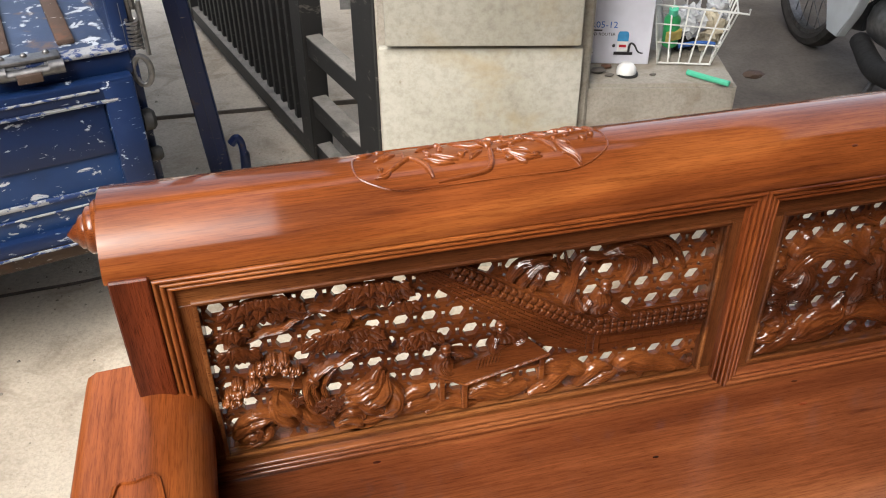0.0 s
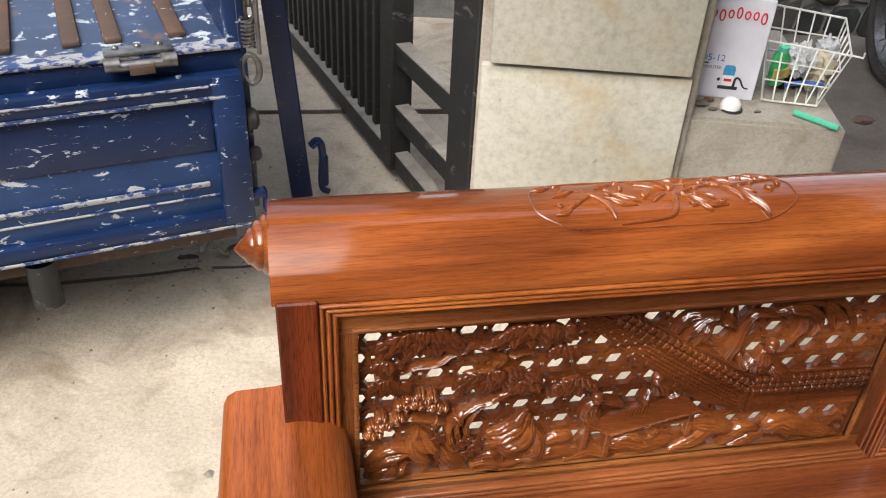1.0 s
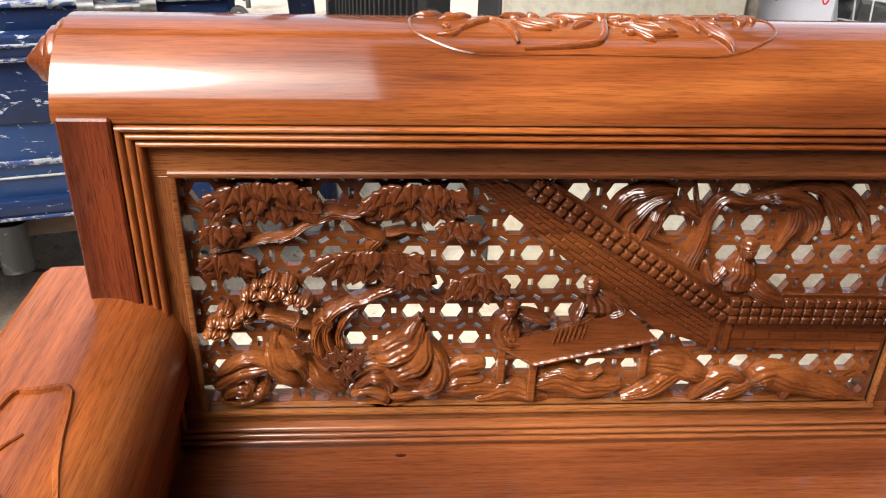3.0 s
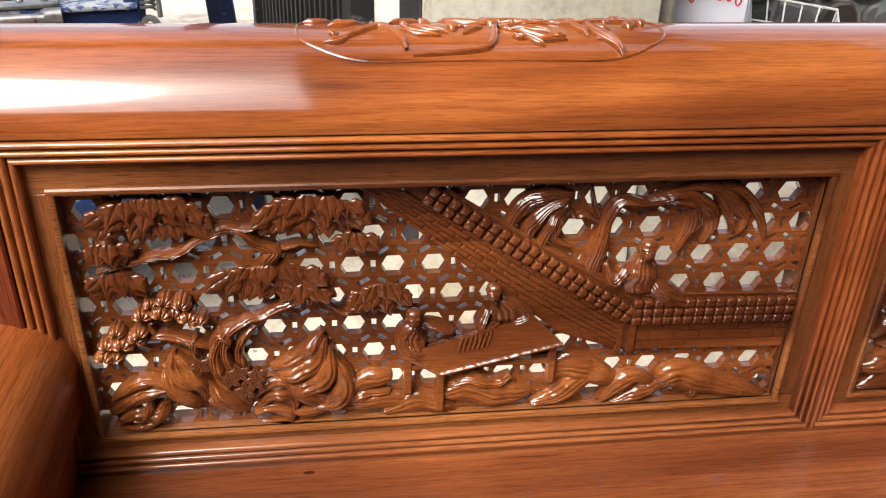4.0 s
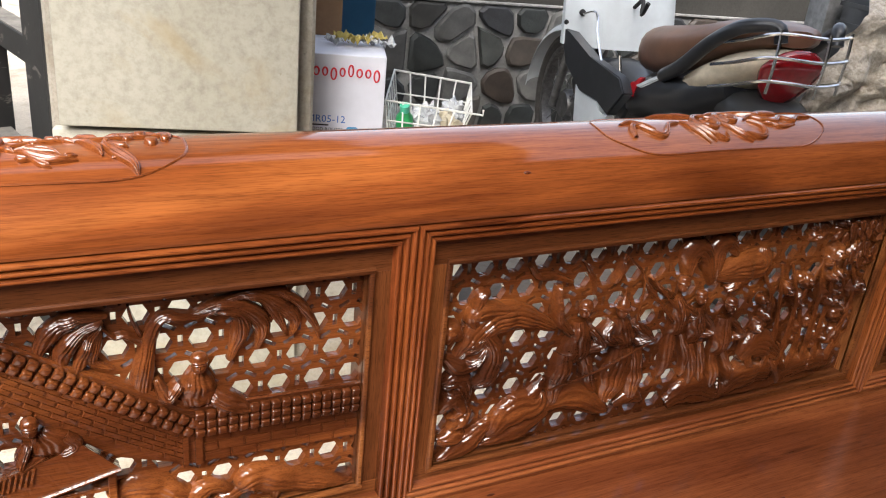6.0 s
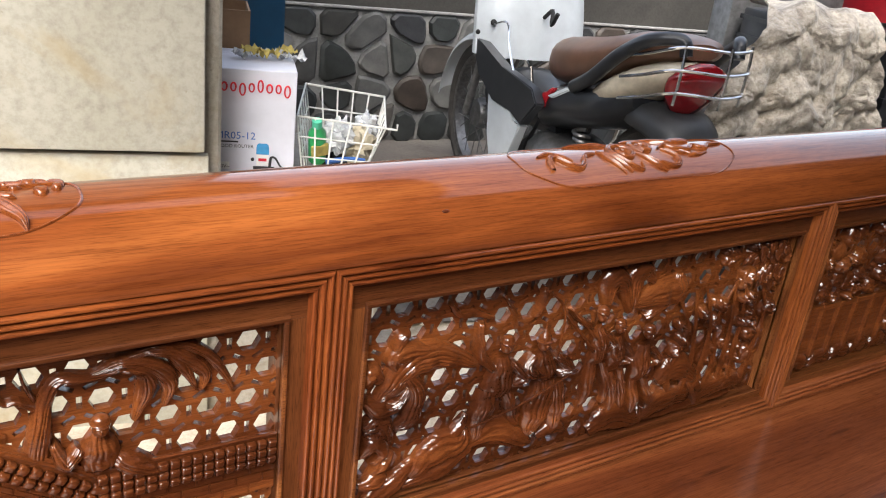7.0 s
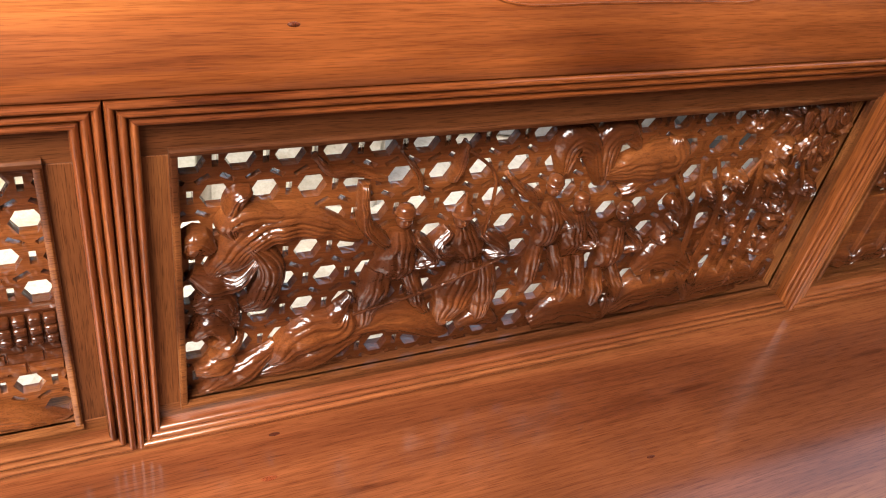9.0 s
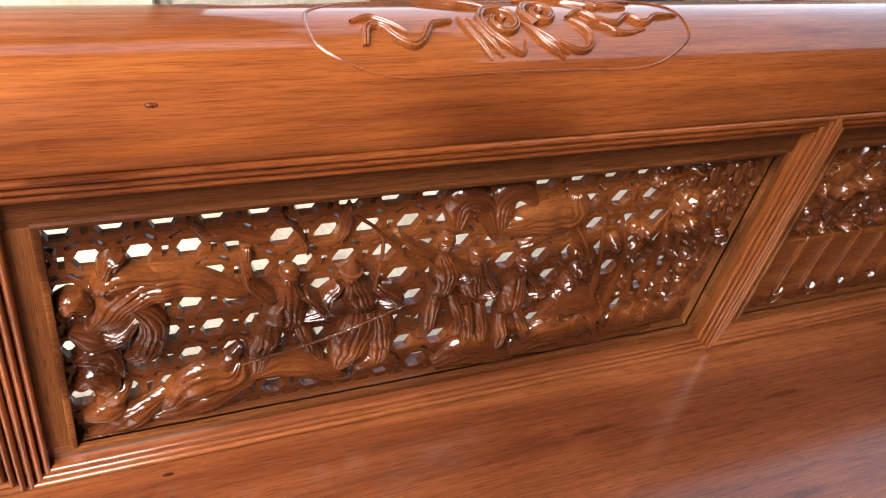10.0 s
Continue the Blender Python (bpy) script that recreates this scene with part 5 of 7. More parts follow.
flow(H2, "carved_pennant", [(1.4350, 0.7190, 0.0011), (1.4480, 0.7030, 0.0018), (1.4540, 0.6840, 0.0015)], 0.007, 1)
flow(H2, "carved_banner", [(1.5580, 0.6910, 0.0059), (1.5600, 0.7150, 0.0156), (1.5760, 0.7070, 0.0097), (1.5920, 0.6770, 0.0040)], 0.01, 4)
flow(H2, "carved_banner", [(1.5940, 0.6770, 0.0046), (1.5890, 0.7100, 0.0132), (1.6010, 0.7190, 0.0103), (1.6170, 0.7050, 0.0032)], 0.009, 4)
flow(H2, "carved_banner", [(1.5920, 0.6860, 0.0063), (1.6220, 0.6890, 0.0166), (1.6500, 0.6940, 0.0170), (1.6500, 0.7110, 0.0045)], 0.011, 5)
flow(H2, "carved_banner", [(1.6120, 0.6680, 0.0050), (1.6350, 0.6820, 0.0113), (1.6540, 0.6980, 0.0057)], 0.01, 3)
flow(H2, "carved_horse", [(1.6540, 0.5840, 0.0068), (1.6750, 0.5970, 0.0183), (1.7070, 0.5800, 0.0085), (1.7310, 0.5520, 0.0032)], 0.011, 4)
flow(H2, "carved_horse", [(1.6680, 0.5850, 0.0052), (1.6750, 0.5600, 0.0054), (1.6760, 0.5420, 0.0036)], 0.009, 2)
flow(H2, "carved_horse", [(1.7040, 0.5750, 0.0045), (1.7170, 0.5520, 0.0046), (1.7170, 0.5380, 0.0036)], 0.009, 2)
rr = random.Random(21)
for k in range(95):
    x = 1.668 + 0.148 * rr.random()
    z = rr.uniform(0.556, 0.728)
    if x < 1.70 and (z > 0.672 or z < 0.61):
        continue
    if math.sin(x * 150) * math.sin(z * 170) < -0.2:
        continue
    bm = bmesh.new()
    r = rr.uniform(0.0055, 0.0115)
    dome(bm, x, z, r * rr.uniform(0.9, 1.5), r, rr.uniform(0.005, 0.011), rr.uniform(0, 3), 2.2, (rr.uniform(-0.6, 0.6), rr.uniform(-0.6, 0.6)), 8, 18, 0.6, 0.25, seed=k * 0.7)
    part("carved_blossom", bm, wood_carved, H2, angle=85)
for k in range(7):
    bm = bmesh.new()
    x = 1.67 + 0.02 * k
    stroke(bm, [(x, 0.56, 0.004), (x + rr.uniform(-0.01, 0.012), 0.60, 0.007), (x + rr.uniform(-0.012, 0.014), 0.645, 0.006), (x + rr.uniform(-0.02, 0.02), 0.69, 0.005)], 0.0038, 0.0016)
    part("carved_branch", bm, wood_carved, H2)
leaf_clump(H2, 1.775, 0.715, 0.035, 0.014, 16, 0.014, petal, seed=31)
leaf_clump(H2, 1.79, 0.685, 0.02, 0.02, 12, 0.013, petal, seed=32)

# ---- third panel: blossoms over a pavilion ----
H3 = holders[2]
bm = bmesh.new()
backing(bm, [(1.886, 0.565), (2.06, 0.565), (2.06, 0.628), (1.886, 0.628)], 0.003)
for x in (1.887, 1.918, 1.95, 1.985, 2.02, 2.055):
    box(bm, x - 0.003, x + 0.003, YF - 0.0075, YF, 0.56, 0.632, 0.0008, 1)
box(bm, 1.886, 2.06, YF - 0.007, YF, 0.624, 0.631, 0.0008, 1)
part("carved_pavilion", bm, wood_carved, H3)
for k in range(110):
    x, z = rr.uniform(1.89, 2.395), rr.uniform(0.637, 0.728)
    if x > 2.07:
        z = rr.uniform(0.55, 0.728)
    bm = bmesh.new()
    r = rr.uniform(0.006, 0.013)
    dome(bm, x, z, r * rr.uniform(0.9, 1.4), r, rr.uniform(0.005, 0.011), rr.uniform(0, 3), 2.2, (rr.uniform(-0.6, 0.6), rr.uniform(-0.6, 0.6)), 8, 18, 0.6, 0.25, seed=k * 0.9)
    part("carved_blossom", bm, wood_carved, H3, angle=85)
for k in range(12):
    x = 1.90 + 0.042 * k
    flow(H3, "rock", [(x - 0.022, 0.546, 0.003), (x - 0.008, 0.556, 0.010), (x + 0.012, 0.553, 0.011), (x + 0.026, 0.546, 0.003)], 0.009, 4)

# ---- carved cartouches on the top rail ----
def on_roll(x, deg, h=0.0):
    a = radians(deg)
    return Vector((x, RY + (RR + h) * math.cos(a), RZ + (RR + h) * math.sin(a)))


def cartouche(x0, x1, d0, d1, seed, floral=True):
    bm = bmesh.new()
    cx, hw, cd, hd = (x0 + x1) / 2, (x1 - x0) / 2, (d0 + d1) / 2, (d1 - d0) / 2
    ring = []
    for k in range(72):
        a = 2 * math.pi * k / 72
        ux = math.copysign(abs(math.cos(a)) ** 0.55, math.cos(a))
        uy = math.copysign(abs(math.sin(a)) ** 0.75, math.sin(a)) * (1 + 0.05 * math.cos(6 * a))
        ring.append(on_roll(cx + hw * ux, cd + hd * uy, 0.0002))
    tube(bm, ring, 0.0009, 5, smooth_pts=False, closed=True)
    holder = part("cartouche", bm, wood_long, roll, "carved floral relief within a fine border")

    def swell(pts, h, grooves=1, name="carved_leaf"):
        """A raised ribbon on the rail along (u, v, half width in mm) rows."""
        bm = bmesh.new()
        path = smooth_path(pts, 6)
        m, n = 4 * grooves + 4, len(path)
        rows = []
        for i, p in enumerate(path):
            d = path[min(i + 1, n - 1)] - path[max(i - 1, 0)]
            dx, dy = hw * d[0], hd * d[1] * 0.00114
            ln = math.hypot(dx, dy) or 1.0
            row = []
            for k in range(m + 1):
                q = 2 * k / m - 1
                w = max(0.4, 1.3 * p[2]) * 0.001
                f = ((q + 1) / 2 * grooves) % 1.0
                hh = 1.6 * h * min(1.0, 0.12 + p[2] / 2.2) * 0.001 * math.sqrt(max(0.0, 1 - q * q)) * (0.6 + 0.4 * math.sin(math.pi * f) ** 0.6 if grooves > 1 else 1.0)
                row.append(bm.verts.new(on_roll(cx + hw * p[0] - dy / ln * w * q, cd + hd * p[1] + dx / ln * w * q / 0.00114, -0.0008 if abs(q) == 1 else hh)))
            rows.append(row)
        for r0, r1 in zip(rows, rows[1:]):
            for k in range(m):
                bm.faces.new((r0[k], r0[k + 1], r1[k + 1], r1[k]))
        part(name, bm, wood_long, holder, angle=60)

    if floral:
        for pts, h in (([(-0.81, 0.5, 1), (-0.69, 0.2, 2), (-0.61, -0.02, 2.2), (-0.55, -0.08, 2.2), (-0.46, 0.3, 2.4), (-0.43, 0.7, 1.2)], 2.2), ([(0.06, -0.02, 2), (0.03, 0.5, 2.2), (-0.06, 0.72, 2), (-0.4, 0.84, 1)], 2.2), ([(-0.6, 0.0, 1.5), (-0.6, -0.45, 1)], 1.8), ([(0.4, -0.35, 1.2), (0.55, -0.28, 1.8), (0.72, -0.4, 1.5), (0.9, -0.5, 1)], 2), ([(0.08, 0.0, 1.6), (0.28, -0.3, 1.6), (0.42, -0.36, 1)], 1.8)):
            swell(pts, h, 1, "vine")
        for pts, h, gr in (([(-0.97, -0.45, 0.5), (-0.9, -0.5, 3), (-0.82, -0.62, 0.6)], 2.2, 2), ([(-0.84, -0.1, 0.5), (-0.76, -0.22, 3.4), (-0.66, -0.38, 0.6)], 2.4, 2), ([(-0.5, -0.4, 0.5), (-0.42, -0.6, 3.2), (-0.33, -0.68, 0.5)], 2, 2), ([(-0.4, -0.12, 0.5), (-0.3, 0.05, 3.6), (-0.2, 0.22, 0.5)], 2.2, 2), ([(-0.46, 0.0, 0.5), (-0.36, 0.2, 3.4), (-0.24, 0.3, 0.6)], 2, 2), ([(-0.72, 0.3, 0.5), (-0.78, 0.45, 2.8), (-0.86, 0.5, 0.5)], 2, 2),
                           ([(0.15, 0.1, 0.5), (0.25, 0.3, 4), (0.33, 0.42, 3), (0.44, 0.45, 0.6)], 2.6, 3), ([(0.14, 0.05, 0.5), (0.28, 0.1, 3.6), (0.36, 0.3, 0.6)], 2.6, 2), ([(0.2, 0.3, 0.5), (0.27, 0.5, 2.8), (0.31, 0.62, 0.5)], 2, 2), ([(0.44, -0.3, 0.5), (0.53, 0.05, 3.2), (0.56, 0.35, 0.6)], 2.4, 2), ([(0.56, -0.1, 0.5), (0.63, 0.25, 4.4), (0.70, 0.6, 3), (0.72, 0.92, 0.6)], 2.8, 3), ([(0.58, -0.15, 0.5), (0.66, 0.0, 2.6), (0.7, 0.1, 0.5)], 2, 1),
                           ([(-0.22, -0.8, 0.6), (-0.14, -0.5, 3.2), (-0.04, -0.3, 0.8)], 2.2, 2), ([(-0.2, -0.5, 0.6), (-0.08, -0.35, 3), (0.02, -0.2, 0.8)], 2.4, 2), ([(0.06, -0.75, 0.6), (0.14, -0.72, 3), (0.28, -0.74, 0.6)], 2.2, 2), ([(0.0, -0.8, 0.5), (0.03, -0.5, 2.8), (0.05, -0.25, 0.8)], 2.4, 2), ([(0.12, -0.45, 0.6), (0.22, -0.42, 2.6), (0.3, -0.3, 0.6)], 2.2, 2), ([(-0.12, 0.25, 0.5), (-0.08, 0.1, 2.6), (0.0, -0.05, 0.6)], 2.4, 2),
                           ([(0.44, -0.9, 0.5), (0.5, -0.7, 3), (0.56, -0.45, 0.6)], 2, 2), ([(0.6, -0.8, 0.5), (0.68, -0.75, 3), (0.76, -0.5, 0.6)], 2, 2), ([(0.7, -0.95, 0.5), (0.8, -0.8, 3.2), (0.88, -0.5, 0.6)], 2.2, 2), ([(0.86, -0.8, 0.5), (0.92, -0.55, 2.8), (0.93, -0.25, 0.6)], 2, 2)):
            swell(pts, h, gr)
        rr = random.Random(seed)
        for k in range(26):
            u, v = rr.uniform(-0.85, 0.85), rr.uniform(-0.8, 0.45)
            a, ln = rr.uniform(-0.9, 0.9), rr.uniform(0.045, 0.085)
            du, dv = ln * math.cos(a), 3.4 * ln * math.sin(a)
            swell([(u, v, 0.4), (u + 0.4 * du, v + 0.3 * dv, rr.uniform(1.8, 3.0)), (u + du, v + dv, 0.4)], rr.uniform(1.4, 2.2), 2)
        for u, v, r in ((-0.17, 0.0, 3.8), (0.06, -0.35, 5), (0.22, 0.05, 3.4), (0.82, -0.08, 4.4), (0.9, -0.2, 3.2), (0.78, -0.6, 4)):
            swell([(u - 0.034 * r / 4, v, 0.4), (u - 0.018 * r / 4, v, 0.8 * r), (u, v, r), (u + 0.018 * r / 4, v, 0.8 * r), (u + 0.034 * r / 4, v, 0.4)], 2.6, 1, "bud")
    else:
        for pts, h in (([(-0.77, 0.45, 1.5), (-0.74, 0.1, 2.4), (-0.68, 0.05, 2.4), (-0.62, 0.3, 2.2), (-0.55, 0.45, 2.2), (-0.49, 0.33, 2.2), (-0.43, 0.05, 2), (-0.32, -0.05, 1.2)], 2.8), ([(-0.8, -0.08, 1), (-0.71, -0.17, 2), (-0.62, 0.02, 2), (-0.56, 0.2, 1)], 2.2), ([(0.1, -0.76, 1), (0.22, -0.86, 2.4), (0.36, -0.8, 2.4), (0.46, -0.55, 2.4), (0.5, -0.4, 3), (0.45, -0.38, 1.2)], 2.6),
                       ([(0.3, -0.1, 1), (0.39, -0.24, 2), (0.46, -0.04, 2.4), (0.56, 0.08, 2), (0.65, -0.1, 2), (0.73, 0.08, 2.2), (0.82, -0.08, 2), (0.97, -0.12, 1)], 2.6), ([(0.2, 0.45, 1.2), (0.28, 0.62, 2), (0.35, 0.58, 2.2), (0.38, 0.3, 2.2), (0.31, -0.03, 1.2)], 2.6), ([(0.4, 0.1, 1), (0.5, 0.2, 1.8), (0.6, 0.3, 1.8), (0.72, 0.22, 1)], 2)):
            swell(pts, h, 2, "wave")
        for c, v0, r in ((-0.07, 0.0, 0.12), (0.16, -0.2, 0.10)):
            swell([(c + r * (1 - k / 14) * math.cos(0.9 * k + 2.2), v0 + 3.6 * r * (1 - k / 14) * math.sin(0.9 * k + 2.2), 2.6 - 0.1 * k) for k in range(12)], 3.0, 2, "spiral")
        for pts in ([(-0.44, -0.72, 0.6), (-0.34, -0.7, 2), (-0.22, -0.55, 2), (-0.1, -0.42, 0.8)], [(-0.3, -0.85, 0.6), (-0.18, -0.7, 2), (-0.08, -0.4, 0.8)], [(-0.28, -0.15, 0.8), (-0.24, 0.25, 2.6), (-0.18, 0.74, 0.8)], [(-0.24, -0.1, 0.8), (-0.18, 0.3, 2.4), (-0.12, 0.7, 0.8)], [(-0.2, 0.0, 0.8), (-0.12, 0.36, 2.2), (-0.02, 0.66, 1.4), (0.02, 0.4, 0.6)], [(0.04, 0.0, 0.8), (0.12, 0.45, 2.6), (0.2, 0.76, 0.8)], [(0.08, 0.1, 0.8), (0.16, 0.45, 1.8), (0.23, 0.7, 0.6)], [(0.48, -0.5, 0.8), (0.6, -0.62, 2.4), (0.78, -0.7, 0.8)], [(0.5, -0.45, 0.8), (0.6, -0.44, 2.4), (0.7, -0.4, 0.8)], [(0.46, 0.0, 0.6), (0.52, 0.25, 1.6), (0.54, 0.36, 0.5)]):
            swell(pts, 2.4, 3, "tassel")


cartouche(0.868, 1.112, 66, 128, 3, True)
cartouche(1.452, 1.716, 66, 133, 4, False)
cartouche(2.04, 2.29, 66, 128, 5, True)

# ---- blue pick-up truck backed up behind the bench ----
T = Matrix.Translation((0.59, 2.05, 0)) @ Matrix.Rotation(math.atan2(0.25, 1.0), 4, "Z")
truck = thing("truck", (0.0, 2.4, 0.0), "old blue truck with a chipped tailgate hanging open", "truck")
W = 1.5


def tbox(name, x0, x1, y0, y1, z0, z1, mat, parent=None, bev=0.004, label=""):
    bm = bmesh.new()
    box(bm, x0, x1, y0, y1, z0, z1, bev, 2, T)
    return part(name, bm, mat, parent or truck, label)


tailgate = tbox("tailgate", -W, -0.004, 0.014, 0.034, 0.332, 0.612, blue_light, None, 0.003, "dented tailgate, blue paint chipped to primer")
tbox("frame_rail", -W, 0.0, -0.004, 0.03, 0.585, 0.622, blue_paint, tailgate, 0.006)
tbox("frame_rail", -W, 0.0, -0.002, 0.03, 0.322, 0.352, blue_paint, tailgate, 0.006)
tbox("frame_stile", -0.056, 0.0, -0.006, 0.03, 0.325, 0.618, blue_paint, tailgate, 0.006)
tbox("frame_stile", -W, -W + 0.056, -0.006, 0.03, 0.325, 0.618, blue_paint, tailgate, 0.006)
tbox("upper_panel", -W + 0.05, -0.058, 0.008, 0.0135, 0.48, 0.585, blue_paint, tailgate, 0.002)
tbox("bent_ledge", -W + 0.03, -0.075, 0.006, 0.0135, 0.408, 0.418, scuffed_white, tailgate, 0.003, "scraped pale ridge")
tbox("bent_ledge", -W + 0.03, -0.06, 0.008, 0.0135, 0.386, 0.390, scuffed_white, tailgate, 0.002, "scraped pale ridge")
tbox("edge_bead", -W + 0.03, -0.03, -0.007, -0.0035, 0.582, 0.588, scuffed_white, tailgate, 0.003)
tbox("edge_bead", -W + 0.03, -0.06, -0.008, -0.0035, 0.604, 0.609, scuffed_white, tailgate, 0.002)
tbox("edge_bead", -W, -0.01, -0.006, -0.0018, 0.318, 0.324, scuffed_white, tailgate, 0.002)
tbox("bed_sill", -W, 0.008, 0.03, 0.075, 0.612, 0.656, blue_paint, None, 0.006)
tbox("bed_lip", -W, 0.006, 0.022, 0.06, 0.6555, 0.664, scuffed_white, None, 0.003)
bed = tbox("bed_floor", -W, 0.0, 0.06, 2.2, 0.63, 0.658, blue_floor, None, 0.0, "scuffed blue cargo floor with rusty ribs")
for k in range(13):
    x = -0.085 - 0.086 * k - 0.02 * (k % 2)
    bm = bmesh.new()
    vs = box(bm, x - 0.017, x + 0.013, 0.10, 2.1, 0.6575, 0.6685, 0.004, 2, T)
    part("floor_rib", bm, rust_metal, bed)
for s, x in ((1, 0.0), (-1, -W)):
    tbox("side_wall", x - 0.012, x + 0.012, 0.075, 2.2, 0.62, 1.02, blue_paint, None, 0.005)
    tbox("corner_post", x - 0.014, x + 0.018, 0.035, 0.074, 0.33, 1.05, blue_paint, None, 0.005)
tbox("chassis", -W + 0.1, -0.05, 0.1, 2.6, 0.30, 0.60, black_rubber, None, 0.02)
tbox("cross_beam", -W + 0.02, -0.03, 0.05, 0.12, 0.26, 0.318, rust_metal, None, 0.006)
# latch on the sill
latch = tbox("hinge", -0.215, -0.105, 0.018, 0.052, 0.6645, 0.672, steel, None, 0.003, "worn steel hinge")
for x in (-0.205, -0.115):
    bm = bmesh.new()
    lathe(bm, [(0.012, -0.012), (0.012, 0.012)], T @ Matrix.Translation((x, 0.012, 0.655)) @ Matrix.Rotation(radians(90), 4, "Y"), 12)
    part("knuckle", bm, steel, latch)
bm = bmesh.new()
lathe(bm, [(0.0085, -0.055), (0.0085, 0.055)], T @ Matrix.Translation((-0.16, 0.010, 0.652)) @ Matrix.Rotation(radians(90), 4, "Y"), 12)
part("hinge_pin", bm, steel, latch)
tbox("hinge_leaf", -0.18, -0.14, -0.0065, 0.004, 0.640, 0.655, rust_metal, latch, 0.002)
for x in (-0.195, -0.16, -0.125):
    bm = bmesh.new()
    ball(bm, T @ Vector((x, 0.04, 0.672)), 0.006, 8, 6)
    part("rivet", bm, steel, latch)
# chain with a spring hook
chain = tbox("chain_bracket", 0.018, 0.026, 0.04, 0.07, 0.70, 0.80, steel, None, 0.002)
for k in range(7):
    bm = bmesh.new()
    c = T @ Vector((0.030, 0.045, 0.86 - 0.030 * k))
    ring = [c + Vector((0.008 * math.sin(a) * (k % 2), 0.008 * math.sin(a) * (1 - k % 2), 0.018 * math.cos(a))) for a in [2 * math.pi * q / 12 for q in range(12)]]
    tube(bm, ring, 0.0042, 6, smooth_pts=False, closed=True)
    part("chain_link", bm, steel, chain)
bm = bmesh.new()
c0 = T @ Vector((0.022, 0.035, 0.652))
tube(bm, [c0 + Vector((0.0105 * math.cos(q * 0.8), 0.0105 * math.sin(q * 0.8), 0.055 * q / 60)) for q in range(61)], 0.0026, 5, smooth_pts=False)
part("spring", bm, steel, chain, "coiled steel spring")
for dx in (-0.017, 0.017):
    bm = bmesh.new()
    tube(bm, [c0 + Vector((dx, 0, -0.012)), c0 + Vector((dx, 0, 0.085))], 0.0045, 6, 2)
    part("hook_rod", bm, steel, chain)
bm = bmesh.new()
ring = [c0 + Vector((0.015 * math.sin(a), 0, -0.04 + 0.027 * math.cos(a))) for a in [2 * math.pi * q / 16 for q in range(16)]]
tube(bm, ring, 0.0058, 6, smooth_pts=False, closed=True)
part("ring", bm, steel, chain)
for z, r in ((0.525, 0.02), (0.455, 0.014)):
    bm = bmesh.new()
    lathe(bm, [(r, 0.0), (r, 0.016), (r * 0.7, 0.022)], T @ Matrix.Translation((0.002, 0.02, z)) @ Matrix.Rotation(radians(90), 4, "Y"), 14)
    part("rubber_buffer", bm, black_rubber, truck)
tbox("step_hook", 0.0, 0.026, 0.0, 0.02, 0.37, 0.385, blue_post_mat, None, 0.002)
tbox("step_hook", 0.019, 0.026, 0.0, 0.02, 0.335, 0.385, blue_post_mat, None, 0.002)
bm = bmesh.new()
M = T @ Matrix.Translation((-0.385, 0.02, 0.305)) @ Matrix.Rotation(radians(172), 4, "X")
lathe(bm, [(0.026, 0.0), (0.026, 0.085), (0.022, 0.085), (0.021, 0.02)], M, 18, False)
part("exhaust_pipe", bm, gate_black, truck, "dark exhaust pipe end")
for x in (-0.25, -1.25):
    bm = bmesh.new()
    lathe(bm, [(0.12, -0.08), (0.27, -0.08), (0.29, -0.05), (0.29, 0.05), (0.27, 0.08), (0.12, 0.08)], T @ Matrix.Translation((x, 1.0, 0.285)) @ Matrix.Rotation(radians(90), 4, "Y"), 28)
    part("wheel", bm, black_rubber, truck)

# blue steel post with a clasp
post = thing("steel_post", (0.722, 2.66, 0.0), "blue painted steel post with rust and a clasp", "post")
LEAN = Matrix.Translation((0.685, 2.66, 0.0)) @ Matrix.Rotation(radians(-4.5), 4, "Y") @ Matrix.Translation((-0.73, -2.66, 0.0))
bm = bmesh.new()
box(bm, 0.700, 0.756, 2.64, 2.68, 0.0, 1.6, 0.003, 1, LEAN)
box(bm, 0.725, 0.731, 2.636, 2.639, 0.01, 1.6, 0, 1, LEAN)
part("post_tube", bm, blue_post_mat, post)
bm = bmesh.new()
tube(bm, [(0.712, 2.65, 0.17), (0.730, 2.65, 0.185), (0.740, 2.65, 0.15), (0.735, 2.65, 0.05), (0.755, 2.65, 0.03)], 0.012, 8, 5, 0.008)
part("clasp", bm, blue_post_mat, post)
bm = bmesh.new()
box(bm, 0.731, 0.755, 2.64, 2.67, 0.05, 0.14, 0.008, 2)
part("clasp_body", bm, blue_paint, post)

# ---- black gate leaf swung back ----
G = Matrix.Translation((1.05, 2.42, 0)) @ Matrix.Rotation(math.atan2(0.97, -0.25), 4, "Z")
gate = thing("gate", (1.0, 2.5, 0.0), "black painted steel gate leaf with dusty rails", "gate")


def gbox(name, x0, x1, z0, z1, y0=-0.02, y1=0.02, mat=None, bev=0.003):
    bm = bmesh.new()
    box(bm, x0, x1, y0, y1, z0, z1, bev, 1, G)
    return part(name, bm, mat or gate_black, gate)


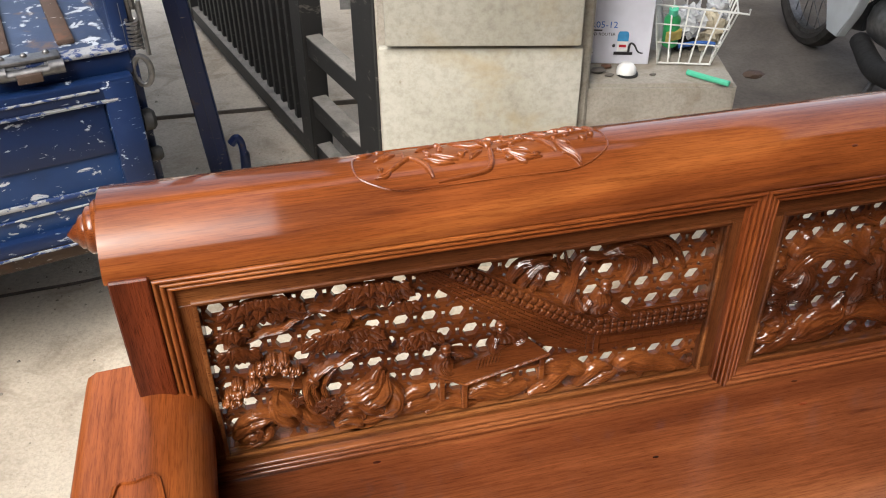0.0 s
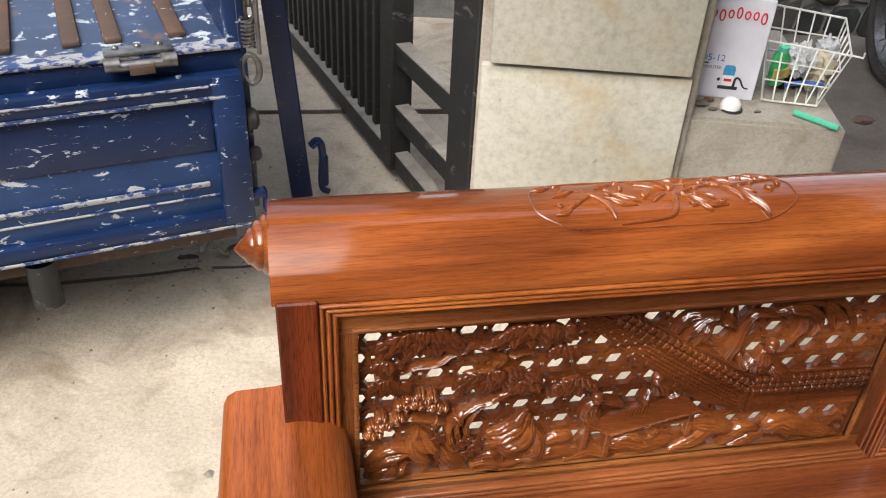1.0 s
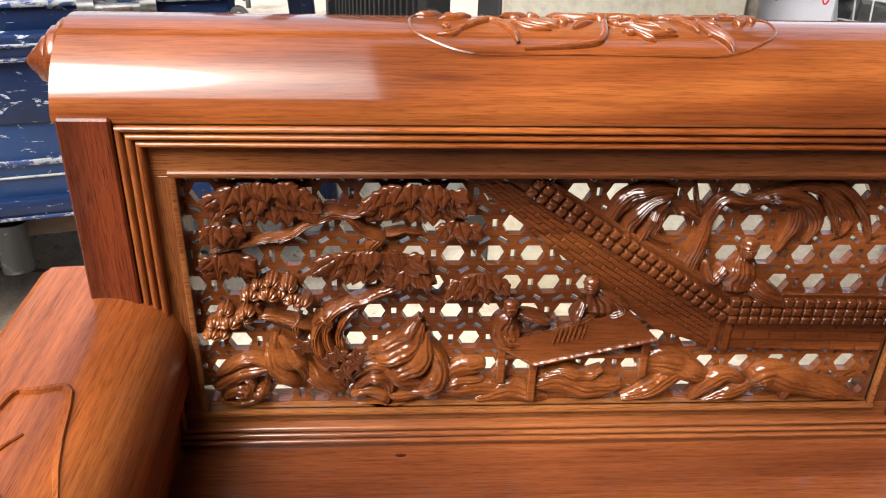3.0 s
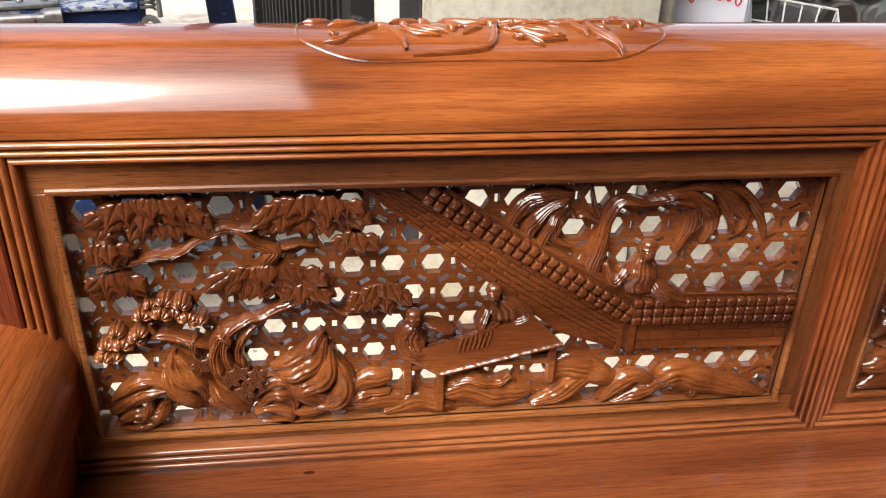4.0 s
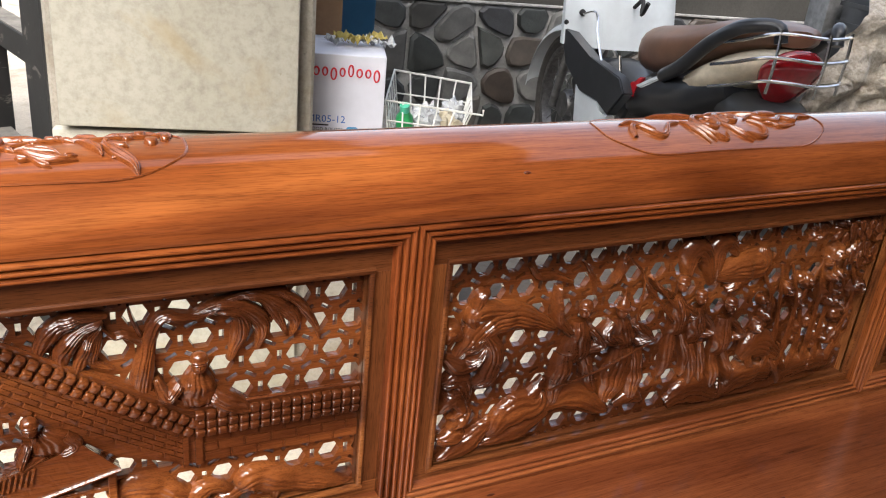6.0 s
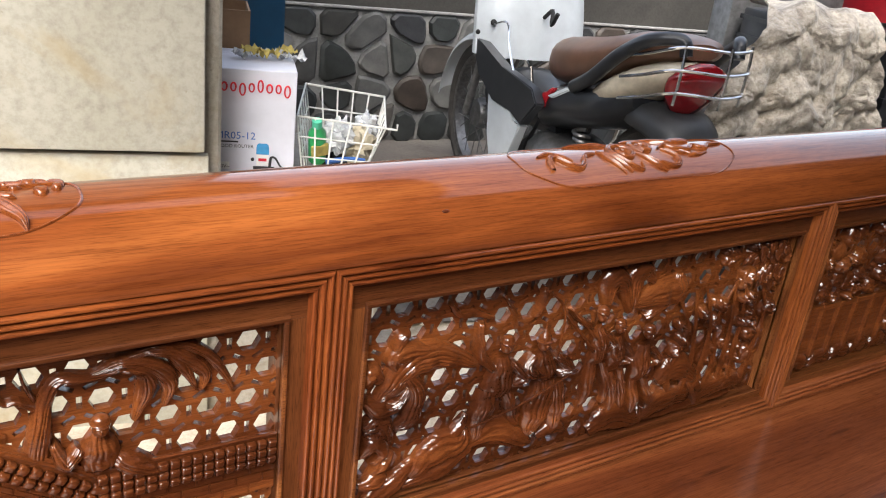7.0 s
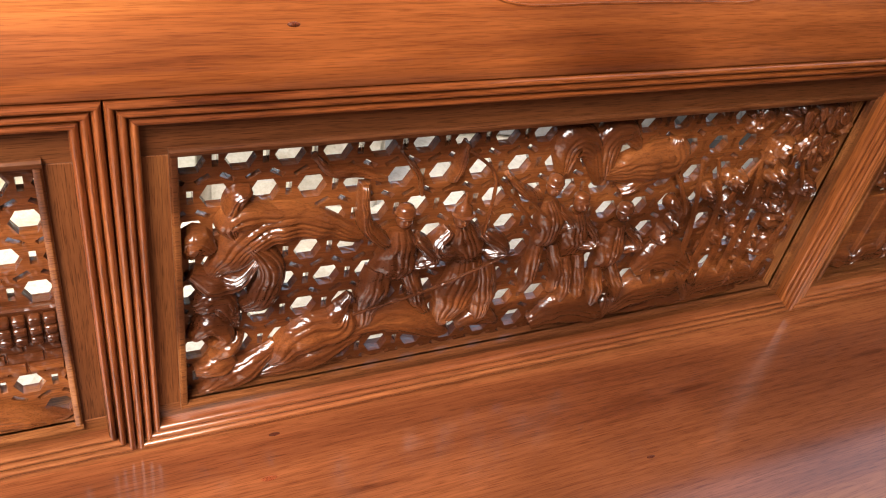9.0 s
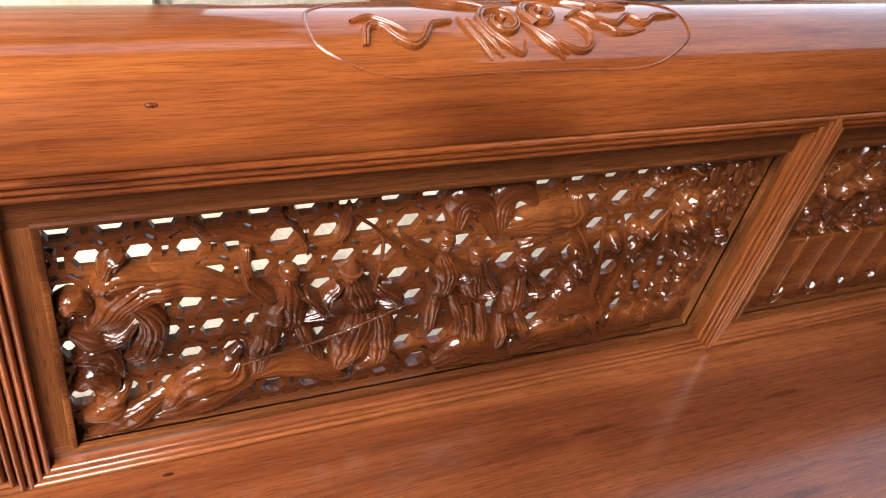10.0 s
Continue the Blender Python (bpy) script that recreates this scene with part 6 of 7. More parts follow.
gbox("stile", -0.13, -0.01, 0.03, 1.9, -0.035, 0.03)
gbox("stile", 0.345, 0.43, 0.03, 1.9, -0.03, 0.03)
gbox("stile", 1.72, 1.78, 0.03, 1.9, -0.03, 0.03)
for z in (0.03, 0.175, 0.35, 0.62, 0.88):
    gbox("cross_rail", -0.009, 0.344, z, z + 0.055)
    gbox("dust_layer", -0.009, 0.344, z + 0.0552, z + 0.058, -0.02, 0.02, gate_dust, 0.0)
gbox("bottom_rail", 0.431, 1.719, 0.03, 0.085, -0.028, 0.028)
gbox("dust_layer", 0.431, 1.719, 0.0852, 0.089, -0.028, 0.028, gate_dust, 0.0)
gbox("top_rail", -0.009, 1.719, 1.85, 1.9)
bm = bmesh.new()
box(bm, -0.012, 0.012, -0.01, 0.01, 0.0, 1.76, 0.002, 1)
finish(bm)
bar_me = bpy.data.meshes.new("bar")
bm.to_mesh(bar_me)
bm.free()
bar_me.materials.append(gate_black)
for k in range(19):
    piece("bar", bar_me, G @ Matrix.Translation((0.475 + 0.066 * k, 0, 0.089)), gate)
bm = bmesh.new()
box(bm, -0.06, -0.03, -0.05, -0.0355, 0.12, 0.2, 0.003, 1, G)
part("hinge_plate", bm, rust_metal, gate)

# ---- things on the ledge ----
white_card = plain("white_cardboard", (0.62, 0.63, 0.70), 0.6, 0, 0.06, 20)
brown_card = plain("brown_cardboard", (0.33, 0.2, 0.11), 0.8, 0, 0.15, 25, 0.1)
red_ink = plain("red_ink", (0.62, 0.02, 0.035), 0.5, 0, 0.1, 60)
blue_ink = plain("blue_ink", (0.04, 0.13, 0.42), 0.5, 0, 0.1, 60)
tool_blue = plain("tool_blue_print", (0.05, 0.28, 0.55), 0.5, 0, 0.2, 60)
black_ink = plain("black_ink", (0.02, 0.02, 0.022), 0.5, 0, 0.2, 60)
white_wire = plain("white_coated_wire", (0.72, 0.72, 0.68), 0.4, 0, 0.12, 60)
white_plastic = plain("white_plastic", (0.75, 0.75, 0.73), 0.35, 0, 0.1, 40)
film_plastic = plain("crumpled_clear_film", (0.72, 0.74, 0.76), 0.2, 0, 0.2, 80, 0.6, 0.5, 0.3)
green_plastic = plain("green_plastic", (0.03, 0.32, 0.10), 0.3, 0, 0.2, 40)
mint_plastic = plain("mint_plastic", (0.08, 0.48, 0.30), 0.35, 0, 0.1, 40)
tan_glove = plain("tan_cloth", (0.5, 0.44, 0.32), 0.9, 0, 0.2, 60, 0.3)
yellow_card = plain("yellow_paper", (0.45, 0.36, 0.1), 0.8, 0, 0.3, 50)
sky_blue = plain("blue_plastic_sheet", (0.012, 0.06, 0.12), 0.4, 0, 0.2, 10)

BX = Matrix.Translation((1.520, 2.281, 0.4555)) @ Matrix.Rotation(radians(-19), 4, "Z")
router_box = thing("carton", (1.6, 2.3, 0.456), "white printed tool carton standing on the ledge", "box")
bm = bmesh.new()
box(bm, 0, 0.160, 0, 0.15, 0, 0.222, 0.0015, 1, BX)
part("box_body", bm, white_card, router_box)
bm = bmesh.new()
slab(bm, [(0.0, 0.15), (0.16, 0.15), (0.155, 0.2), (0.005, 0.2)], 0.2205, 0.2225, BX)
part("lid_flap", bm, white_card, router_box)


def mark(name, x0, x1, z0, z1, mat, parent, lift=0.0008, bev=0.0):
    bm = bmesh.new()
    box(bm, x0, x1, -lift, -0.0001, z0, z1, bev, 1, BX)
    return part(name, bm, mat, parent)


# the maker's mark as plain red shapes
x = -0.002
for w, hgt, low in ((0.013, 0.026, 0), (0.0135, 0.0185, 0), (0.0125, 0.0185, 0), (0.0135, 0.0185, -0.008), (0.0125, 0.0185, 0), (0.0125, 0.026, 0), (0.0135, 0.0185, 0), (0.0125, 0.0185, 0), (0.0135, 0.0185, -0.008)):
    bm = bmesh.new()
    cxm, czm = x + w / 2, 0.188 + (low + hgt) / 2
    ring = [BX @ Vector((cxm + (w / 2 - 0.0015) * math.cos(a), -0.0006, 0.178 + low / 2 + hgt / 2 + (hgt - low) / 2 * 0.86 * math.sin(a))) for a in [2 * math.pi * q / 14 for q in range(14)]]
    tube(bm, ring, 0.0027, 6, flat=0.6, smooth_pts=False, closed=True)
    part("red_mark", bm, red_ink, router_box)
    x += w + 0.0042


def lettering(text, x, z, size, mat, parent):
    cu = bpy.data.curves.new("lettering", "FONT")
    cu.body, cu.size, cu.extrude, cu.resolution_u = text, size, 0.0002, 2
    tmp = bpy.data.objects.new("tmp", cu)
    scene.collection.objects.link(tmp)
    me = bpy.data.meshes.new_from_object(tmp.evaluated_get(bpy.context.evaluated_depsgraph_get()))
    bpy.data.objects.remove(tmp)
    bpy.data.curves.remove(cu)
    me.materials.clear()
    me.materials.append(mat)
    me.name = "lettering"
    piece("lettering", me, BX @ Matrix.Translation((x, -0.0008, z)) @ Matrix.Rotation(radians(90), 4, "X"), parent)


lettering("MR05-12", 0.006, 0.084, 0.021, blue_ink, router_box)
lettering("WOOD ROUTER", 0.006, 0.066, 0.0098, black_ink, router_box)
mark("small_print", 0.008, 0.05, 0.0765, 0.0795, black_ink, router_box)
mark("voltage_label", 0.004, 0.034, 0.02, 0.036, white_plastic, router_box, 0.0006)
lettering("220V~", 0.006, 0.0235, 0.0105, black_ink, router_box)
# printed picture of the router
bm = bmesh.new()
lathe(bm, [(0.0125, 0), (0.0125, 0.014), (0.011, 0.02), (0.008, 0.0225)], BX @ Matrix.Translation((0.098, -0.0005, 0.054)) @ Matrix.Diagonal((1, 0.04, 1, 1)), 14)
part("printed_motor", bm, tool_blue, router_box)
mark("printed_motor_body", 0.086, 0.110, 0.030, 0.053, white_plastic, router_box, 0.0014, 0.0005)
mark("printed_red_badge", 0.09, 0.106, 0.040, 0.046, red_ink, router_box, 0.0018)
mark("printed_base", 0.080, 0.122, 0.022, 0.029, black_ink, router_box, 0.0012)
bm = bmesh.new()
tube(bm, [BX @ Vector(p) for p in ((0.112, -0.0006, 0.027), (0.115, -0.0006, 0.048), (0.124, -0.0006, 0.046), (0.134, -0.0006, 0.03), (0.145, -0.0006, 0.0265))], 0.003, 6, 4, 0.0015)
part("printed_handle", bm, black_ink, router_box)
bm = bmesh.new()
ball(bm, BX @ Vector((0.079, -0.0006, 0.043)), (0.0045, 0.0006, 0.004), 10, 6)
part("printed_knob", bm, black_ink, router_box)

C2 = Matrix.Translation((1.535, 2.50, 0.4555)) @ Matrix.Rotation(radians(-17), 4, "Z")
carton = thing("carton", (1.6, 2.5, 0.456), "opened brown cardboard carton behind the white one", "box")
for name, x0, x1, y0, y1, z1 in (("box_side", 0.0, 0.128, 0, 0.004, 0.30), ("box_side", 0.0, 0.128, 0.15, 0.154, 0.30), ("box_side", 0.0, 0.004, 0.0045, 0.1495, 0.30), ("box_side", 0.124, 0.128, 0.0045, 0.1495, 0.30), ("box_bottom", 0.0045, 0.1235, 0.0045, 0.1495, 0.05)):
    bm = bmesh.new()
    box(bm, x0, x1, y0, y1, 0, z1, 0, 1, C2)
    part(name, bm, brown_card, carton)
scrap = thing("paper_scrap", (1.66, 2.42, 0.455), "crumpled yellow paper and plastic offcuts", "waste")
for k in range(7):
    bm = bmesh.new()
    c = BX @ Vector((0.055 + 0.018 * k, 0.10 + 0.012 * (k % 3), 0.226 + 0.006 * (k % 2)))
    sheet(bm, lambda u, v: c + Vector((0.035 * (u - 0.5), 0.03 * (v - 0.5), 0.008 + 0.02 * noise.noise((u * 3 + k, v * 3, k * 2.0)))), 6, 6, (0, 0, -0.0008))
    part("crumple", bm, yellow_card if k % 2 else film_plastic, scrap)
blue_sheet = thing("blue_crate", (1.62, 2.80, 0.0), "blue plastic crate standing behind the cartons", "crate")
bm = bmesh.new()
box(bm, 1.50, 1.90, 2.86, 3.15, 0.0, 0.82, 0.012, 2)
box(bm, 1.49, 1.91, 2.85, 3.16, 0.78, 0.83, 0.006, 2)
part("crate_body", bm, sky_blue, blue_sheet)

# wire basket with odds and ends
basket = thing("wire_basket", (1.79, 2.26, 0.456), "white coated wire basket full of odds and ends", "basket")
FL, FR, BL, BR = Vector((1.683, 2.250, 0.586)), Vector((1.862, 2.203, 0.566)), Vector((1.775, 2.425, 0.609)), Vector((1.948, 2.375, 0.588))
fl, fr, bl, br = Vector((1.690, 2.222, 0.461)), Vector((1.800, 2.182, 0.461)), Vector((1.772, 2.36, 0.461)), Vector((1.895, 2.325, 0.461))


def wire(pts, r=0.0019, name="wire", cl=False):
    bm = bmesh.new()
    tube(bm, pts, r, 6, smooth_pts=False, closed=cl)
    part(name, bm, white_wire, basket)


wire([FL, FR, BR, BL], 0.0027, "rim", True)
wire([fl, fr, br, bl], 0.0027, "base_ring", True)
for h in (0.36, 0.68):
    wire([a + (b - a) * h for a, b in ((fl, FL), (fr, FR), (br, BR), (bl, BL))], 0.0019, "hoop", True)
for (a, b), (c, d), n in (((fl, fr), (FL, FR), 5), ((bl, br), (BL, BR), 5), ((fl, bl), (FL, BL), 5), ((fr, br), (FR, BR), 5)):
    for k in range(n + 1):
        q = k / n
        wire([a + (b - a) * q, c + (d - c) * q])
for k in range(1, 5):
    wire([fl + (fr - fl) * k / 5, bl + (br - bl) * k / 5])
wire([FR, FR + Vector((0.022, -0.01, -0.002)), FR + Vector((0.022, -0.01, 0.01))], 0.0024, "hook")
bottle = thing("plastic_bottle", (1.745, 2.27, 0.463), "small green plastic bottle lying in the basket", "bottle")
bm = bmesh.new()
lathe(bm, [(0.004, 0.1), (0.009, 0.097), (0.009, 0.085), (0.018, 0.072), (0.0185, 0.0), (0.015, -0.004)], Matrix.Translation((1.742, 2.272, 0.485)) @ Matrix.Rotation(0.35, 4, "X") @ Matrix.Rotation(-0.2, 4, "Y"), 16)
part("bottle_body", bm, green_plastic, bottle)
bm = bmesh.new()
lathe(bm, [(0.0105, 0.086), (0.0105, 0.102)], Matrix.Translation((1.742, 2.272, 0.485)) @ Matrix.Rotation(0.35, 4, "X") @ Matrix.Rotation(-0.2, 4, "Y"), 14)
part("cap", bm, mint_plastic, bottle)
bm = bmesh.new()
box(bm, -0.0188, 0.0188, -0.0188, -0.012, 0.02, 0.05, 0.002, 1, Matrix.Translation((1.742, 2.272, 0.485)) @ Matrix.Rotation(0.35, 4, "X") @ Matrix.Rotation(-0.2, 4, "Y"))
part("label", bm, yellow_card, bottle)
for k, (x, y, z, s, mat, lab) in enumerate(((1.785, 2.265, 0.535, 0.045, film_plastic, "crumpled clear plastic bag"), (1.825, 2.26, 0.515, 0.05, tan_glove, "pale cloth work glove"), (1.862, 2.29, 0.545, 0.035, film_plastic, "crumpled clear plastic bag"), (1.80, 2.30, 0.485, 0.045, black_rubber, "dark rubber scrap"))):
    bag = thing("crumpled_bag" if mat is film_plastic else ("work_glove" if mat is tan_glove else "rubber_scrap"), (x, y, z), lab + " in the wire basket", "waste")
    bm = bmesh.new()
    vs = ball(bm, (0, 0, 0), 1, 22, 14)
    for v in vs:
        q = v.co.copy()
        v.co = Vector((x, y, z)) + q * s * (0.75 + 0.45 * noise.noise(q * 2.2 + Vector((k * 3, 0, 0))) + 0.2 * noise.noise(q * 6 + Vector((k, 2, 0))))
    part("crumple", bm, mat, bag, angle=25)
blue_tool = thing("chisel", (1.79, 2.24, 0.5), "small blue handled tool in the basket", "tool")
bm = bmesh.new()
tube(bm, [(1.745, 2.235, 0.49), (1.79, 2.225, 0.497), (1.825, 2.215, 0.495)], 0.006, 8, 3, 0.004)
part("tool_handle", bm, blue_ink, blue_tool)
stick = thing("green_stick", (1.75, 2.12, 0.456), "mint green plastic stick lying over the ledge edge", "stick")
bm = bmesh.new()
tube(bm, [(1.728, 2.150, 0.463), (1.755, 2.108, 0.463), (1.785, 2.070, 0.462)], 0.0065, 10, 3)
part("handle_rod", bm, mint_plastic, stick)
# domed white plastic cap with a black rim
cap = thing("plastic_cap", (1.598, 2.195, 0.455), "small round white plastic cap lying on the ledge", "pot")
bm = bmesh.new()
lathe(bm, [(0.021, 0.0), (0.0225, 0.006), (0.021, 0.016), (0.015, 0.024), (0.006, 0.0275), (0.0005, 0.028)], Matrix.Translation((1.600, 2.190, 0.4558)), 22)
part("cap_dome", bm, white_plastic, cap)
bm = bmesh.new()
lathe(bm, [(0.0232, 0.0), (0.0232, 0.005)], Matrix.Translation((1.602, 2.187, 0.4556)), 22)
part("cap_rim", bm, black_rubber, cap)
for k, (x, y, s) in enumerate(((1.545, 2.215, 0.012), (1.572, 2.235, 0.009), (1.56, 2.19, 0.007), (1.86, 2.10, 0.016), (1.655, 2.17, 0.005))):
    st = thing("debris", (x, y, 0.455), "small brown scrap on the dusty ledge", "debris")
    bm = bmesh.new()
    for v in ball(bm, (0, 0, 0), 1, 10, 6):
        v.co = Vector((x, y, 0.4555 + s * 0.5)) + Vector((v.co.x * s * 1.5, v.co.y * s, v.co.z * s * 0.5)) * (1 + 0.4 * noise.noise(v.co * 2 + Vector((k, k, 0))))
    part("scrap", bm, rust_metal if k % 2 else earth_and_shade, st)

# ---- motorbike parked by the wall ----
bike_white = plain("white_bike_plastic", (0.66, 0.71, 0.74), 0.22, 0, 0.08, 12, 0, 0.6)
bike_black = plain("black_bike_plastic", (0.022, 0.024, 0.028), 0.35, 0, 0.25, 20, 0, 0.2)
bike_grey = plain("grey_bike_plastic", (0.04, 0.042, 0.045), 0.45, 0, 0.25, 20)
seat_vinyl = plain("brown_seat_vinyl", (0.15, 0.075, 0.045), 0.36, 0, 0.25, 9, 0.05)
lens_red = plain("red_lamp_lens", (0.25, 0.006, 0.01), 0.12, 0, 0.15, 60, 0, 0.8)
cream_lens = plain("cream_lamp_lens", (0.62, 0.55, 0.42), 0.2, 0, 0.15, 40, 0, 0.8)
decal_red = plain("red_decal", (0.5, 0.02, 0.03), 0.3, 0, 0.1, 60)
engine_metal = plain("engine_alloy", (0.25, 0.25, 0.25), 0.45, 0.8, 0.3, 40)
tyre_rubber = plain("dusty_tyre_rubber", (0.05, 0.045, 0.04), 0.8, 0, 0.35, 30, 0.3)
B = Matrix.Translation((2.895, 3.30, 0)) @ Matrix.Rotation(math.atan2(-1.25, -0.21), 4, "Z")
bike = thing("motorbike", (2.85, 2.75, 0.0), "white and black motorbike with a brown seat by the stone wall", "motorbike")


REAR = (0.12, 0.022)


def V(u, z, w=0.0):
    """Along the bike from the front axle, height, and across (positive towards the yard)."""
    return B @ Vector((u + (REAR[0] * (1.25 - u) / 0.8 if u > 0.41 else 0.0), -w, z + (REAR[1] if u > 0.41 else 0.0)))


def bpart(name, bm, mat, parent=None, label="", angle=40):
    return part(name, bm, mat, parent or bike, label, angle=angle)


def loft(rows, n=14):
    """A closed body through cross-sections: (u, z, half width, half height)."""
    bm = bmesh.new()
    rings = []
    for u, z, hw, hh in [tuple(r) for r in smooth_path(rows, 4)]:
        rings.append([bm.verts.new(V(u, z + hh * math.copysign(abs(math.sin(a)) ** 0.8, math.sin(a)), hw * math.copysign(abs(math.cos(a)) ** 0.8, math.cos(a)))) for a in [2 * math.pi * k / n for k in range(n)]])
    for a, b in zip(rings, rings[1:]):
        for k in range(n):
            bm.faces.new((a[k], a[(k + 1) % n], b[(k + 1) % n], b[k]))
    bm.faces.new(rings[0][::-1])
    bm.faces.new(rings[-1])
    return bm


def plate(pts, w0, w1):
    """A flat outline of (u, z) with thickness across the bike."""
    bm = bmesh.new()
    a = [bm.verts.new(V(u, z, w0)) for u, z in pts]
    b = [bm.verts.new(V(u, z, w1)) for u, z in pts]
    for k in range(len(pts)):
        j = (k + 1) % len(pts)
        bm.faces.new((a[k], a[j], b[j], b[k]))
    bm.faces.new(a[::-1])
    bm.faces.new(b)
    bmesh.ops.bevel(bm, geom=list(bm.edges), offset=0.004, segments=2, affect="EDGES")
    return bm


def wheel(u, r, name):
    X = B @ Matrix.Translation((u, 0, r)) @ Matrix.Rotation(radians(90), 4, "X")
    bm = bmesh.new()
    prof = [(r - 0.05, -0.022), (r - 0.03, -0.034), (r - 0.01, -0.028), (r, -0.012), (r, 0.012), (r - 0.01, 0.028), (r - 0.03, 0.034), (r - 0.05, 0.022), (r - 0.05, -0.022)]
    lathe(bm, prof, X, 40, False)
    hub = bpart(name, bm, tyre_rubber)
    bm = bmesh.new()
    lathe(bm, [(r - 0.062, -0.02), (r - 0.048, -0.024), (r - 0.048, 0.024), (r - 0.062, 0.02), (r - 0.062, -0.02)], X, 40, False)
    bpart("rim", bm, steel, hub)
    bm = bmesh.new()
    lathe(bm, [(0.05, -0.03), (0.06, -0.01), (0.06, 0.01), (0.05, 0.03)], X, 20)
    bpart("hub", bm, engine_metal, hub)
    for k in range(24):
        a = 2 * math.pi * k / 24
        bm = bmesh.new()
        s = 0.2 if k % 2 else -0.2
        tube(bm, [X @ Vector((0.055 * math.cos(a + s * 3), 0.055 * math.sin(a + s * 3), 0.02 if k % 4 < 2 else -0.02)), X @ Vector(((r - 0.055) * math.cos(a), (r - 0.055) * math.sin(a), 0))], 0.0018, 5, 1)
        bpart("spoke", bm, steel, hub)


wheel(0.0, 0.275, "front_wheel")
wheel(1.13, 0.275, "rear_wheel")
# front mudguard
bm = bmesh.new()
sheet(bm, lambda u, v: V(0.02 - 0.325 * math.cos(radians(5 + 120 * u)), 0.275 + 0.30 * math.sin(radians(5 + 120 * u)) * (1.0 if u < 0.8 else 1.0), 0.062 * math.sin(math.pi * (v - 0.5)) ) + Vector((0, 0, 0.035 * math.cos(math.pi * (v - 0.5)) - 0.02)), 18, 8, (0, 0, -0.004))
bpart("front_mudguard", bm, bike_white)
for w in (-0.07, 0.07):
    bm = bmesh.new()
    tube(bm, [V(0.0, 0.275, w), V(0.12, 0.62, w)], 0.016, 10, 2)
    bpart("fork_leg", bm, engine_metal)
# leg shields and the white inner panel
REAR = (0.0, 0.0)
for w0, w1 in ((0.15, 0.185), (-0.185, -0.15)):
    bm = plate([(0.215, 0.61), (0.30, 0.595), (0.47, 0.55), (0.68, 0.53), (0.72, 0.49), (0.64, 0.405), (0.565, 0.435), (0.43, 0.43), (0.30, 0.49)], w0, w1)
    bpart("inner_shield", bm, bike_black)
    bm = plate([(0.385, 0.45), (0.43, 0.425), (0.56, 0.43), (0.57, 0.40), (0.63, 0.40), (0.585, 0.31), (0.53, 0.22), (0.46, 0.22), (0.41, 0.32)], w0 - 0.004, w1 - 0.006)
    bpart("leg_shield", bm, bike_white, None, "white leg shield")
bm = bmesh.new()
sheet(bm, lambda u, v: V(0.30 - 0.085 * abs(2 * u - 1) ** 2.5 + 0.05 * (1 - v) - 0.06 * v * v, 0.55 + 0.42 * v, (0.21 - 0.05 * v ** 3) * (2 * u - 1) - 0.02), 16, 10, tuple(B.to_3x3() @ Vector((-0.02, 0, 0))))
bpart("front_cover", bm, bike_white, None, "glossy white inner front cover")
bm = loft([(0.24, 0.42, 0.12, 0.08), (0.38, 0.44, 0.11, 0.09), (0.52, 0.42, 0.08, 0.07), (0.66, 0.42, 0.07, 0.06)], 14)
bpart("centre_tunnel", bm, bike_black)
bm = loft([(0.05, 0.92, 0.06, 0.05), (0.15, 0.96, 0.17, 0.08), (0.27, 0.99, 0.17, 0.06), (0.35, 0.97, 0.09, 0.04)], 18)
bpart("headset", bm, bike_white)
bm = loft([(0.06, 0.50, 0.06, 0.12), (0.12, 0.66, 0.09, 0.14), (0.2, 0.84, 0.08, 0.10)], 14)
bpart("front_fairing", bm, bike_white)
for w in (-0.32, 0.32):
    bm = bmesh.new()
    tube(bm, [V(0.24, 0.98, w * 0.4), V(0.27, 1.01, w * 0.8), V(0.32, 1.01, w)], 0.014, 8, 3)
    bpart("handlebar", bm, black_rubber)
bm = bmesh.new()
tube(bm, [V(0.30, 0.655, 0.15), V(0.40, 0.675, 0.15), V(0.46, 0.60, 0.16), V(0.58, 0.465, 0.16), V(0.63, 0.49, 0.15), V(0.60, 0.58, 0.15)], 0.004, 6, 4)
bpart("luggage_hook", bm, chrome, None, "bent chrome luggage hook")
bm = bmesh.new()
tube(bm, [V(0.33, 0.69, -0.02), V(0.38, 0.72, -0.02), V(0.42, 0.68, 0.0), V(0.45, 0.72, 0.0)], 0.007, 6, 4)
bpart("helmet_hook", bm, black_rubber)
for u, z, w in ((0.30, 0.66, 0.15), (0.255, 0.62, 0.18), (0.3, 0.74, 0.03), (0.27, 0.78, 0.12)):
    bm = bmesh.new()
    ball(bm, V(u, z, w), 0.011, 8, 6)
    bpart("screw_cap", bm, black_rubber)
REAR = (0.12, 0.022)
# seat
bm = loft([(0.455, 0.57, 0.03, 0.05), (0.50, 0.585, 0.10, 0.07), (0.62, 0.60, 0.125, 0.075), (0.80, 0.635, 0.135, 0.07), (0.98, 0.69, 0.135, 0.055), (1.10, 0.715, 0.11, 0.035), (1.16, 0.72, 0.05, 0.02)], 20)
bpart("seat", bm, seat_vinyl, None, "smooth brown vinyl seat")
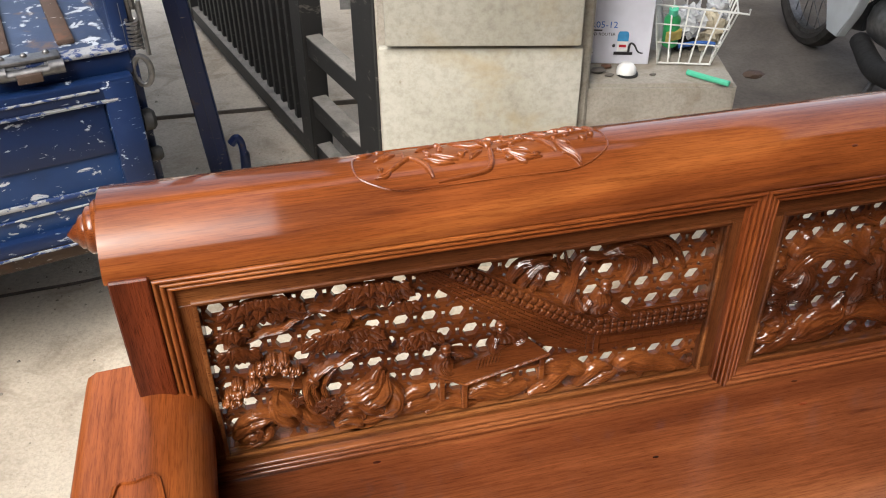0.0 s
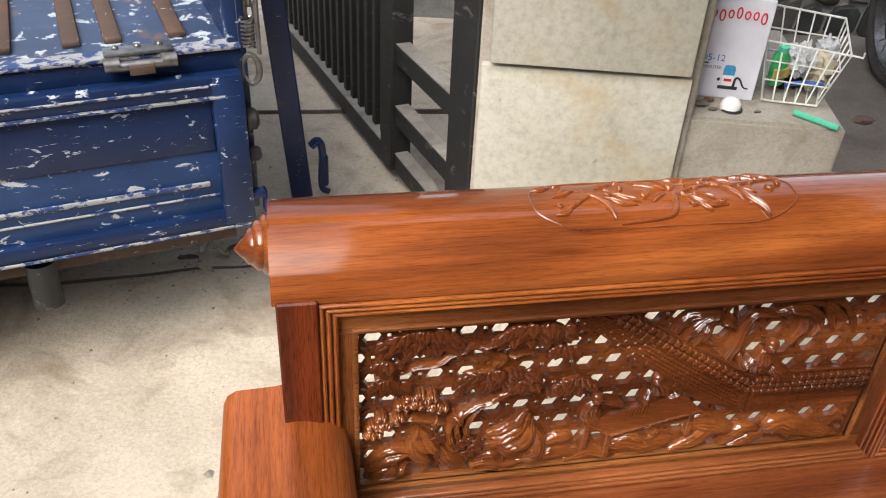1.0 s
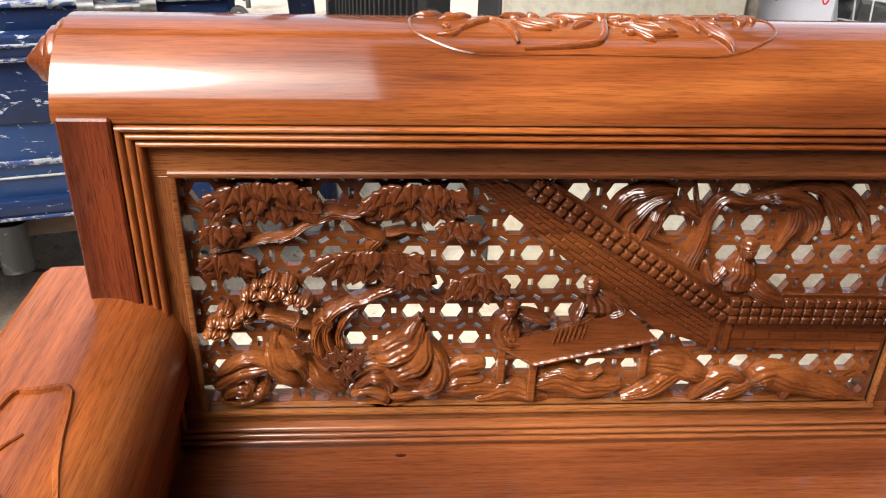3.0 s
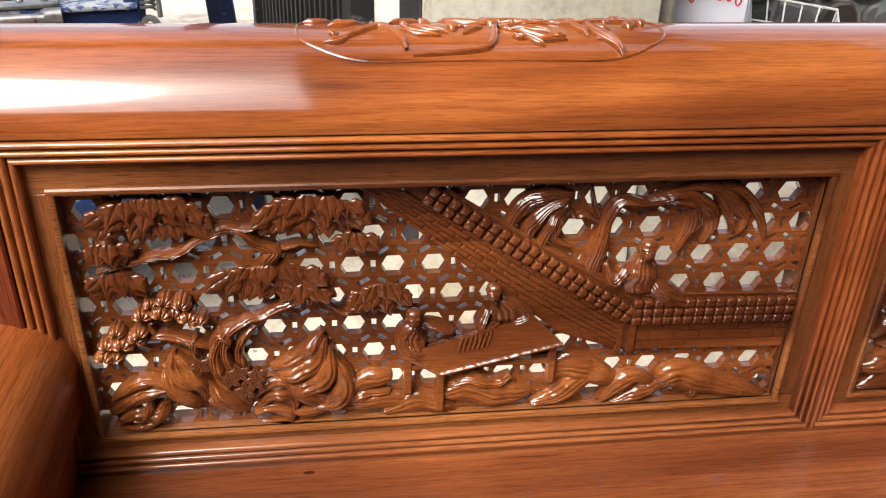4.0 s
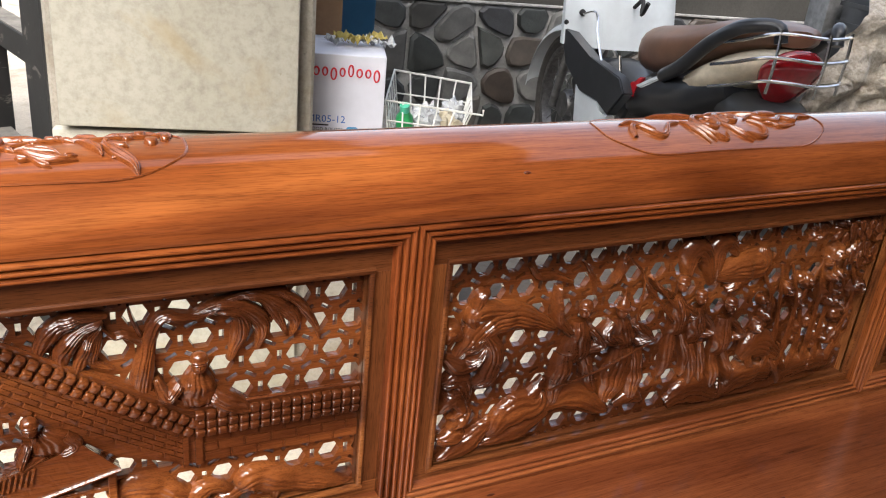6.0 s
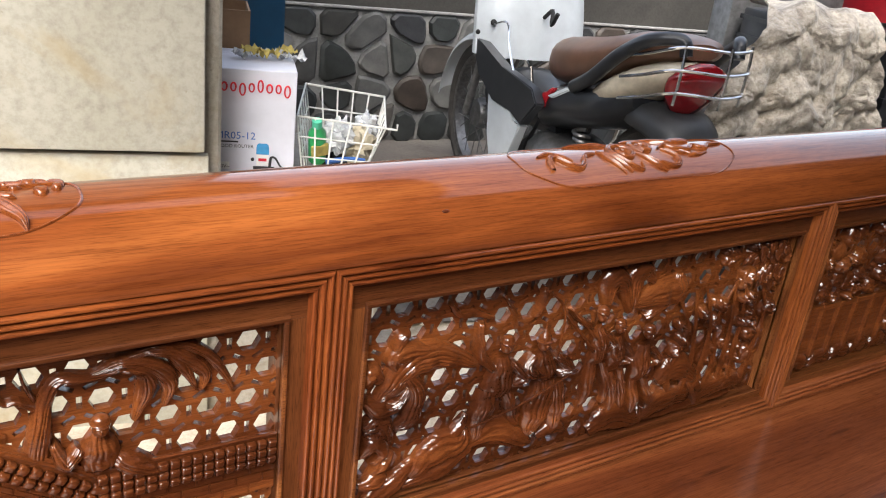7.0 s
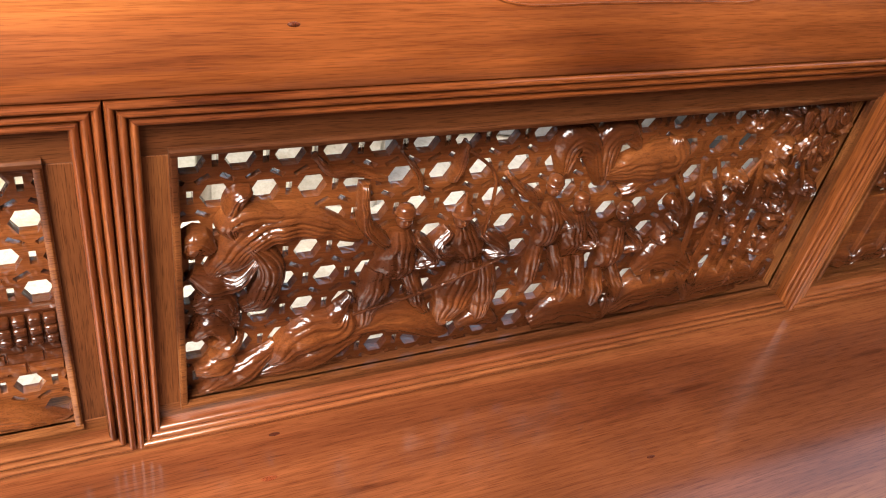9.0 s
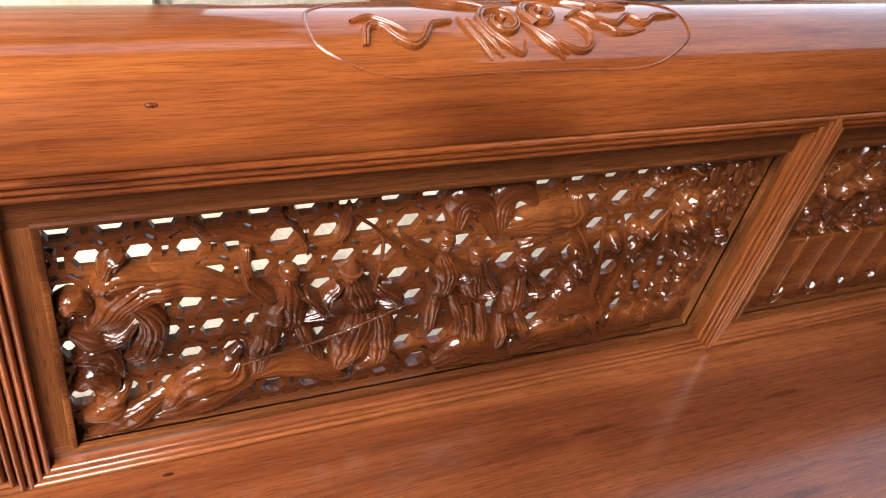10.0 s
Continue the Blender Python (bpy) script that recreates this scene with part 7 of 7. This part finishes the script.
# side covers and tail
bm = loft([(0.42, 0.40, 0.06, 0.05), (0.52, 0.44, 0.12, 0.07), (0.70, 0.49, 0.15, 0.075), (0.9, 0.53, 0.15, 0.07), (1.05, 0.58, 0.11, 0.05)], 18)
bpart("side_cover", bm, bike_black)
bm = loft([(0.84, 0.545, 0.13, 0.03), (0.95, 0.585, 0.15, 0.05), (1.06, 0.63, 0.135, 0.05), (1.14, 0.66, 0.10, 0.035), (1.2, 0.675, 0.04, 0.015)], 18)
bpart("tail_cowl", bm, cream_lens, None, "cream tail cowl")
bm = plate([(0.52, 0.42), (0.575, 0.50), (0.60, 0.495), (0.62, 0.52), (0.655, 0.525), (0.60, 0.475), (0.605, 0.455), (0.565, 0.46)], 0.128, 0.142)
bpart("decal", bm, decal_red, None, "red sticker on the side cover")
bm = plate([(0.62, 0.495), (0.74, 0.545), (0.8, 0.555), (0.66, 0.495)], 0.143, 0.150)
bpart("decal", bm, bike_white)
bm = bmesh.new()
for v in ball(bm, (0, 0, 0), 1, 22, 14):
    q = v.co
    v.co = V(1.155 + 0.045 * q.x + 0.035 * q.z, 0.622 + 0.078 * q.z, 0.098 * q.y * (0.62 + 0.38 * min(1.0, q.z + 0.6)))
bpart("tail_lamp", bm, lens_red, None, "dark red tail lamp")
bm = loft([(0.93, 0.52, 0.08, 0.03), (1.04, 0.53, 0.10, 0.045), (1.14, 0.52, 0.10, 0.05), (1.22, 0.48, 0.08, 0.06), (1.27, 0.40, 0.06, 0.05)], 16)
bpart("rear_mudguard", bm, bike_grey)
for w in (0.145, -0.145):
    bm = bmesh.new()
    tube(bm, [V(0.78, 0.555, w), V(0.90, 0.605, w * 1.1), V(1.02, 0.685, w * 1.08), V(1.12, 0.738, w * 0.95), V(1.19, 0.75, w * 0.6), V(1.21, 0.715, w * 0.55)], 0.02, 10, 5, 0.016)
    bpart("grab_rail", bm, bike_black)
for z, w in ((0.71, 0.135), (0.655, 0.15), (0.60, 0.145)):
    bm = bmesh.new()
    tube(bm, [V(1.05, z - 0.02, w * 1.08), V(1.13, z, w), V(1.23, z + 0.03, w * 0.75), V(1.285, z + 0.03, 0.0), V(1.23, z + 0.03, -w * 0.75), V(1.1, z, -w)], 0.0042, 6, 5)
    bpart("lamp_guard", bm, chrome, None, "chrome wire lamp guard")
for q in (0.10, -0.10, 0.0):
    bm = bmesh.new()
    uu = 1.285 - abs(q) * 0.55
    tube(bm, [V(uu, 0.75, q), V(uu + 0.004, 0.69, q), V(uu - 0.005, 0.60, q)], 0.004, 6, 3)
    bpart("lamp_guard", bm, chrome)
bm = bmesh.new()
tube(bm, [V(0.83 + 0.10 * q / 90 + 0.0, 0.44 - 0.17 * q / 90, 0.125) + Vector((0.022 * math.cos(q * 0.75), 0.022 * math.sin(q * 0.75), 0)) for q in range(91)], 0.006, 6, smooth_pts=False)
bpart("shock_spring", bm, steel)
bm = loft([(0.42, 0.26, 0.10, 0.07), (0.5, 0.28, 0.13, 0.09), (0.66, 0.28, 0.12, 0.08), (0.74, 0.28, 0.06, 0.05)], 14)
bpart("engine", bm, engine_metal)
bm = bmesh.new()
tube(bm, [V(0.45, 0.2, 0.12), V(0.7, 0.18, 0.16), V(1.0, 0.26, 0.17), V(1.25, 0.32, 0.17)], 0.03, 12, 4, 0.045)
bpart("exhaust", bm, black_rubber)
bm = loft([(0.42, 0.36, 0.05, 0.05), (0.47, 0.36, 0.06, 0.05), (0.55, 0.34, 0.06, 0.04)], 12)
bpart("frame_spine", bm, bike_grey)
bm = plate([(0.42, 0.22), (0.43, 0.30), (0.50, 0.40), (0.46, 0.33), (0.36, 0.2)], 0.09, 0.11)
bpart("engine_guard", bm, bike_grey)
bm = bmesh.new()
box(bm, 0, 0.01, -0.09, 0.09, 0, 0.12, 0.003, 1, Matrix.Translation(V(1.275, 0.40)) @ B.to_3x3().to_4x4() @ Matrix.Rotation(0.3, 4, "Y"))
bpart("number_plate", bm, white_plastic)
bm = bmesh.new()
tube(bm, [V(0.62, 0.2, 0.1), V(0.70, 0.08, 0.2), V(0.72, 0.012, 0.26)], 0.01, 8, 3)
bpart("side_stand", bm, steel)

# ---- covered cabinet at the far end ----
def cloth_colour():
    mat, nt, b = nodes_of("mottled_fleece")
    n1 = noise_of(nt, coords(nt), 7, 6, 0.65, 1.5)
    n2 = noise_of(nt, coords(nt), 60, 4, 0.7)
    col = ramp(nt, n1, [(0.3, (0.187, 0.160, 0.130)), (0.42, (0.360, 0.320, 0.267)), (0.55, (0.562, 0.510, 0.428)), (0.75, (0.432, 0.360, 0.273))])
    c2 = ramp(nt, n2, [(0.3, (0.504, 0.476, 0.434)), (0.6, (1.05, 1.05, 1.05))])
    col = blend(nt, 1.0, col, c2, "MULTIPLY")
    nt.links.new(col, b.inputs["Base Color"])
    b.inputs["Roughness"].default_value = 0.95
    b.inputs["Sheen Weight"].default_value = 0.4
    bump(nt, b, n2, 0.8, 0.01)
    return mat


fleece = cloth_colour()
K = Matrix.Translation((3.0, 2.2, 0)) @ Matrix.Rotation(math.atan2(-0.3, 1.0), 4, "Z")
cabinet = thing("crate_stack", (3.25, 2.4, 0.0), "black plastic crate stack under a mottled cloth", "crate")
for k, (a, b, d0, d1, z0, z1) in enumerate(((0.08, 0.42, 0.09, 0.24, 0.0, 0.27), (0.08, 0.42, 0.09, 0.24, 0.275, 0.54), (0.08, 0.42, 0.09, 0.24, 0.545, 0.83), (0.45, 1.1, 0.0, 0.5, 0.0, 0.42), (0.45, 1.1, 0.0, 0.5, 0.425, 0.81))):
    bm = bmesh.new()
    box(bm, a, b, d0, d1, z0, z1, 0.01, 2, K)
    for q in range(5):
        box(bm, a - 0.004, b + 0.004, d0 - 0.004, d1 + 0.004, z0 + (z1 - z0) * (0.12 + 0.19 * q), z0 + (z1 - z0) * (0.12 + 0.19 * q) + 0.012, 0, 1, K)
    part("crate", bm, bike_black, cabinet)
cloth = thing("cloth", (3.2, 2.25, 0.55), "mottled grey and cream fleece cloth draped over crates", "cloth")
bm = bmesh.new()


def drape(u, v):
    """From the back edge over the top and down the front, flaring to one side, with creases."""
    s = v * 0.50
    top = 0.12
    a = 0.045 + 0.35 * u
    if s < top:
        y, z = 0.20 - s, 0.852
    else:
        q = s - top
        bend = min(1.0, q / 0.05)
        y, z = 0.08 - 0.045 * bend - 0.10 * q, 0.852 - q * (0.55 + 0.4 * bend)
    f = max(0.0, s - top)
    a += 0.10 * f * u - 0.62 * f * (1 - u) ** 1.6
    crease = abs(noise.noise((u * 4 + 3, v * 4, 2))) + 0.5 * abs(noise.noise((u * 9, v * 8, 6))) + 0.25 * abs(noise.noise((u * 20, v * 18, 9)))
    y -= 0.05 * crease * (0.35 + min(1.0, 5 * f)) + 0.05 * f * math.sin(u * 13 + 3 * noise.noise((u * 3, v * 2, 1)))
    z += 0.035 * noise.noise((u * 4, v * 5, 7)) + 0.02 * noise.noise((u * 11, 0, 3)) * v + 0.01 - 0.05 * u * max(0.0, 0.3 - v)
    if v > 0.98:
        z += 0.03 * noise.noise((u * 6, 1, 1))
    return K @ Vector((a, y, z))


sheet(bm, drape, 80, 80, (0, 0.002, -0.004))
part("fleece", bm, fleece, cloth, angle=60)
red_basin = thing("plastic_basin", (3.6, 2.3, 0.82), "red plastic basin standing on black crates", "basin")
bm = bmesh.new()
lathe(bm, [(0.12, 0.0), (0.15, 0.09), (0.165, 0.095), (0.165, 0.105), (0.145, 0.10), (0.115, 0.01)], K @ Matrix.Translation((0.62, 0.3, 0.822)), 28)
part("basin_wall", bm, decal_red, red_basin)
tray = thing("steel_tray", (3.3, 2.5, 0.86), "dull steel tray behind the draped cloth", "tray")
bm = bmesh.new()
box(bm, 0.05, 0.44, 0.26, 0.36, 0.0, 0.875, 0.006, 2, K)
part("tray_body", bm, engine_metal, tray)

# ---- loose grit near the truck ----
rr = random.Random(77)
verts, faces = [], []
for k in range(420):
    if k < 150:
        x, y = rr.gauss(0.25, 0.3), rr.gauss(2.42, 0.12)
    else:
        x, y = rr.uniform(-0.8, 1.2), rr.uniform(1.35, 3.6)
    s = rr.uniform(0.002, 0.006) * (2.2 if rr.random() < 0.12 else 1)
    b = len(verts)
    z = ground_height(x, y) - 0.006
    for i in range(5):
        a = 2 * math.pi * i / 5 + rr.random()
        verts.append((x + s * math.cos(a) * rr.uniform(0.7, 1.3), y + s * math.sin(a) * rr.uniform(0.7, 1.3), z - 0.001))
    verts.append((x + rr.uniform(-0.3, 0.3) * s, y, z + s * rr.uniform(0.5, 1.0)))
    for i in range(5):
        faces.append((b + i, b + (i + 1) % 5, b + 5))
me = bpy.data.meshes.new("grit")
me.from_pydata(verts, [], faces)
me.materials.append(rubble_mat)
tagged(new("grit", me), "loose brown grit and crumbs on the concrete", "grit", kind="stuff")
# a long crack in the concrete with dirt in it
bm = bmesh.new()
path = [(-0.9 + 0.11 * k, 2.30 + 0.05 * noise.noise((k * 0.7, 0, 0)) + 0.012 * k * 0.4, 0.004 + ground_height(-0.9 + 0.11 * k, 2.3) - 0.006) for k in range(15)]
tube(bm, path, 0.006, 6, 4, 0.003, flat=0.3)
tagged(part("floor_crack", bm, earth_and_shade), "dark dirt-filled crack in the concrete floor", "crack", kind="structure")

# dry leaves and twigs by the truck
for k in range(9):
    x, y = 0.42 + 0.035 * k * (1 if k % 2 else 0.6) - 0.02, 2.4 + 0.05 * math.sin(k * 2.3)
    lf = thing("dry_leaf", (x, y, 0), "curled dry leaf on the dusty concrete", "leaf", "dry leaves by the truck")
    bm = bmesh.new()
    ca, sa = math.cos(k * 1.3), math.sin(k * 1.3)
    sheet(bm, lambda u, v: Vector((x + ca * 0.05 * (u - 0.5) - sa * 0.02 * (v - 0.5) * math.sin(math.pi * u), y + sa * 0.05 * (u - 0.5) + ca * 0.02 * (v - 0.5) * math.sin(math.pi * u), 0.004 + ground_height(x, y) + 0.006 * abs(v - 0.5) * 2)), 5, 4, (0, 0, -0.001))
    part("leaf_blade", bm, tan_glove if k % 3 else earth_and_shade, lf)

# ---- stones of the wall base ----
def clip(poly, px, pz, nx, nz):
    out = []
    for i in range(len(poly)):
        a, b = poly[i], poly[(i + 1) % len(poly)]
        da, db = (a[0] - px) * nx + (a[1] - pz) * nz, (b[0] - px) * nx + (b[1] - pz) * nz
        if da <= 0:
            out.append(a)
        if da * db < 0:
            t = da / (da - db)
            out.append((a[0] + (b[0] - a[0]) * t, a[1] + (b[1] - a[1]) * t))
    return out


rs = random.Random(12)
seeds = []
for i in range(24):
    for j in range(4):
        seeds.append((0.55 + 0.165 * i + rs.uniform(-0.062, 0.062), 0.065 + 0.145 * j + rs.uniform(-0.052, 0.052)))
for i, (sx, sz) in enumerate(seeds):
    poly = [(sx - 0.2, 0.0), (sx + 0.2, 0.0), (sx + 0.2, 0.555), (sx - 0.2, 0.555)]
    for j, (qx, qz) in enumerate(seeds):
        if i == j or abs(qx - sx) > 0.5:
            continue
        d = math.hypot(qx - sx, qz - sz)
        nx, nz = (qx - sx) / d, (qz - sz) / d
        poly = clip(poly, (sx + qx) / 2 - nx * 0.0085, (sz + qz) / 2 - nz * 0.0085, nx, nz)
    if len(poly) < 3:
        continue
    bm = bmesh.new()
    cx, cz = sum(p[0] for p in poly) / len(poly), sum(p[1] for p in poly) / len(poly)
    rounded = []
    n = len(poly)
    for k in range(n):
        p, a, b = poly[k], poly[k - 1], poly[(k + 1) % n]
        for o in (a, b):
            d = math.hypot(o[0] - p[0], o[1] - p[1])
            t = min(0.35, 0.028 / max(d, 1e-4))
            rounded.append((p[0] + (o[0] - p[0]) * t, p[1] + (o[1] - p[1]) * t))
    back_ring = [bm.verts.new((x - cx, 0.034, z - cz)) for x, z in rounded]
    front = [bm.verts.new((x - cx, 0.018 + rs.uniform(-0.002, 0.002), z - cz)) for x, z in rounded]
    inner = [bm.verts.new(((x - cx) * 0.86, 0.006 + rs.uniform(-0.004, 0.004), (z - cz) * 0.86)) for x, z in rounded]
    for a, b in ((back_ring, front), (front, inner)):
        for k in range(len(rounded)):
            j = (k + 1) % len(rounded)
            bm.faces.new((a[k], a[j], b[j], b[k]))
    bm.faces.new(inner)
    finish(bm, True, 40)
    me = bpy.data.meshes.new("stone")
    bm.to_mesh(me)
    bm.free()
    me.materials.append(stone_mat)
    piece("stone", me, WB @ Matrix.Translation((cx, 0, cz)), wall_back)
